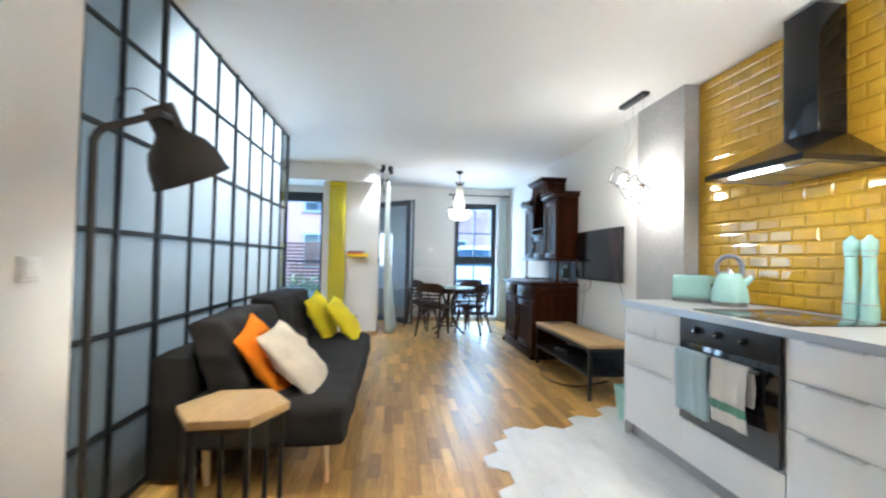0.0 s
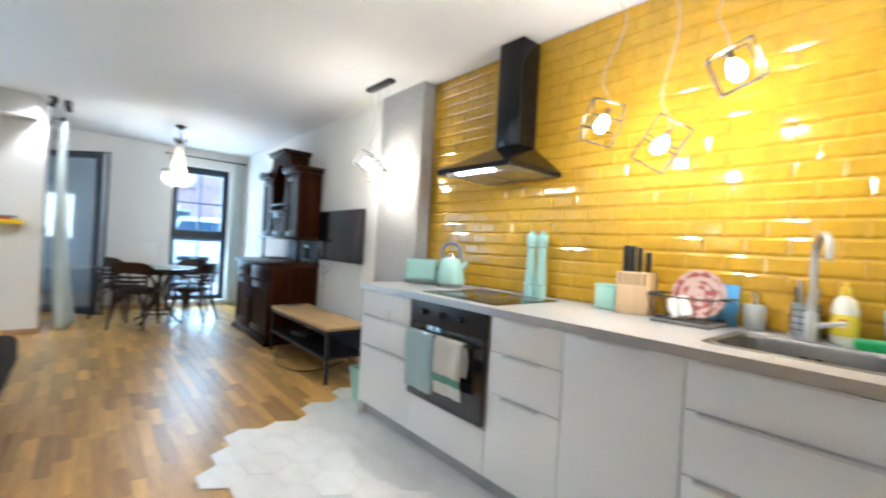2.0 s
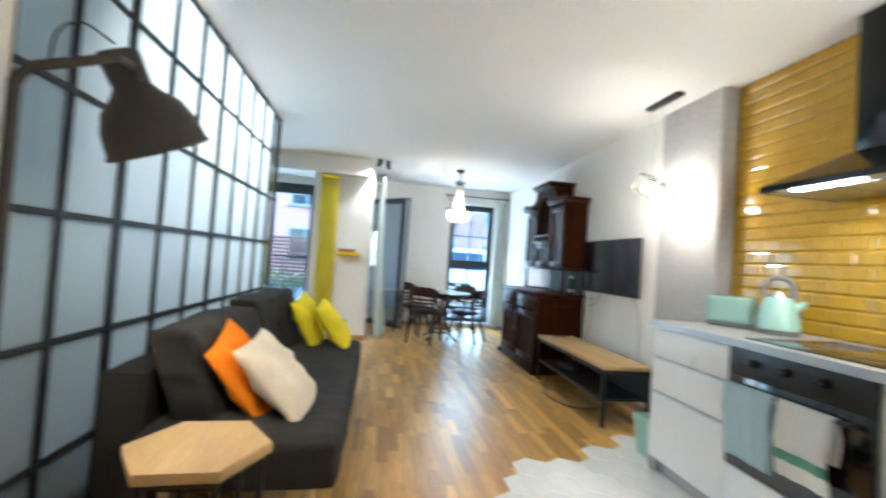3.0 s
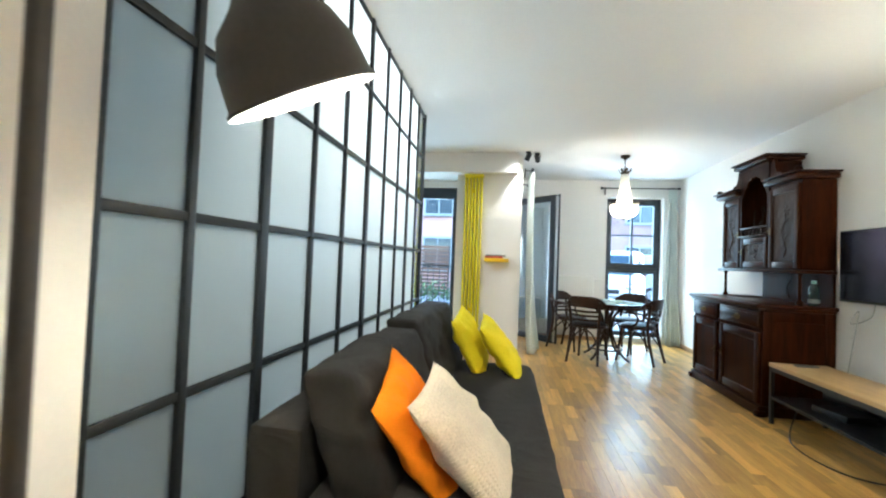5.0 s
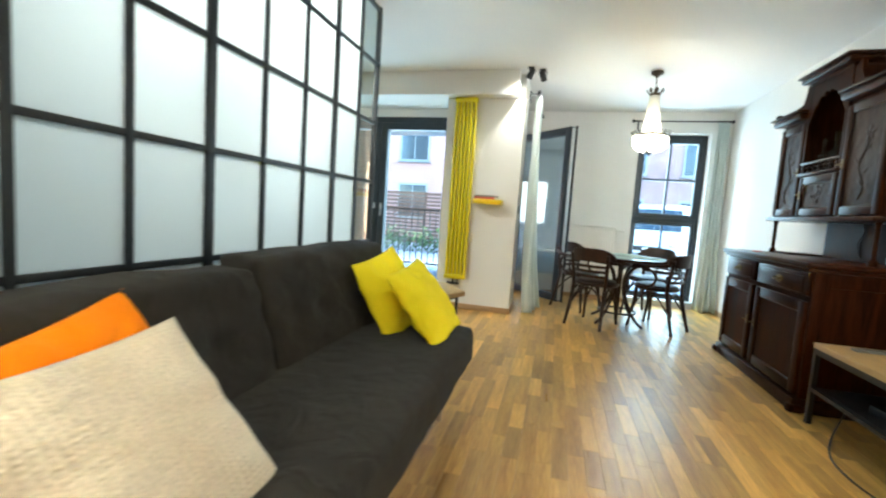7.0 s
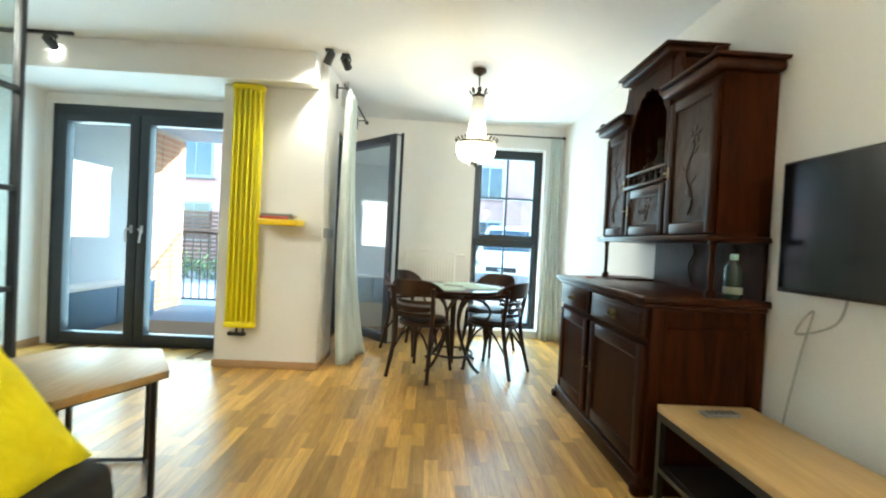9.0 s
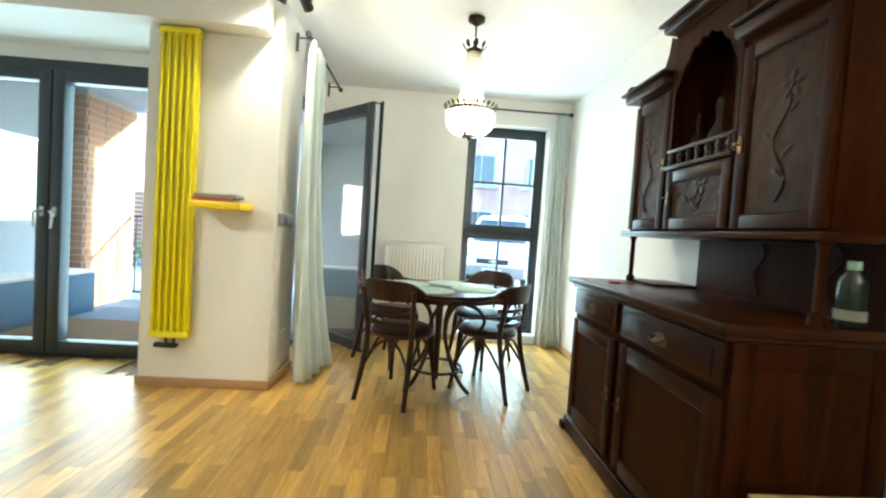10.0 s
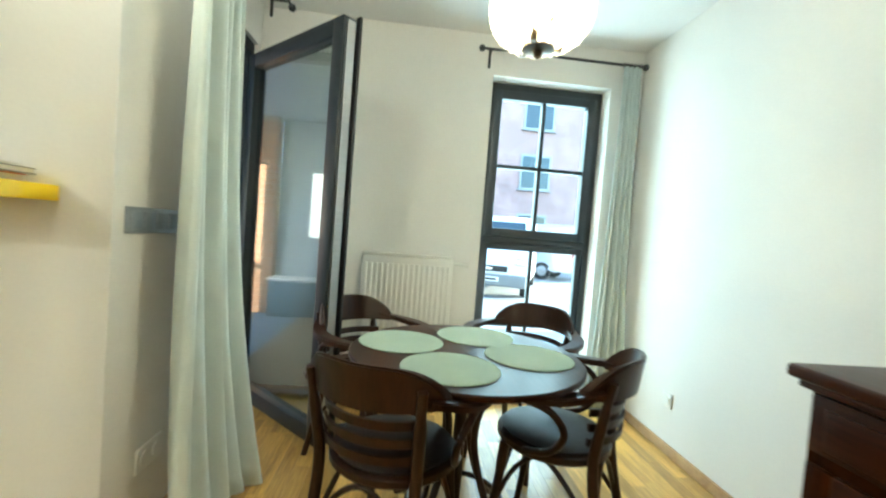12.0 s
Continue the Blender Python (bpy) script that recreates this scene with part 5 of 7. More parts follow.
# cusped arch as a cut board
W = (CL - CR) / 2
cy = (CL + CR) / 2
edge = []
for k in range(25):
    t = -1 + 2 * k / 24
    edge.append((cy + t * (W - 0.022), ZT - 0.10 - 0.20 * abs(t) ** 2.2 + 0.022 * abs(math.sin(t * 3.5 * math.pi))))
bm = B()
outl = edge + [(cy + W - 0.022, ZT), (cy - W + 0.022, ZT)]
f = [bm.verts.new((UF + 0.004, y, z)) for y, z in outl]
g = [bm.verts.new((UF + 0.024, y, z)) for y, z in outl]
n = len(outl)
for k in range(24):
    top0, top1 = (edge[k][0], ZT), (edge[k + 1][0], ZT)
    for xx, flip in ((UF + 0.004, 0), (UF + 0.024, 1)):
        q = [bm.verts.new((xx, *p)) for p in (edge[k], edge[k + 1], top1, top0)]
        bm.faces.new(q[::-1] if flip else q)
for k in range(n):
    bm.faces.new((f[k], f[(k + 1) % n], g[(k + 1) % n], g[k]))
bmesh.ops.recalc_face_normals(bm, faces=bm.faces)
part("arch_board", bm, M_DARKWOOD, hu, "cusped arch over the open niche")
part("pediment", bx(UF - 0.05, -0.005, CR - 0.05, CL + 0.05, ZT + 0.02, ZT + 0.06, bevel=0.018, seg=3), M_DARKWOODY, hu)
part("pediment_cap", bx(UF - 0.065, -0.004, CR - 0.065, CL + 0.065, ZT + 0.06, ZT + 0.075, bevel=0.005), M_DARKWOODY, hu)
# side scrolls beside the raised middle
for y, s in ((CL, 1), (CR, -1)):
    bm = B()
    out = [(y, UT + 0.066), (y + s * 0.17, UT + 0.066), (y + s * 0.16, UT + 0.11), (y + s * 0.10, UT + 0.12), (y + s * 0.075, UT + 0.17), (y + s * 0.06, UT + 0.25), (y, ZT - 0.01)]
    a = [bm.verts.new((UF + 0.01, *p)) for p in out]
    b = [bm.verts.new((UF + 0.035, *p)) for p in out]
    bm.faces.new(a)
    bm.faces.new(b[::-1])
    for k in range(len(out)):
        bm.faces.new((a[k], b[k], b[(k + 1) % len(out)], a[(k + 1) % len(out)]))
    bmesh.ops.recalc_face_normals(bm, faces=bm.faces)
    part("scroll", bm, M_DARKWOOD, hu, "carved scroll bracket")
for y in (UL + 0.02, UR - 0.02):
    part("corner_scroll", lathe(B(), [(0, 0), (0.025, 0.004), (0.03, 0.02), (0.018, 0.035), (0, 0.04)], 14, (UF - 0.02, y, UT + 0.065)), M_DARKWOOD, hu)
for k in range(7):
    y = CR + 0.035 + (CL - CR - 0.07) * k / 6
    part("baluster", lathe(B(), [(0.006, 0), (0.010, 0.012), (0.005, 0.022), (0.012, 0.042), (0.005, 0.058), (0.007, 0.068)], 10, (UF + 0.005, y, ZN + 0.005)), M_CHAIR, hu)
part("gallery_rail", bx(UF - 0.005, UF + 0.015, CR + 0.002, CL - 0.002, ZN + 0.072, ZN + 0.086, bevel=0.004), M_CHAIR, hu)

# glass ware in the niche, bottle and keys on the top
for dy, h in ((0.21, 0.25), (0.07, 0.275)):
    solo("decanter", lathe(B(), [(0, 0), (0.035, 0), (0.042, 0.02), (0.040, h * 0.45), (0.014, h * 0.62), (0.012, h * 0.8), (0.02, h * 0.84), (0.016, h), (0, h)], 18), M_GLASS, "clear glass decanter in the sideboard niche", "decanter", (XE - 0.19, 5.58 + dy, ZN + 0.0065))
bot = thing("water_bottle", "dark tinted plastic water bottle with a green cap", "bottle", (XE - 0.15, 5.035, 0.90))
part("bottle_body", lathe(B(), [(0, 0), (0.033, 0.001), (0.037, 0.01), (0.035, 0.06), (0.037, 0.07), (0.037, 0.125), (0.036, 0.135), (0.036, 0.145), (0.014, 0.178), (0.014, 0.19), (0, 0.19)], 24), M_PET, bot)
part("bottle_label", lathe(B(), [(0.0375, 0.024), (0.0385, 0.026), (0.0385, 0.054), (0.0375, 0.056)], 24), M_BOTTLELABEL, bot, "white paper label")
part("bottle_cap", lathe(B(), [(0.016, 0.178), (0.017, 0.180), (0.017, 0.203), (0.015, 0.205), (0, 0.205)], 18), M_MINTMATT, bot)
keys = thing("keys", "red key fob with keys on the sideboard", "keys", (1.86, 6.02, 0.9005))
part("fob", bx(-0.03, 0.03, -0.012, 0.012, 0, 0.008, bevel=0.003), M_BOOKRED, keys)
part("key_ring", ring(B(), (0.045, 0, 0.003), 0.014, 0.0018, 16, 6), M_STEEL, keys)
part("key", bx(0.055, 0.11, -0.006, 0.006, 0, 0.003), M_STEEL, keys)

# ---- television, its bench and cables ----
tv = thing("television", "black flat television on a wall arm, switched off", "television", (2.215, 4.40, 1.225))
part("screen", bx(-0.012, -0.008, -0.460, 0.460, -0.248, 0.255), M_SCREEN, tv, "dark glossy screen", smooth=0)
part("housing", bx(-0.009, 0.03, -0.470, 0.470, -0.265, 0.265, bevel=0.004), M_BLACK, tv)
part("rear_box", bx(0.03, 0.055, -0.25, 0.25, -0.2, 0.12, bevel=0.008), M_BLACK, tv)
part("wall_arm", bx(0.055, 0.074, -0.10, 0.10, -0.1, 0.1, bevel=0.004), M_BLACK, tv)
part("logo_bar", bx(-0.0135, -0.012, -0.02, 0.02, -0.260, -0.255), M_SILVER, tv, smooth=0)
be = thing("tv_bench", "low bench with light wooden top on a black steel frame", "tv bench", (1.935, 4.21, 0))
part("benchtop", bx(-0.20, 0.20, -0.66, 0.67, 0.432, 0.462, bevel=0.003), M_PINE, be)
for x in (-0.185, 0.185):
    for y in (-0.645, 0.655):
        part("leg", bx(x - 0.0125, x + 0.0125, y - 0.0125, y + 0.0125, 0, 0.431), M_BLACK, be, smooth=0)
    part("side_rail", bx(x - 0.012, x + 0.012, -0.632, 0.642, 0.40, 0.431), M_BLACK, be, smooth=0)
    part("lower_rail", bx(x - 0.012, x + 0.012, -0.632, 0.642, 0.19, 0.21), M_BLACK, be, smooth=0)
part("lower_shelf", bx(-0.172, 0.172, -0.64, 0.65, 0.195, 0.212), M_BLACK, be, smooth=0)
for y in (-0.645, 0.655):
    part("end_rail", bx(-0.172, 0.172, y - 0.012, y + 0.012, 0.405, 0.431), M_BLACK, be, smooth=0)
part("rear_panel", bx(0.172, 0.18, -0.632, 0.642, 0.212, 0.40), M_BLACK, be, smooth=0)
rem = thing("remote_control", "dark remote control lying on the bench", "remote control", (1.93, 4.775, 0.4625), 4)
part("remote_body", bx(-0.075, 0.075, -0.024, 0.024, 0, 0.014, bevel=0.004), M_PLASTICGREY, rem)
for i in range(5):
    for j in range(2):
        part("button", bx(-0.055 + 0.025 * i, -0.043 + 0.025 * i, -0.014 + 0.018 * j, -0.004 + 0.018 * j, 0.014, 0.016), M_BLACK, rem, smooth=0)
solo("tv_box", bx(-0.10, 0.10, -0.13, 0.13, 0, 0.04, bevel=0.004), M_BLACK, "flat black receiver on the bench shelf", "receiver", (1.95, 4.45, 0.2125), 8)
for pts in ([(2.25, 4.60, 0.99), (2.26, 4.66, 0.86), (2.22, 4.78, 0.80), (2.23, 4.72, 0.90), (2.26, 4.80, 0.70), (2.26, 4.86, 0.40), (2.24, 4.90, 0.02)],
            [(2.26, 4.05, 0.98), (2.27, 3.97, 0.80), (2.265, 3.93, 0.55), (2.26, 3.98, 0.25), (2.2, 4.05, 0.008)]):
    solo("cable", tube(B(), curve_pts(pts, 8), 0.004, 8), M_STONE, "grey cable hanging from the television", "cable")
solo("cable", tube(B(), curve_pts([(1.85, 4.72, 0.19), (1.72, 4.6, 0.02), (1.62, 4.35, 0.008), (1.66, 4.05, 0.008), (1.85, 3.95, 0.008), (2.2, 4.1, 0.008)], 8), 0.005, 8), M_BLACK, "thin black cable looping over the floor", "cable")


# ---- kitchen ----
KX = 1.693                    # face of the fronts
ZW = 0.899                    # top of the worktop


def front(parent, y0, y1, z0, z1, pull=(0.2, 0.8), name="drawer_front"):
    f = part(name, bx(KX, KX + 0.018, y0 + 0.002, y1 - 0.002, z0 + 0.002, z1 - 0.002, bevel=0.0015), M_WHITE, parent)
    if pull:
        a, b = y0 + (y1 - y0) * pull[0], y0 + (y1 - y0) * pull[1]
        bm = bx(KX - 0.022, KX + 0.006, a, b, z1 - 0.004, z1 - 0.0015)
        box(bm, KX - 0.023, KX - 0.0205, a, b, z1 - 0.010, z1 - 0.0015)
        part("edge_pull", bm, M_PULL, f, "brushed steel edge pull", smooth=0)
    return f


def unit(name, label, y0, y1, splits, pull, fronts="drawer_front", top=ZW - 0.037):
    th = thing(name, label, "kitchen cabinet", (0, 0, 0), group="white kitchen base units")
    part("body", bx(KX + 0.019, XT - 0.002, y0 + 0.001, y1 - 0.001, 0.09, top), M_WHITE, th, smooth=0)
    part("toe_kick", bx(KX + 0.05, KX + 0.066, y0 + 0.001, y1 - 0.001, 0.005, 0.089), M_STEEL, th, smooth=0)
    for z0, z1 in zip(splits, splits[1:]):
        front(th, y0, y1, z0, z1, pull, fronts)
    return th


unit("drawer_cabinet", "white base unit with three drawers beside the oven", 2.357, 2.922, (0.095, 0.49, 0.69, 0.862), (0.05, 0.95))
part("side_panel", bx(KX, XT - 0.002, 2.923, 2.937, 0.0, ZW - 0.037), M_WHITE, unit("oven_cabinet", "white base unit holding the oven", 1.740, 2.356, (0.095, 0.31), None), smooth=0)
unit("drawer_cabinet", "narrow white base unit with three drawers", 1.337, 1.739, (0.095, 0.50, 0.695, 0.862), (0.25, 0.75))
unit("dishwasher", "white panelled dishwasher under the worktop", 0.887, 1.336, (0.095, 0.862), (0.25, 0.75), "door_front")
unit("sink_cabinet", "white base unit with three drawers under the sink", 0.335, 0.886, (0.095, 0.49, 0.699, 0.862), (0.08, 0.92), top=ZW - 0.25)
solo("end_panel", bx(KX, XT - 0.002, 0.314, 0.334, 0.0, ZW - 0.037, bevel=0.002), M_STEEL, "grey metal filler panel at the wall", "panel")

ov = thing("oven", "black built-in oven with three knobs and a towel rail", "oven", (KX, 2.048, 0))
part("oven_door", bx(-0.022, 0.0, -0.300, 0.300, 0.325, 0.739, bevel=0.003), M_BLACKGLOSS, ov, "black glass oven door")
part("control_panel", bx(-0.022, 0.0, -0.300, 0.300, 0.746, 0.862, bevel=0.003), M_BLACK, ov)
for y in (-0.13, 0.02, 0.165):
    kn = lathe(B(), [(0, 0), (0.019, 0), (0.019, 0.012), (0.015, 0.026), (0, 0.026)], 20)
    kb_ob = part("knob", swap(kn, lambda a, b, c: (-0.022 - c, a + y, b + 0.809)), M_BLACK, ov, "black oven knob")
    part("knob_cap", swap(lathe(B(), [(0, 0), (0.007, 0), (0.006, 0.002), (0, 0.002)], 14), lambda a, b, c: (-0.048 - c, a + y, b + 0.809)), M_CHROME, kb_ob, "chrome knob cap")
part("handle_bar", tube(B(), [(-0.062, -0.255, 0.699), (-0.062, 0.255, 0.699)], 0.009, 10), M_BLACK, ov)
for y in (-0.24, 0.24):
    part("handle_bracket", tube(B(), [(-0.022, y, 0.699), (-0.062, y, 0.699)], 0.008, 8), M_BLACK, ov)
part("vent_gap", bx(-0.018, -0.001, -0.298, 0.298, 0.739, 0.746), M_RUBBER, ov, smooth=0)


def towel(name, label, y0, y1, drop, back, materials, seed):
    """A towel folded over the oven rail, hanging in soft waves."""
    th = thing(name, label, "towel", (KX - 0.062, 0, 0.699))
    rnd = random.Random(seed)
    a, b = rnd.uniform(0, 6), rnd.uniform(0, 6)

    def strip(s0, s1, material, nm):
        bm = B()
        rows = []
        S = 30
        for j in range(S + 1):
            s = s0 + (s1 - s0) * j / S
            row = []
            for i in range(17):
                u = i / 16
                wob = 0.008 * math.sin(u * 9 + a) + 0.005 * math.sin(u * 17 + b)
                if s < -0.02:
                    x, z = 0.014, s + 0.02
                    k = min(1, -s / 0.1)
                elif s < 0.03:
                    t = (s + 0.02) / 0.05 * math.pi
                    x, z, k = 0.014 * math.cos(t), 0.014 * math.sin(t), 0
                else:
                    x, z = -0.014, -(s - 0.03)
                    k = min(1, (s - 0.03) / 0.15)
                yy = y0 + (y1 - y0) * u + 0.012 * k * math.sin(s * 14 + a) + 0.02 * (s - 0.03) * (0.5 - u)
                row.append(bm.verts.new((x - (abs(wob) * k if s > 0 else 0), yy, z)))
            rows.append(row)
        for p, q in zip(rows, rows[1:]):
            for i in range(16):
                bm.faces.new((p[i], p[i + 1], q[i + 1], q[i]))
        ob = part(nm, bm, material, th, smooth=80)
        sol = ob.modifiers.new("thick", "SOLIDIFY")
        sol.thickness = 0.005
    cut = -back
    for frac, material, nm in materials:
        end = -back + (drop + back + 0.03) * frac
        strip(cut, end, material, nm)
        cut = end


towel("towel", "pale blue terry towel hanging on the oven rail", 2.070, 2.310, 0.30, 0.18, ((1.0, M_TOWELB, "cloth"),), 1)
towel("towel", "white terry towel with a green band on the oven rail", 1.840, 2.050, 0.27, 0.18, ((0.80, M_TOWELW, "cloth"), (0.88, M_TOWELG, "green_band"), (1.0, M_TOWELW, "hem")), 2)

# worktop with a cut-out for the sink
SX0, SX1, SY0, SY1 = 1.82, 2.20, 0.43, 0.87
bm = B()
z0, z1 = ZW - 0.035, ZW
outer = [(KX - 0.020, 0.314), (XT - 0.002, 0.314), (XT - 0.002, 2.942), (KX - 0.020, 2.942)]
inner = [(SX0, SY0), (SX1, SY0), (SX1, SY1), (SX0, SY1)]
ring_v = [[bm.verts.new((*p, z)) for p in pts] for pts, z in ((outer, z0), (outer, z1), (inner, z1), (inner, z0))]
for a, b in zip(ring_v, ring_v[1:] + ring_v[:1]):
    for k in range(4):
        bm.faces.new((a[k], a[(k + 1) % 4], b[(k + 1) % 4], b[k]))
bmesh.ops.recalc_face_normals(bm, faces=bm.faces)
wt = thing("worktop", "pale grey kitchen worktop with a metal edge", "worktop")
part("slab", bm, M_WORKTOP, wt, smooth=0)
bm = bx(KX - 0.0225, KX - 0.020, 0.314, 2.9445, z0 - 0.001, z1 + 0.001)
box(bm, KX - 0.020, XT - 0.002, 2.942, 2.9445, z0 - 0.001, z1 + 0.001)
part("metal_edge", bm, M_STEEL, wt, "brushed metal edge strip", smooth=0)

sink = thing("sink", "inset stainless steel sink bowl", "sink", ((SX0 + SX1) / 2, (SY0 + SY1) / 2, ZW))
hx, hy = (SX1 - SX0) / 2, (SY1 - SY0) / 2
bm = B()
rims = []
for inset, z in ((-0.022, 0.001), (-0.018, 0.004), (0.006, 0.003), (0.016, -0.01), (0.022, -0.15), (0.06, -0.17)):
    loop = []
    r = 0.05
    for cx, cy2, a0 in ((1, 1, 0), (-1, 1, 90), (-1, -1, 180), (1, -1, 270)):
        for k in range(5):
            t = radians(a0 + 22.5 * k)
            loop.append(bm.verts.new((cx * (hx - inset - r) + r * math.cos(t), cy2 * (hy - inset - r) + r * math.sin(t), z)))
    rims.append(loop)
for p, q in zip(rims, rims[1:]):
    for k in range(20):
        bm.faces.new((p[k], p[(k + 1) % 20], q[(k + 1) % 20], q[k]))
bm.faces.new(rims[-1])
bmesh.ops.recalc_face_normals(bm, faces=bm.faces)
part("bowl", bm, M_SINK, sink)
part("drain", lathe(B(), [(0, -0.1695), (0.035, -0.1695), (0.04, -0.166), (0.03, -0.164), (0, -0.164)], 24), M_CHROME, sink)
bm = B()
for y in (-0.02, 0.02):
    box(bm, hx - 0.030, hx - 0.022, y - 0.012, y + 0.012, -0.06, -0.045)
part("overflow", bm, M_BLACK, sink, smooth=0)

tap = thing("kitchen_tap", "brushed steel swan-neck kitchen tap", "tap", (2.265, 0.672, ZW))
part("tap_base", lathe(B(), [(0, 0), (0.026, 0), (0.026, 0.008), (0.021, 0.02), (0.021, 0.10), (0.014, 0.11), (0, 0.11)], 20), M_STEEL, tap)
part("spout", tube(B(), curve_pts([(0, 0, 0.09), (0, 0, 0.30), (-0.02, -0.01, 0.36), (-0.07, -0.03, 0.39), (-0.12, -0.05, 0.37), (-0.14, -0.058, 0.30)], 8), 0.0115, 12), M_STEEL, tap)
part("tap_lever", tube(B(), [(0, -0.02, 0.06), (-0.01, -0.05, 0.07), (-0.03, -0.10, 0.085)], [0.012, 0.008, 0.006], 10), M_STEEL, tap)

hob = thing("hob", "black glass induction hob in the worktop", "hob", (2.00, 2.05, ZW))
part("hob_glass", bx(-0.255, 0.255, -0.295, 0.295, 0.0005, 0.006, bevel=0.002), M_BLACKGLOSS, hob)
for x, y, r in ((-0.12, 0.14, 0.09), (0.13, 0.14, 0.075), (-0.12, -0.14, 0.075), (0.13, -0.14, 0.09)):
    part("zone_ring", ring(B(), (x, y, 0.0062), r, 0.0012, 36, 5), M_PLASTICGREY, hob)

# cooker hood
hd = thing("cooker_hood", "black pyramid cooker hood with a light strip", "cooker hood", (XT - 0.012, 2.165, 0))
ZH = 1.625
bm = B()
lo = [(-0.47, -0.30), (0, -0.30), (0, 0.30), (-0.47, 0.30)]
hi = [(-0.17, -0.095), (0, -0.095), (0, 0.095), (-0.17, 0.095)]
loops = [[bm.verts.new((x, y, z)) for x, y in pts] for pts, z in ((lo, ZH), (lo, ZH + 0.03), (hi, ZH + 0.20))]
for p, q in zip(loops, loops[1:]):
    for k in range(4):
        bm.faces.new((p[k], p[(k + 1) % 4], q[(k + 1) % 4], q[k]))
bm.faces.new(loops[2])
part("canopy", bm, M_HOOD, hd, "glossy black pyramid canopy", smooth=0)
part("underside", bx(-0.465, -0.005, -0.295, 0.295, ZH + 0.001, ZH + 0.010), M_SILVER, hd, "grey filter underside", smooth=0)
for y in (-0.14, 0.14):
    part("filter", bx(-0.37, -0.05, y - 0.125, y + 0.125, ZH - 0.004, ZH + 0.0005, bevel=0.002), M_STEEL, hd)
part("light_strip", bx(-0.435, -0.395, -0.13, 0.16, ZH - 0.005, ZH + 0.0005), M_STRIP, hd, "lit lamp strip", smooth=0)
part("chimney", bx(-0.17, 0, -0.095, 0.095, ZH + 0.201, H - 0.02, bevel=0.003), M_HOOD, hd)
lamp("hood_light", "AREA", look((XT - 0.012 - 0.415, 2.18, ZH - 0.012), (XT - 0.36, 2.18, 0)), 0.4, (1.0, 0.92, 0.80), size=(0.28, 0.05))


# cage pendants
def pendant(label, canopy, size, drops, along, power):
    th = thing("pendant_lamp", label, "pendant lamp", (canopy[0], canopy[1], 0))
    dx, dy = 0.03, along
    part("canopy", bx(-dx, dx, -dy, dy, H - 0.03, H - 0.001, bevel=0.004), M_BLACK, th)
    for k, (x, y, z, tilt, spin) in enumerate(drops):
        p = Vector((x - canopy[0], y - canopy[1], z))
        start = Vector((0, (1 - k) * (along - 0.04), H - 0.03))
        mid = start.lerp(p, 0.5) + Vector((0.02, 0.02 * (k - 1), 0.03))
        h = size / 2
        m = Matrix.Translation(p) @ pose(0, 0, 0, tilt, tilt * 0.6, spin)
        topc = m @ Vector((0, 0, h))
        part("cord", tube(B(), curve_pts([start, start + Vector((0.03, 0.05, -0.10)), mid + Vector((0.0, -0.035, 0.04)), topc + Vector((0.0, 0.035, 0.16)), topc + Vector((0, 0, 0.05)), topc], 6), 0.0016, 6), M_STONE, th, "thin pale cord")
        c = [Vector((sx * h, sy * h, sz * h)) for sx in (-1, 1) for sy in (-1, 1) for sz in (-1, 1)]
        for i in range(8):
            for j in range(i + 1, 8):
                if abs((c[i] - c[j]).length - size) < 1e-4:
                    part("cage_bar", tube(B(), [m @ c[i], m @ c[j]], 0.0032, 6), M_BLACK, th)
        part("cage_bar", tube(B(), [m @ Vector((-h, 0, h)), m @ Vector((h, 0, h))], 0.0032, 6), M_BLACK, th)
        sk = tube(B(), [m @ Vector((0, 0, h)), m @ Vector((0, 0, h - 0.035))], 0.013, 12)
        part("socket", sk, M_BRASS, th)
        bl = lathe(B(), [(0, h - 0.115), (0.016, h - 0.108), (0.026, h - 0.085), (0.022, h - 0.06), (0.012, h - 0.035), (0, h - 0.035)], 16)
        bl.transform(m)
        part("bulb", bl, M_BULB, th, "glowing warm bulb")
        lamp("pendant_light", "POINT", Matrix.Translation(m @ Vector((0, 0, h - 0.085)) + Vector((canopy[0], canopy[1], 0))), power, WARM, radius=0.028)


PENDANT = 10.0
pendant("black wire cube pendant lamps over the sink, lit", (1.93, 1.10), 0.135, ((1.93, 1.36, 1.755, 20, 30), (1.93, 1.105, 1.625, 32, 45), (1.93, 0.865, 1.855, -24, 20)), 0.26, PENDANT)
pendant("black wire cube pendant lamps beside the grey pier, lit", (2.055, 3.47), 0.135, ((2.02, 3.56, 1.855, 24, 30), (2.01, 3.42, 1.765, -26, 50), (2.02, 3.34, 1.72, 34, 15)), 0.18, PENDANT * 0.15)


# ---- things on the worktop ----
def at_top(x, y):
    return (x, y, ZW + 0.0015)


ts = thing("toaster", "mint green two-slot toaster", "toaster", at_top(2.115, 2.825), -54)
part("toaster_body", soft_box(B(), -0.118, 0.118, -0.078, 0.078, 0.02, 0.175, 0.020, 0.0, 9), M_MINT, ts)
part("top_plate", bx(-0.10, 0.10, -0.055, 0.055, 0.173, 0.177, bevel=0.002), M_CHROME, ts, "polished metal top plate")
part("toaster_base", bx(-0.112, 0.112, -0.072, 0.072, 0, 0.022, bevel=0.006), M_PLASTICGREY, ts)
for y in (-0.03, 0.03):
    part("slot", bx(-0.09, 0.09, y - 0.013, y + 0.013, 0.1772, 0.179), M_BLACK, ts, smooth=0)
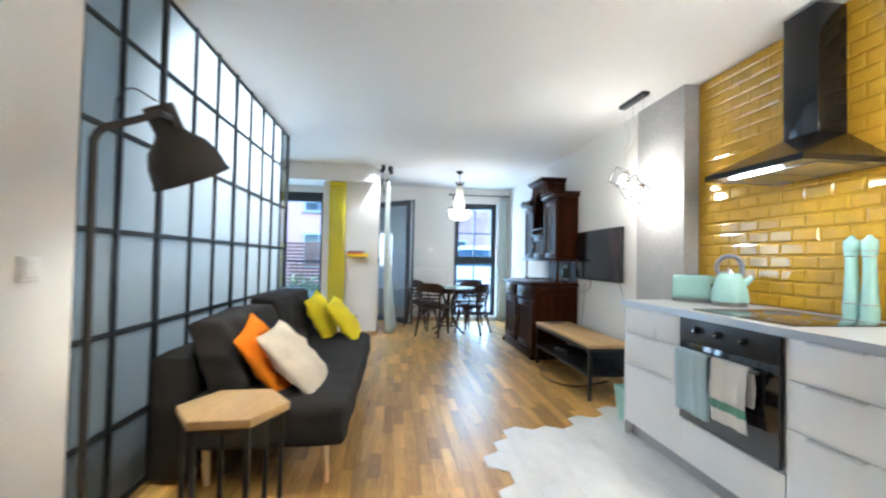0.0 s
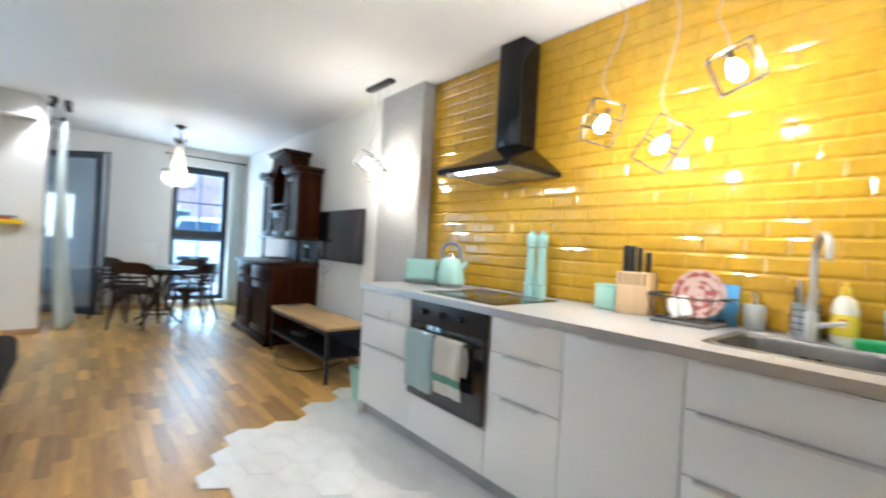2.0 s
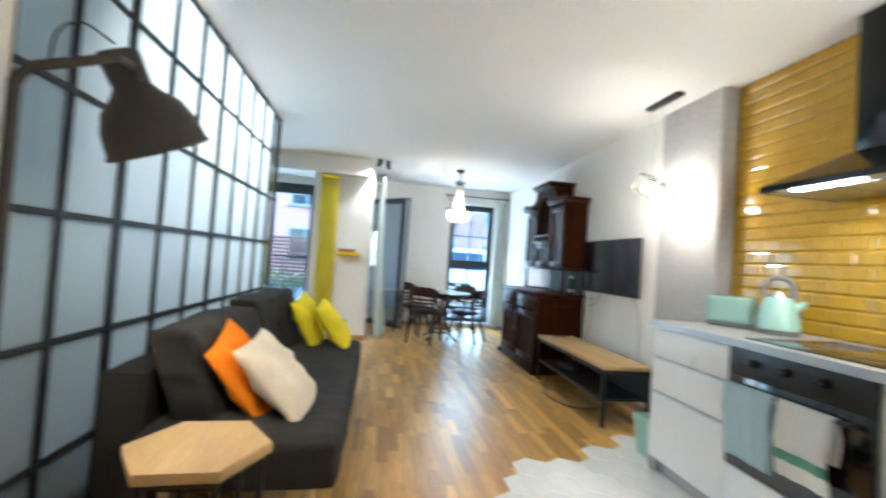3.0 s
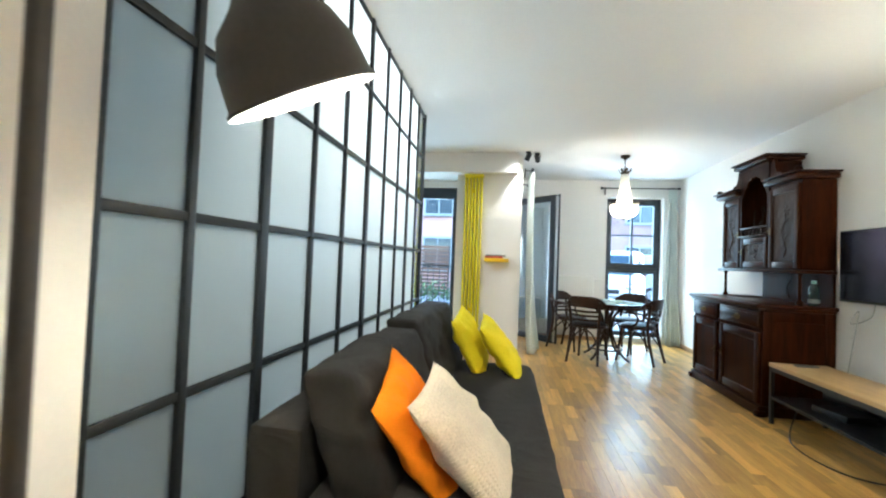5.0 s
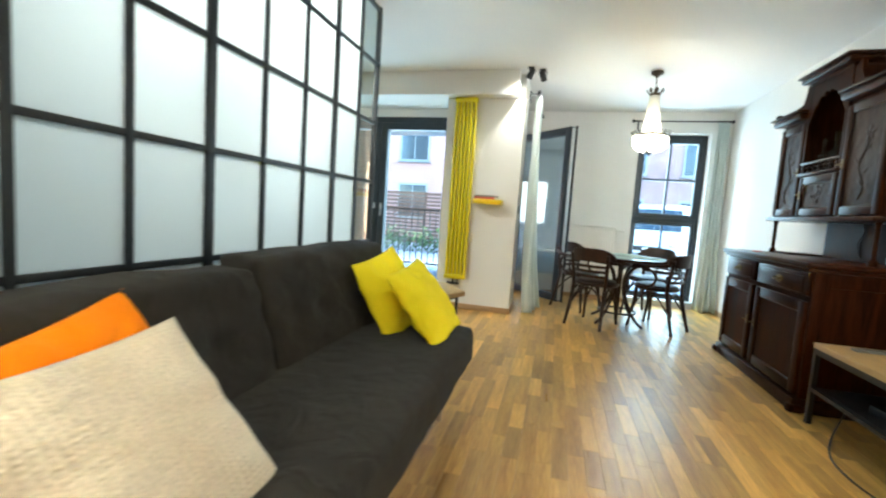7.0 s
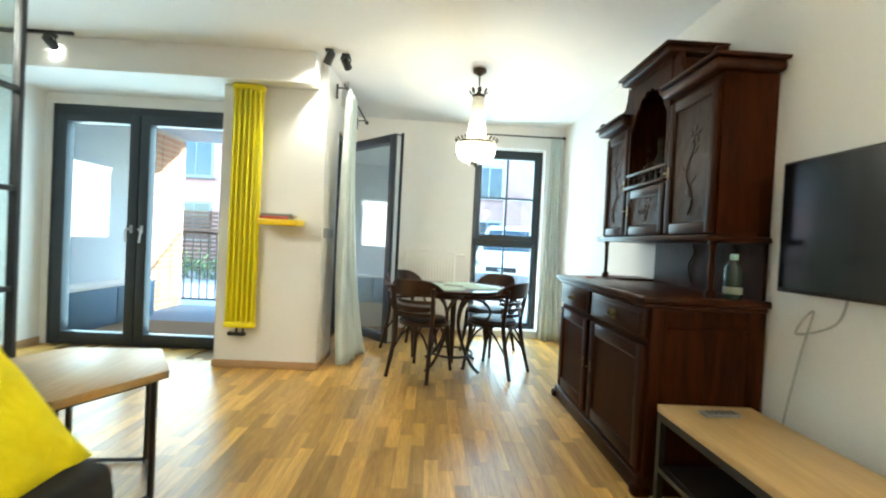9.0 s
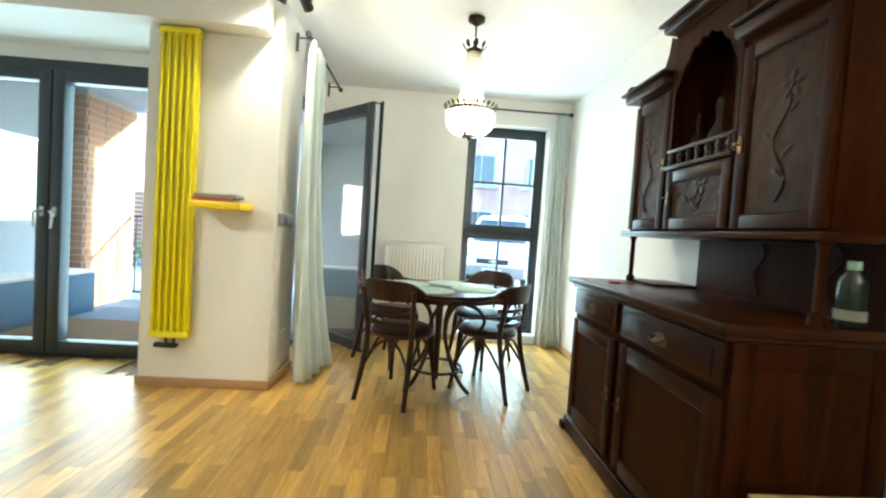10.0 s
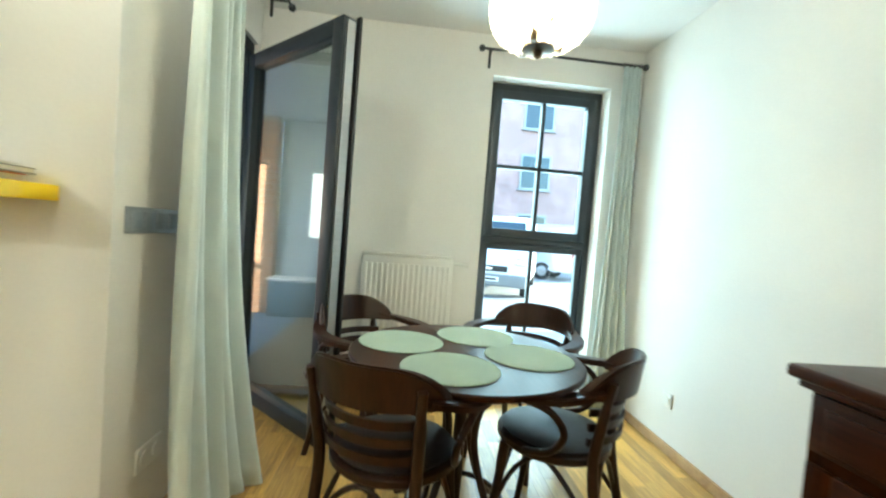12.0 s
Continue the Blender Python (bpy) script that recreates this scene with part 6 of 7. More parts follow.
part("lever", bx(0.114, 0.142, -0.018, 0.018, 0.10, 0.118, bevel=0.004), M_CHROME, ts)
part("lever_slot", bx(0.115, 0.120, -0.004, 0.004, 0.05, 0.14), M_BLACK, ts, smooth=0)
part("dial", swap(lathe(B(), [(0, 0), (0.014, 0), (0.012, 0.010), (0, 0.011)], 16), lambda a, b, c: (0.117 + c, a + 0.045, b + 0.06)), M_CHROME, ts)

kt = thing("kettle", "mint green kettle with a grey handle", "kettle", at_top(2.135, 2.545), -40)
part("kettle_base", lathe(B(), [(0, 0), (0.092, 0), (0.094, 0.012), (0.090, 0.026), (0, 0.026)], 32), M_PLASTICGREY, kt)
part("kettle_body", lathe(B(), [(0, 0.026), (0.098, 0.027), (0.100, 0.04), (0.092, 0.10), (0.072, 0.165), (0.060, 0.19), (0.052, 0.198), (0, 0.20)], 36), M_MINT, kt)
part("lid", lathe(B(), [(0, 0.20), (0.05, 0.199), (0.045, 0.21), (0.018, 0.216), (0.012, 0.228), (0, 0.23)], 24), M_CHROME, kt)
part("kettle_handle", tube(B(), curve_pts([(-0.055, 0, 0.185), (-0.065, 0, 0.245), (-0.03, 0, 0.295), (0.03, 0, 0.295), (0.06, 0, 0.25), (0.062, 0, 0.18)], 6), 0.013, 10), M_PLASTICGREY, kt)
part("spout", tube(B(), [(0.06, 0, 0.13), (0.10, 0, 0.165), (0.112, 0, 0.18)], [0.026, 0.017, 0.013], 12), M_MINT, kt)
part("gauge", bx(-0.094, -0.082, -0.008, 0.008, 0.07, 0.13, bevel=0.003), M_BLACK, kt)

for y in (2.005, 1.925):
    gr = thing("pepper_mill", "tall mint green pepper mill", "pepper mill", at_top(2.315, y), group="pair of tall mills")
    part("mill_body", lathe(B(), [(0, 0), (0.034, 0), (0.035, 0.06), (0.031, 0.10), (0.026, 0.20), (0.024, 0.28), (0.030, 0.325), (0, 0.325)], 22), M_MINT, gr)
    part("mill_head", lathe(B(), [(0, 0.327), (0.030, 0.327), (0.032, 0.35), (0.030, 0.375), (0.014, 0.388), (0.010, 0.398), (0, 0.40)], 22), M_MINT, gr)
    for z in (0.075, 0.30):
        part("band", ring(B(), (0, 0, z), 0.0335 if z < 0.1 else 0.0265, 0.003, 24, 6), M_CHROME, gr)

jar = thing("storage_jar", "small mint green lidded canister", "canister", at_top(2.283, 1.472))
part("jar_body", bx(-0.045, 0.045, -0.055, 0.055, 0, 0.115, bevel=0.012, seg=3), M_MINTMATT, jar)
part("lid", bx(-0.046, 0.046, -0.056, 0.056, 0.1155, 0.128, bevel=0.005), M_MINTMATT, jar)

kb = thing("knife_block", "pale wooden knife block with black-handled knives", "knife block", at_top(2.272, 1.328), 6)
part("block", bx(-0.06, 0.06, -0.075, 0.075, 0, 0.20, bevel=0.004), M_BEECH, kb)
for k, (x, y, h) in enumerate(((-0.03, 0.045, 0.13), (-0.03, 0.015, 0.125), (-0.03, -0.02, 0.12), (0.02, 0.03, 0.13), (0.02, -0.045, 0.10))):
    part("knife_handle", bx(x - 0.009, x + 0.009, y - 0.013, y + 0.013, 0.2005, 0.20 + h, bevel=0.005), M_BLACK, kb, "black knife handle")
for k in range(6):
    y = -0.055 + 0.022 * k
    part("groove", bx(-0.0612, -0.0602, y - 0.003, y + 0.003, 0.14, 0.195), M_DARKWOOD, kb, smooth=0)

rk = thing("dish_rack", "black wire dish rack with washed dishes", "dish rack", at_top(2.239, 1.070))
part("tray", bx(-0.13, 0.13, -0.115, 0.115, 0, 0.016, bevel=0.006), M_PLASTICGREY, rk)
for z, gx, gy in ((0.02, 0.12, 0.10), (0.115, 0.145, 0.125)):
    bm = B()
    q = [(-gx, -gy, z), (gx, -gy, z), (gx, gy, z), (-gx, gy, z)]
    for i in range(4):
        tube(bm, [q[i], q[(i + 1) % 4]], 0.004, 6)
    part("rim_wire", bm, M_BLACK, rk)
for k in range(5):
    f = -1 + 2 * k / 4
    for s in (-1, 1):
        part("wire", tube(B(), [(s * 0.12, f * 0.10, 0.02), (s * 0.145, f * 0.125, 0.115)], 0.003, 6), M_BLACK, rk)
    if k % 2 == 0:
        part("wire", tube(B(), [(f * 0.12, -0.10, 0.02), (f * 0.145, -0.125, 0.115)], 0.003, 6), M_BLACK, rk)
        part("wire", tube(B(), [(f * 0.12, 0.10, 0.02), (f * 0.145, 0.125, 0.115)], 0.003, 6), M_BLACK, rk)
for s in (-1, 1):
    part("handle", bx(-0.06, 0.06, s * 0.142 - 0.020, s * 0.142 + 0.020, 0.112, 0.122, bevel=0.004), M_BLACK, rk, "black rack handle")
for k, (m1, r) in enumerate(((M_REDPLATE, 0.105), (M_REDPLATE, 0.10), (M_CERAMIC, 0.09))):
    ob = solo("plate", lathe(B(), [(0, 0), (r * 0.55, 0), (r * 0.62, 0.006), (r, 0.018), (r, 0.021), (r * 0.6, 0.010), (0, 0.005)], 36), m1, "patterned red dinner plate in the dish rack" if k < 2 else "white plate in the dish rack", "plate", (0, 0, 0))
    ob.matrix_world = Matrix.Translation((2.249 + 0.03 * k, 1.040, ZW + 0.022 + r)) @ pose(0, 0, 0, 0, -78, 0)
mg = thing("mug", "white mug lying in the dish rack", "mug", (2.174, 1.105, ZW + 0.105))
bm = lathe(B(), [(0, 0.0), (0.038, 0.0), (0.041, 0.01), (0.042, 0.085), (0.039, 0.085), (0.038, 0.012), (0, 0.008)], 26)
bm.transform(pose(0, 0, 0, 155, 12, 0))
part("cup", bm, M_CERAMIC, mg)
bm = tube(B(), curve_pts([(0.04, 0, 0.07), (0.072, 0, 0.062), (0.075, 0, 0.03), (0.04, 0, 0.018)], 6), 0.006, 8)
bm.transform(pose(0, 0, 0, 155, 12, 60))
part("mug_handle", bm, M_CERAMIC, mg)
solo("cutting_board", swap(bx(-0.006, 0.006, -0.048, 0.048, 0.0, 0.175, bevel=0.004), lambda x, y, z: (x + 0.1 * z, y, z)), M_BLUEP, "thin blue chopping board behind the plates", "chopping board", (2.335, 0.970, ZW + 0.002))

so = thing("soap_dispenser", "grey stoneware soap dispenser with a chrome pump", "soap dispenser", at_top(2.320, 0.857))
part("pot", lathe(B(), [(0, 0), (0.032, 0), (0.036, 0.02), (0.040, 0.09), (0.036, 0.105), (0, 0.108)], 24), M_STONE, so)
part("pump", tube(B(), [(0, 0, 0.105), (0, 0, 0.15), (0, 0, 0.158)], [0.008, 0.006, 0.012], 12), M_CHROME, so)
part("nozzle", tube(B(), [(0, 0, 0.155), (-0.04, 0, 0.152)], 0.005, 8), M_CHROME, so)

dr2 = thing("cutlery_holder", "steel cutlery drainer holding utensils", "cutlery holder", at_top(2.340, 0.700))
part("holder", lathe(B(), [(0, 0), (0.045, 0), (0.045, 0.13), (0.042, 0.13), (0.042, 0.006), (0, 0.006)], 24), M_SILVER, dr2)
for z in (0.03, 0.055, 0.08, 0.105):
    part("band", ring(B(), (0, 0, z), 0.0455, 0.002, 24, 5), M_BLACK, dr2)
for k in range(5):
    a = 1.3 * k
    part("utensil", tube(B(), [(0.015 * math.cos(a), 0.015 * math.sin(a), 0.01), (0.035 * math.cos(a), 0.035 * math.sin(a), 0.16 + 0.03 * (k % 3))], [0.004, 0.007], 8), M_BLACK if k % 2 else M_STEEL, dr2)

bt = thing("detergent_bottle", "white washing-up bottle with a yellow cap and label", "bottle", at_top(2.315, 0.588))
part("bottle_body", swap(lathe(B(), [(0, 0), (0.036, 0), (0.038, 0.01), (0.036, 0.09), (0.038, 0.12), (0.028, 0.16), (0.014, 0.175), (0, 0.175)], 26), lambda x, y, z: (x * 0.7, y, z)), M_BOTTLE, bt)
part("bottle_label", swap(lathe(B(), [(0.0375, 0.03), (0.0385, 0.032), (0.0375, 0.105), (0.037, 0.107)], 26), lambda x, y, z: (x * 0.71, y, z)), M_LABELY, bt, "yellow label")
part("bottle_cap", lathe(B(), [(0.015, 0.175), (0.016, 0.177), (0.014, 0.20), (0.007, 0.207), (0.006, 0.225), (0, 0.225)], 16), M_LABELY, bt, "yellow cap")
for z in (0.06, 0.075, 0.085):
    part("print_bar", bx(-0.0285, -0.0275, -0.012, 0.012, z, z + 0.005), M_BOOKRED if z > 0.08 else M_PAPER, bt, smooth=0)

gp = thing("utensil_pot", "mint green square pot with a black brush", "pot", at_top(2.310, 0.425))
bm = B()
lo2, hi2 = 0.045, 0.06
loops = [[bm.verts.new((sx * r, sy * r, z)) for sx, sy in ((-1, -1), (1, -1), (1, 1), (-1, 1))] for r, z in ((lo2, 0), (hi2, 0.135), (hi2 - 0.004, 0.135), (lo2 - 0.004, 0.005))]
for p, q in zip(loops, loops[1:]):
    for k in range(4):
        bm.faces.new((p[k], p[(k + 1) % 4], q[(k + 1) % 4], q[k]))
bm.faces.new(loops[0][::-1])
bm.faces.new(loops[-1])
part("pot_body", bm, M_MINTMATT, gp, smooth=0)
part("brush_handle", tube(B(), [(0, 0.0, 0.01), (0.01, -0.02, 0.15), (0.0, -0.035, 0.20)], 0.006, 8), M_BLACK, gp)
part("brush_head", soft_box(B(), -0.03, 0.03, -0.065, 0.005, 0.195, 0.235, 0.012, 0, 4), M_BLACK, gp, "black dish brush head")
solo("sponge", soft_box(B(), -0.035, 0.035, -0.055, 0.055, 0, 0.035, 0.008, 0.002, 6), M_GREENSP, "bright green washing-up sponge by the sink", "sponge", at_top(2.250, 0.498), 5)

# device on the end wall, and the mint bin by the cabinet
dv = thing("wall_heater_control", "beige wall box with two chrome knobs", "control box", (2.25, 0.312, 1.70))
part("box_body", bx(-0.09, 0.09, 0.0, 0.045, -0.16, 0.16, bevel=0.012, seg=3), M_BEIGE, dv)
for x, z, r in ((0.03, 0.06, 0.028), (0.02, -0.10, 0.018)):
    kn = lathe(B(), [(0, 0), (r, 0), (r, 0.012), (r * 0.7, 0.028), (0, 0.03)], 20)
    part("knob", swap(kn, lambda a, b, c: (a + x, 0.045 + c, b + z)), M_CHROME, dv, "chrome knob")
bn = thing("waste_bin", "small mint green paper bin beside the cabinet", "waste bin", (1.865, 3.105, 0))
bm = B()
loops = [[bm.verts.new((sx * r, sy * r * 0.8, z)) for sx, sy in ((-1, -1), (1, -1), (1, 1), (-1, 1))] for r, z in ((0.08, 0), (0.11, 0.25), (0.105, 0.25), (0.075, 0.006))]
for p, q in zip(loops, loops[1:]):
    for k in range(4):
        bm.faces.new((p[k], p[(k + 1) % 4], q[(k + 1) % 4], q[k]))
bm.faces.new(loops[0][::-1])
bm.faces.new(loops[-1])
part("bin_body", bm, M_MINTMATT, bn, smooth=0)

# ---- spotlights on the beam ----
def spot(label, x, y, z, aim, power):
    th = thing("spotlight", label, "spotlight", (x, y, z))
    d = (Vector(aim) - Vector((x, y, z - 0.06))).normalized()
    rot = Matrix.Translation((0, 0, -0.06)) @ d.to_track_quat("-Z", "Y").to_matrix().to_4x4()
    part("mount", bx(-0.03, 0.03, -0.03, 0.03, -0.018, 0, bevel=0.003), M_BLACK, th)
    part("neck", tube(B(), curve_pts([(0, 0, -0.01), (0.03, 0.0, -0.02), (0.035, 0, -0.05), (0.0, 0, -0.06)], 6), 0.005, 8), M_BLACK, th)
    bm = lathe(B(), [(0, 0.05), (0.026, 0.05), (0.03, 0.04), (0.032, -0.05), (0.029, -0.05), (0.027, -0.03), (0, -0.03)], 22)
    bm.transform(rot)
    part("head", bm, M_BLACK, th)
    bm = lathe(B(), [(0, -0.034), (0.025, -0.034), (0.025, -0.031), (0, -0.031)], 18)
    bm.transform(rot)
    part("lens", bm, M_SPOT, th, "bright lamp face")
    o = Vector((x, y, z)) + rot @ Vector((0, 0, -0.06))
    lamp("spot_light", "SPOT", look(o, Vector(o) + d), power, (1.0, 0.93, 0.82), cone=100, radius=0.025)


spot("black spotlight above the pier, lit", -0.08, 6.40, H - 0.002, (-0.62, 6.66, 1.25), 4.0)
spot("black spotlight above the pier, lit", 0.03, 6.47, H - 0.002, (0.45, 8.0, 1.5), 1.6)
track = thing("light_track", "black ceiling light track before the beam", "light track", (-2.08, 6.38, H))
part("track_bar", bx(-0.55, 0.12, -0.012, 0.012, -0.022, -0.001, bevel=0.002), M_BLACK, track)
spot("black spotlight on the ceiling track, lit", -2.12, 6.38, H - 0.023, (-2.2, 7.0, 2.2), 3.5)
bar = thing("light_track", "black ceiling light track in the sleeping room", "light track", (-2.0, 3.6, H))
part("track_bar", bx(-0.012, 0.012, -0.95, 0.95, -0.022, -0.001, bevel=0.002), M_BLACK, bar)
for y in (2.9, 3.7, 4.5):
    spot("black spotlight in the sleeping room, lit", -2.0, y, H - 0.023, (-1.15, y + 0.2, 1.9), 11.0)


# ---- balcony ----
ZS = -0.35                     # street level
solo("balcony_floor", bx(-3.1, -0.42, 7.25, 9.62, -0.25, -0.02), M_BALFLOOR, "pale grey balcony floor, tinted dark blue for cool daylight", "floor", kind="structure", smooth=0)
solo("balcony_ceiling", bx(-3.3, -0.42, 7.25, 9.7, 2.42, 2.55), M_BALWALL, "grey plastered balcony ceiling", "ceiling", kind="structure", smooth=0)
solo("balcony_wall", bx(-3.3, -3.1, 7.25, 8.72, -0.25, 2.42), M_BALWALL, "grey plastered balcony wall catching the sun", "wall", kind="structure", smooth=0)
solo("balcony_wall", bx(-3.1, -2.9, 7.25, 7.33, -0.02, 2.42), M_BALWALL, "grey plastered balcony wall", "wall", kind="structure", smooth=0)
# added side wall, out of view: its opening bounds the sun on the balcony wall
bm = bx(-0.42, -0.30, 8.452, 8.60, -0.25, 2.418)
box(bm, -0.42, -0.30, 9.18, 9.62, -0.25, 2.418)
box(bm, -0.42, -0.30, 8.60, 9.18, -0.25, 1.61)
solo("balcony_wall", bm, M_BALWALL, "unseen grey side wall added to cut out the sun patch", "wall", kind="structure", smooth=0)
bb = thing("storage_bench", "petrol blue storage bench with a pale top on the balcony", "storage bench", (-2.93, 8.03, -0.02))
part("bench_body", bx(-0.165, 0.165, -0.66, 0.67, 0, 0.43, bevel=0.004), M_BLUEBOX, bb)
part("bench_top", bx(-0.169, 0.175, -0.68, 0.699, 0.431, 0.46, bevel=0.004), M_PAPER, bb, "pale board top")
for y0, y1 in ((-0.64, -0.01), (0.01, 0.65)):
    part("bench_door", bx(0.166, 0.178, y0, y1, 0.03, 0.415, bevel=0.003), M_BLUEBOX, bb)
railing = thing("balcony_railing", "dark metal balcony railing with upright bars", "railing", (0, 9.5, 0), kind="structure")
part("top_rail", bx(-2.88, 1.0, -0.02, 0.02, 1.04, 1.07), M_STEELFRAME, railing, smooth=0)
part("bottom_rail", bx(-2.88, 1.0, -0.015, 0.015, 0.06, 0.085), M_STEELFRAME, railing, smooth=0)
for k in range(34):
    x = -2.86 + 0.115 * k
    part("bar", bx(x - 0.007, x + 0.007, -0.007, 0.007, 0.085, 1.04), M_STEELFRAME, railing, smooth=0)
brick_wall = thing("brick_pier", "reddish clinker brick pier at the balcony edge", "brick pier", (-3.02, 9.14, 0), kind="structure")
part("mortar_core", bx(-0.085, 0.085, -0.405, 0.405, -0.3, 2.42), M_MORTAR, brick_wall, smooth=0)

# ---- street ----
solo("ground", bx(-150, 150, 9.7, 260, ZS - 0.2, ZS), M_ASPHALT, "light grey paved yard and street", "ground", kind="structure", smooth=0)
solo("pavement", bx(-12, 12, 9.62, 11.6, ZS, ZS + 0.10), M_BALFLOOR, "pale pavement before the house, in the blue-tinted floor colour", "pavement", kind="structure", smooth=0)
ow = thing("house_front", "outer wall of the house beside the dining window", "wall", (0, 0, 0), kind="structure")
part("outer_wall", bx(2.6, 12, 8.15, 8.45, ZS, 5.5), M_BALWALL, ow, smooth=0)
part("upper_wall", bx(-12, 2.6, 8.25, 8.45, 2.66, 9), M_BALWALL, ow, smooth=0)


def building(label, x0, x1, y0, depth, height, storeys, cols, material, sill):
    th = thing("apartment_building", label, "building", ((x0 + x1) / 2, y0, ZS))
    w = (x1 - x0) / 2
    part("wall", bx(-w, w, 0, depth, 0, height), material, th, smooth=0)
    part("roof", bx(-w - 0.2, w + 0.2, -0.25, depth + 0.2, height, height + 0.3), M_PLASTICGREY, th, smooth=0)
    sh_h = height / storeys
    for s in range(storeys):
        for c in range(cols):
            x = -w + (c + 0.5) * 2 * w / cols
            z = s * sh_h + sill
            wd = part("window", bx(x - 0.75, x + 0.75, -0.05, 0.02, z, z + 1.7), M_STONE, th, "grey window surround", smooth=0)
            for a, b in ((-0.66, -0.03), (0.03, 0.66)):
                part("pane", bx(x + a, x + b, -0.065, -0.048, z + 0.1, z + 1.6), M_CARGLASS, wd, smooth=0)
            part("sill", bx(x - 0.85, x + 0.85, -0.14, 0.01, z - 0.06, z - 0.005), M_PLASTICGREY, wd, smooth=0)


building("brick apartment building across the street", -1.0, 24, 25.5, 10, 11.5, 4, 8, M_FACADE, 1.0)
building("pink rendered apartment building across the yard", -26, -2.2, 22.0, 10, 11.0, 4, 8, M_FACADEP, 1.0)
fence = thing("slat_fence", "dark wooden slat fence across the yard", "fence", (-8, 17.5, ZS))
for k in range(14):
    part("slat", bx(-9, 5.5, -0.015, 0.015, 0.15 + 0.14 * k, 0.25 + 0.14 * k), M_SLATS, fence, smooth=0)
for k in range(8):
    part("fence_post", bx(-9 + 2.07 * k - 0.04, -9 + 2.07 * k + 0.04, 0.02, 0.10, 0, 2.1), M_STEELFRAME, fence, smooth=0)
rnd = random.Random(5)
bm = B()
for k in range(2600):
    p = Vector((rnd.uniform(-14, -2), 15.9 + rnd.gauss(0, 0.22), ZS + abs(rnd.gauss(0.35, 0.2))))
    n = Vector((rnd.uniform(-1, 1), rnd.uniform(-1, 1), rnd.uniform(-0.2, 1))).normalized()
    t = n.orthogonal().normalized() * 0.05
    u = n.cross(t)
    q = [bm.verts.new(p + a) for a in (t * 1.6, u * 0.7, -t * 1.6, -u * 0.7)]
    bm.faces.new(q)
solo("hedge", bm, M_LEAF, "low green hedge along the fence", "hedge", kind="stuff", smooth=0)


def van(label, paint, loc, turn, long=2.4):
    """A delivery van that faces -y, origin on the ground under its middle."""
    th = thing("van", label, "van", loc, turn)
    prof = [(-2.4, 0.35), (-2.42, 0.75), (-2.25, 1.02), (-1.55, 1.22), (-0.85, 1.92), (-0.5, 2.05), (long, 2.08), (long + 0.05, 1.9), (long + 0.05, 0.35)]
    bm = B()
    cols = []
    for s, nar in ((-0.95, 0.0), (-0.88, 0.05), (0.88, 0.05), (0.95, 0.0)):
        cols.append([bm.verts.new((s * (1 - (0.10 if z > 1.3 else 0)), y, z + (nar if z > 1.3 else 0))) for y, z in prof])
    for p, q in zip(cols, cols[1:]):
        for k in range(len(prof)):
            bm.faces.new((p[k], q[k], q[(k + 1) % len(prof)], p[(k + 1) % len(prof)]))
    bm.faces.new(cols[0])
    bm.faces.new(cols[-1][::-1])
    bmesh.ops.recalc_face_normals(bm, faces=bm.faces)
    bmesh.ops.bevel(bm, geom=[e for e in bm.edges if e.calc_face_angle(0) > 0.45], offset=0.035, segments=2, affect="EDGES")
    part("body", bm, paint, th)
    bm = B()
    q = [bm.verts.new(p) for p in ((-0.78, -1.50, 1.27), (0.78, -1.50, 1.27), (0.70, -0.90, 1.90), (-0.70, -0.90, 1.90))]
    bm.faces.new(q)
    q2 = [bm.verts.new(v.co + Vector((0, -0.03, 0.03))) for v in q]
    bm.faces.new(q2[::-1])
    for k in range(4):
        bm.faces.new((q[k], q[(k + 1) % 4], q2[(k + 1) % 4], q2[k]))
    bmesh.ops.recalc_face_normals(bm, faces=bm.faces)
    part("windscreen", bm, M_CARGLASS, th, smooth=0)
    for s in (-1, 1):
        part("side_window", bx(s * 0.90 - 0.03, s * 0.90 + 0.03, -1.05, -0.15, 1.30, 1.75), M_CARGLASS, th, smooth=0)
        part("headlight", soft_box(B(), s * 0.74 - 0.15, s * 0.74 + 0.15, -2.40, -2.18, 0.80, 1.0, 0.05, 0, 5), M_CHROME, th, "clear headlight")
        part("mirror", soft_box(B(), s * 1.08 - 0.09, s * 1.08 + 0.09, -1.25, -1.12, 1.25, 1.5, 0.04, 0, 4), M_BLACK, th)
        part("tail_light", bx(s * 0.86 - 0.07, s * 0.86 + 0.07, long + 0.03, long + 0.08, 0.9, 1.4), M_REDLIGHT, th, smooth=0)
        for y in (-1.55, 1.35):
            wh = swap(lathe(B(), [(0.19, -0.11), (0.33, -0.10), (0.34, 0), (0.33, 0.10), (0.19, 0.11)], 24), lambda a, b, c: (c, a, b))
            w = part("wheel", swap(wh, lambda a, b, c: (a + s * 0.84, b + y, c + 0.34)), M_RUBBER, th)
            rim = swap(lathe(B(), [(0, -0.09), (0.19, -0.10), (0.20, 0.0), (0.19, 0.10), (0, 0.09)], 20), lambda a, b, c: (c, a, b))
            part("rim", swap(rim, lambda a, b, c: (a + s * 0.84, b + y, c + 0.34)), M_STEEL, w)
    part("bumper", bx(-0.92, 0.92, -2.47, -2.2, 0.30, 0.60, bevel=0.05, seg=3), M_PLASTICGREY, th)
    part("grille", bx(-0.45, 0.45, -2.46, -2.40, 0.66, 0.80, bevel=0.01), M_BLACK, th)
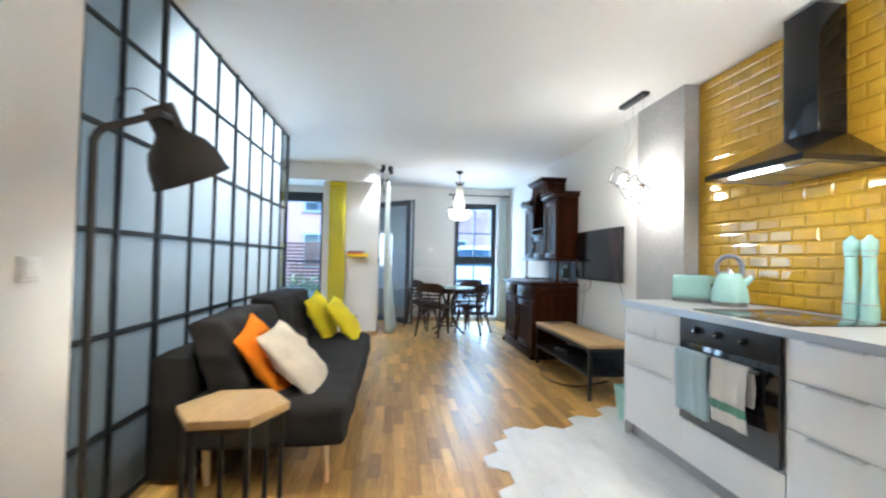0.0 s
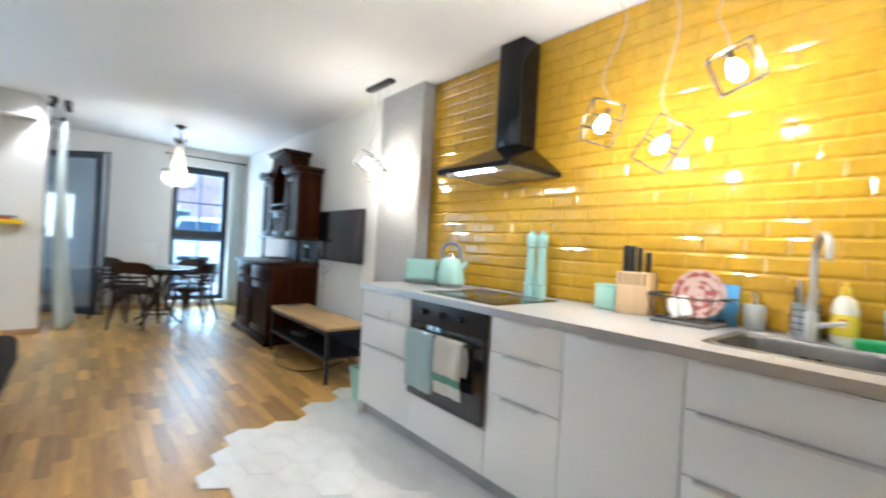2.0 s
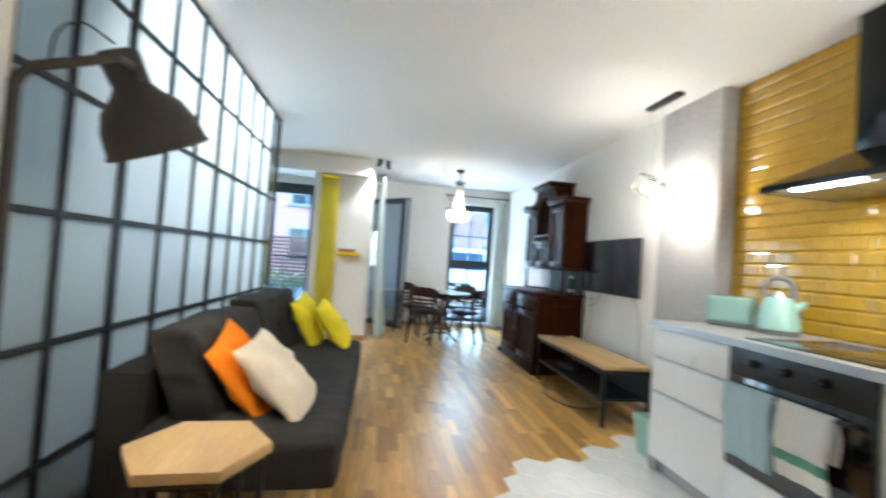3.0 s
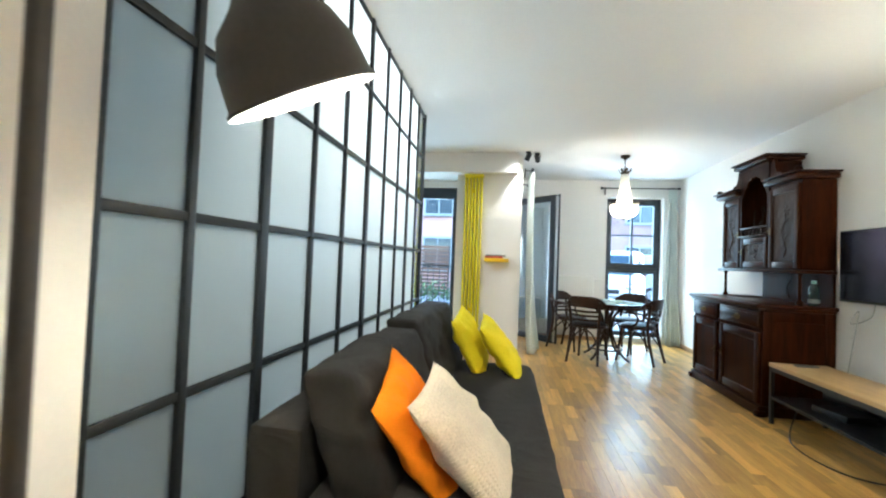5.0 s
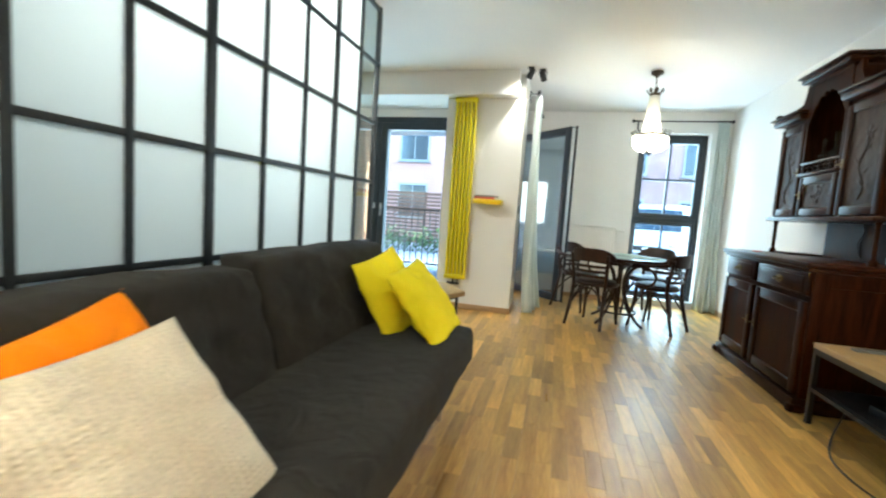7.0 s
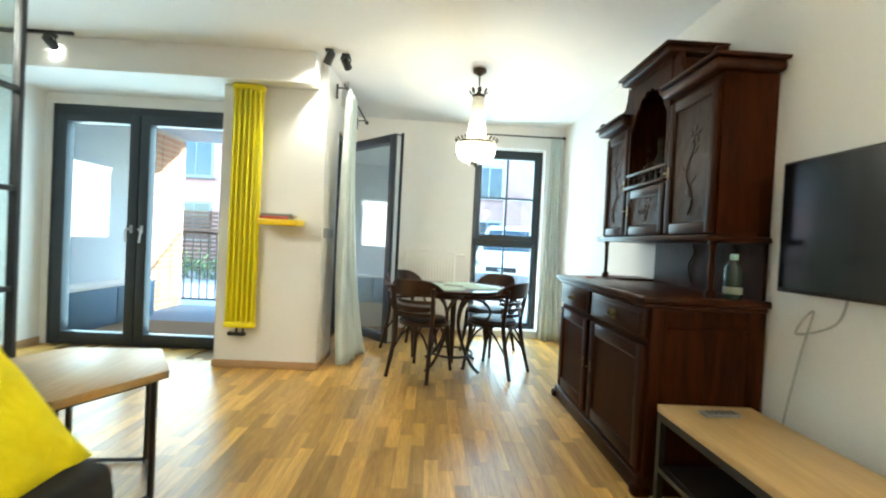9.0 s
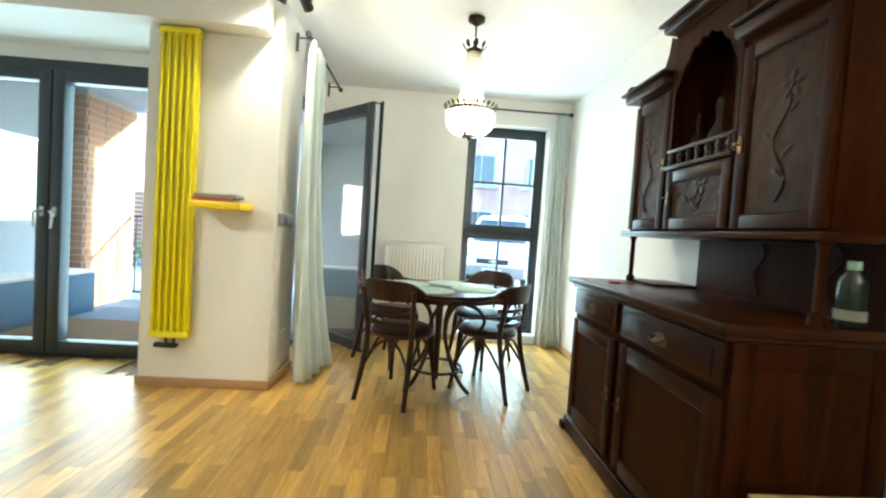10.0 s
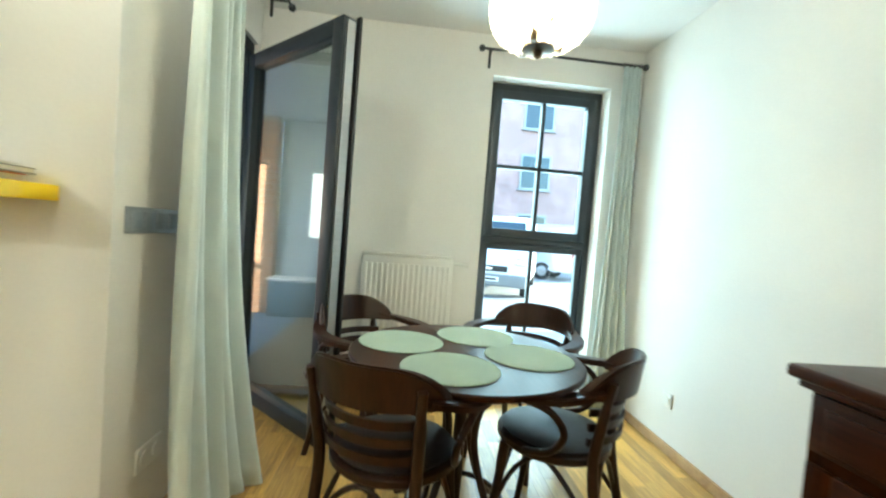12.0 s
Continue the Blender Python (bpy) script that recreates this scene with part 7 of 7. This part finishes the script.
    part("number_plate", bx(-0.26, 0.26, -2.485, -2.47, 0.42, 0.53), M_PAPER, th, smooth=0)
    part("plate_bar", bx(-0.20, 0.20, -2.488, -2.486, 0.45, 0.50), M_BLACK, th, smooth=0)
    part("badge_bar", bx(-0.09, 0.09, -2.475, -2.46, 0.70, 0.76), M_CHROME, th, smooth=0)


van("white delivery van parked facing the house", M_VANWHITE, (3.67, 17.74, ZS), -20)
van("silver grey van parked with its side to the house", M_VANSILVER, (5.45, 22.5, ZS), 235)


# ---- pieces: oak staves, hexagon tiles, kitchen tiles, bricks ----
def in_tiles(x, y):
    """The part of the floor with marble hexagons; its edge runs out in single tiles."""
    return x > 0.72 and y < min(2.74 + 0.95 * (x - 0.72), 3.02 + 0.36 * (x - 1.0)) and y > -1.3 and x < 2.40


def piece_mesh(name, w, l, z0, z1, b, material):
    """A slab centred on the origin with a chamfered upper edge."""
    v = [(-w, -l, z0), (w, -l, z0), (w, l, z0), (-w, l, z0), (-w, -l, z1 - b), (w, -l, z1 - b), (w, l, z1 - b), (-w, l, z1 - b),
         (-w + b, -l + b, z1), (w - b, -l + b, z1), (w - b, l - b, z1), (-w + b, l - b, z1)]
    f = [(8, 9, 10, 11)]
    for o in (0, 4):
        f += [(o + k, o + (k + 1) % 4, o + 4 + (k + 1) % 4, o + 4 + k) for k in range(4)]
    data = bpy.data.meshes.new(name)
    data.from_pydata(v, [], f)
    data.materials.append(material)
    return data, v, f


rnd = random.Random(11)
SW = 0.0705
lengths = [0.28, 0.36, 0.44, 0.52]
stave_meshes = {l: piece_mesh("stave", SW / 2 - 0.0002, l / 2 - 0.0002, -0.012, 0.0, 0.0005, M_OAK) for l in lengths}
verts, faces, near = [], [], 0
col = 0
x = -2.75 + SW / 2
while x < 2.40:
    y = -1.5 - rnd.uniform(0, 0.4)
    while y < 8.15:
        l = rnd.choice(lengths)
        cx, cy = x, y + l / 2
        y += l
        hidden = cy - l / 2 < -1.5 or (cx < -1.14 and cy - l / 2 < 1.94) or (cx < -0.30 and cy > 7.0) or (in_tiles(cx, cy) and in_tiles(cx - 0.3, cy) and in_tiles(cx, cy + 0.35))
        if hidden or cy - l / 2 > 8.14:
            continue
        if near < 298 and 0.25 < cx < 1.66 and 4.55 < cy < 8.1:
            near += 1
            ob = bpy.data.objects.new("stave", stave_meshes[l][0])
            scene.collection.objects.link(ob)
            ob.parent = floor
            ob.location = (cx, cy, 0)
        else:
            _, v, f = stave_meshes[l]
            o = len(verts)
            verts += [(a + cx, b + cy, c) for a, b, c in v]
            faces += [tuple(i + o for i in q) for q in f]
    x += SW
data = bpy.data.meshes.new("staves")
data.from_pydata(verts, [], faces)
data.materials.append(M_OAKJ)
rest = new("staves", data)
rest.parent = floor
tagged(rest, kind="stuff")

# marble hexagons
R = 0.122
hexv = [((R - 0.0015) * math.cos(radians(30 + 60 * k)), (R - 0.0015) * math.sin(radians(30 + 60 * k))) for k in range(6)]
hv = [(a, b, -0.008) for a, b in hexv] + [(a, b, 0.004) for a, b in hexv] + [(a * 0.985, b * 0.985, 0.005) for a, b in hexv]
hf = [(12, 13, 14, 15, 16, 17)] + [(o + k, o + (k + 1) % 6, o + 6 + (k + 1) % 6, o + 6 + k) for o in (0, 6) for k in range(6)]
hm = bpy.data.meshes.new("hexagon_tile")
hm.from_pydata(hv, [], hf)
hm.materials.append(M_MARBLE)
gv, gf = [], []
for j in range(-8, 22):
    for i in range(0, 10):
        cx = 0.765 + (i + 0.5 * (j % 2)) * R * math.sqrt(3)
        cy = j * R * 1.5 + 0.02
        if not in_tiles(cx, cy) or cx > 2.1:
            continue
        ob = bpy.data.objects.new("hexagon_tile", hm)
        scene.collection.objects.link(ob)
        ob.parent = floor
        ob.location = (cx, cy, 0)
        o = len(gv)
        gv += [(cx + a * 1.014, cy + b * 1.014, 0.003) for a, b in hexv]
        gf.append(tuple(range(o, o + 6)))
data = bpy.data.meshes.new("tile_grout")
data.from_pydata(gv, [], gf)
data.materials.append(M_GROUT)
gr_ob = new("tile_grout", data)
gr_ob.parent = floor

# bevelled yellow wall tiles in running bond
tiles = solo("tile_backing", bx(XT - 0.004, XT - 0.0005, 0.314, 3.129, ZW + 0.002, H - 0.002), M_YGROUT, "glossy mustard yellow bevelled wall tiles", "wall tiles", kind="structure", smooth=0)
TW, TH = 0.152, 0.0765


def tile_shape(w, h):
    b, d0, d1 = 0.012, 0.0045, 0.0095
    v = [(0, -w, -h), (0, w, -h), (0, w, h), (0, -w, h), (-d0, -w, -h), (-d0, w, -h), (-d0, w, h), (-d0, -w, h),
         (-d1, -w + b, -h + b), (-d1, w - b, -h + b), (-d1, w - b, h - b), (-d1, -w + b, h - b)]
    f = [(11, 10, 9, 8)]
    for o in (0, 4):
        f += [(o + 4 + k, o + 4 + (k + 1) % 4, o + (k + 1) % 4, o + k) for k in range(4)]
    return v, f


full = tile_shape(TW / 2 - 0.001, TH / 2 - 0.001)
tm = bpy.data.meshes.new("tile")
tm.from_pydata(full[0], [], full[1])
tm.materials.append(M_YTILE)
tv_, tf_ = [], []
count = 0
for j in range(22):
    z = ZW + 0.004 + (j + 0.5) * TH
    hh = TH / 2 - 0.001
    if z + hh > H - 0.003:
        hh2 = (H - 0.004 - (z - hh)) / 2
        if hh2 < 0.014:
            continue
        z, hh = z - hh + hh2, hh2
    y = 0.316 - (TW / 2 if j % 2 else 0)
    while y < 3.128:
        a, b = max(y, 0.316), min(y + TW, 3.128)
        y += TW
        if b - a < 0.028:
            continue
        cy = (a + b) / 2
        whole = b - a > TW - 1e-4 and hh > TH / 2 - 0.002
        if whole and count < 298 and j < 19:
            ob = bpy.data.objects.new("tile", tm)
            scene.collection.objects.link(ob)
            ob.parent = tiles
            ob.location = (XT - 0.004, cy, z)
            ob.rotation_euler = (0, radians(rnd.uniform(-0.5, 0.5)), radians(rnd.uniform(-0.5, 0.5)))
            count += 1
        else:
            v, f = full if whole else tile_shape((b - a) / 2 - 0.001, hh)
            o = len(tv_)
            ty, tz = radians(rnd.uniform(-0.5, 0.5)), radians(rnd.uniform(-0.5, 0.5))
            tv_ += [(XT - 0.004 + p + ty * r - tz * q, cy + q, z + r) for p, q, r in v]
            tf_ += [tuple(i + o for i in q) for q in f]
data = bpy.data.meshes.new("tiles_above")
data.from_pydata(tv_, [], tf_)
data.materials.append(M_YTILE)
rest = new("tiles_above", data)
rest.parent = tiles
tagged(rest, kind="stuff")

# bricks of the balcony pier
bl, bh = 0.25, 0.065
bv, bf = piece_mesh("brick", 0.012, bl / 2, -bh / 2, bh / 2, 0.004, M_BRICK)[1:]
bmesh_data = bpy.data.meshes.new("brick")
bmesh_data.from_pydata(bv, [], bf)
bmesh_data.materials.append(M_BRICK)
for j in range(34):
    z = -0.22 + j * 0.077
    if z > 2.37:
        break
    for i in range(3):
        y = -0.26 + i * 0.262 + (0.0 if j % 2 else -0.02)
        ob = bpy.data.objects.new("brick", bmesh_data)
        scene.collection.objects.link(ob)
        ob.parent = brick_wall
        ob.location = (0.088 + 0.003 * rnd.random(), y, z)
    ob = bpy.data.objects.new("brick", bmesh_data)
    scene.collection.objects.link(ob)
    ob.parent = brick_wall
    ob.location = (0.0, -0.408, z)
    ob.rotation_euler = (0, 0, radians(90))
    ob.scale = (1, 0.66, 1)
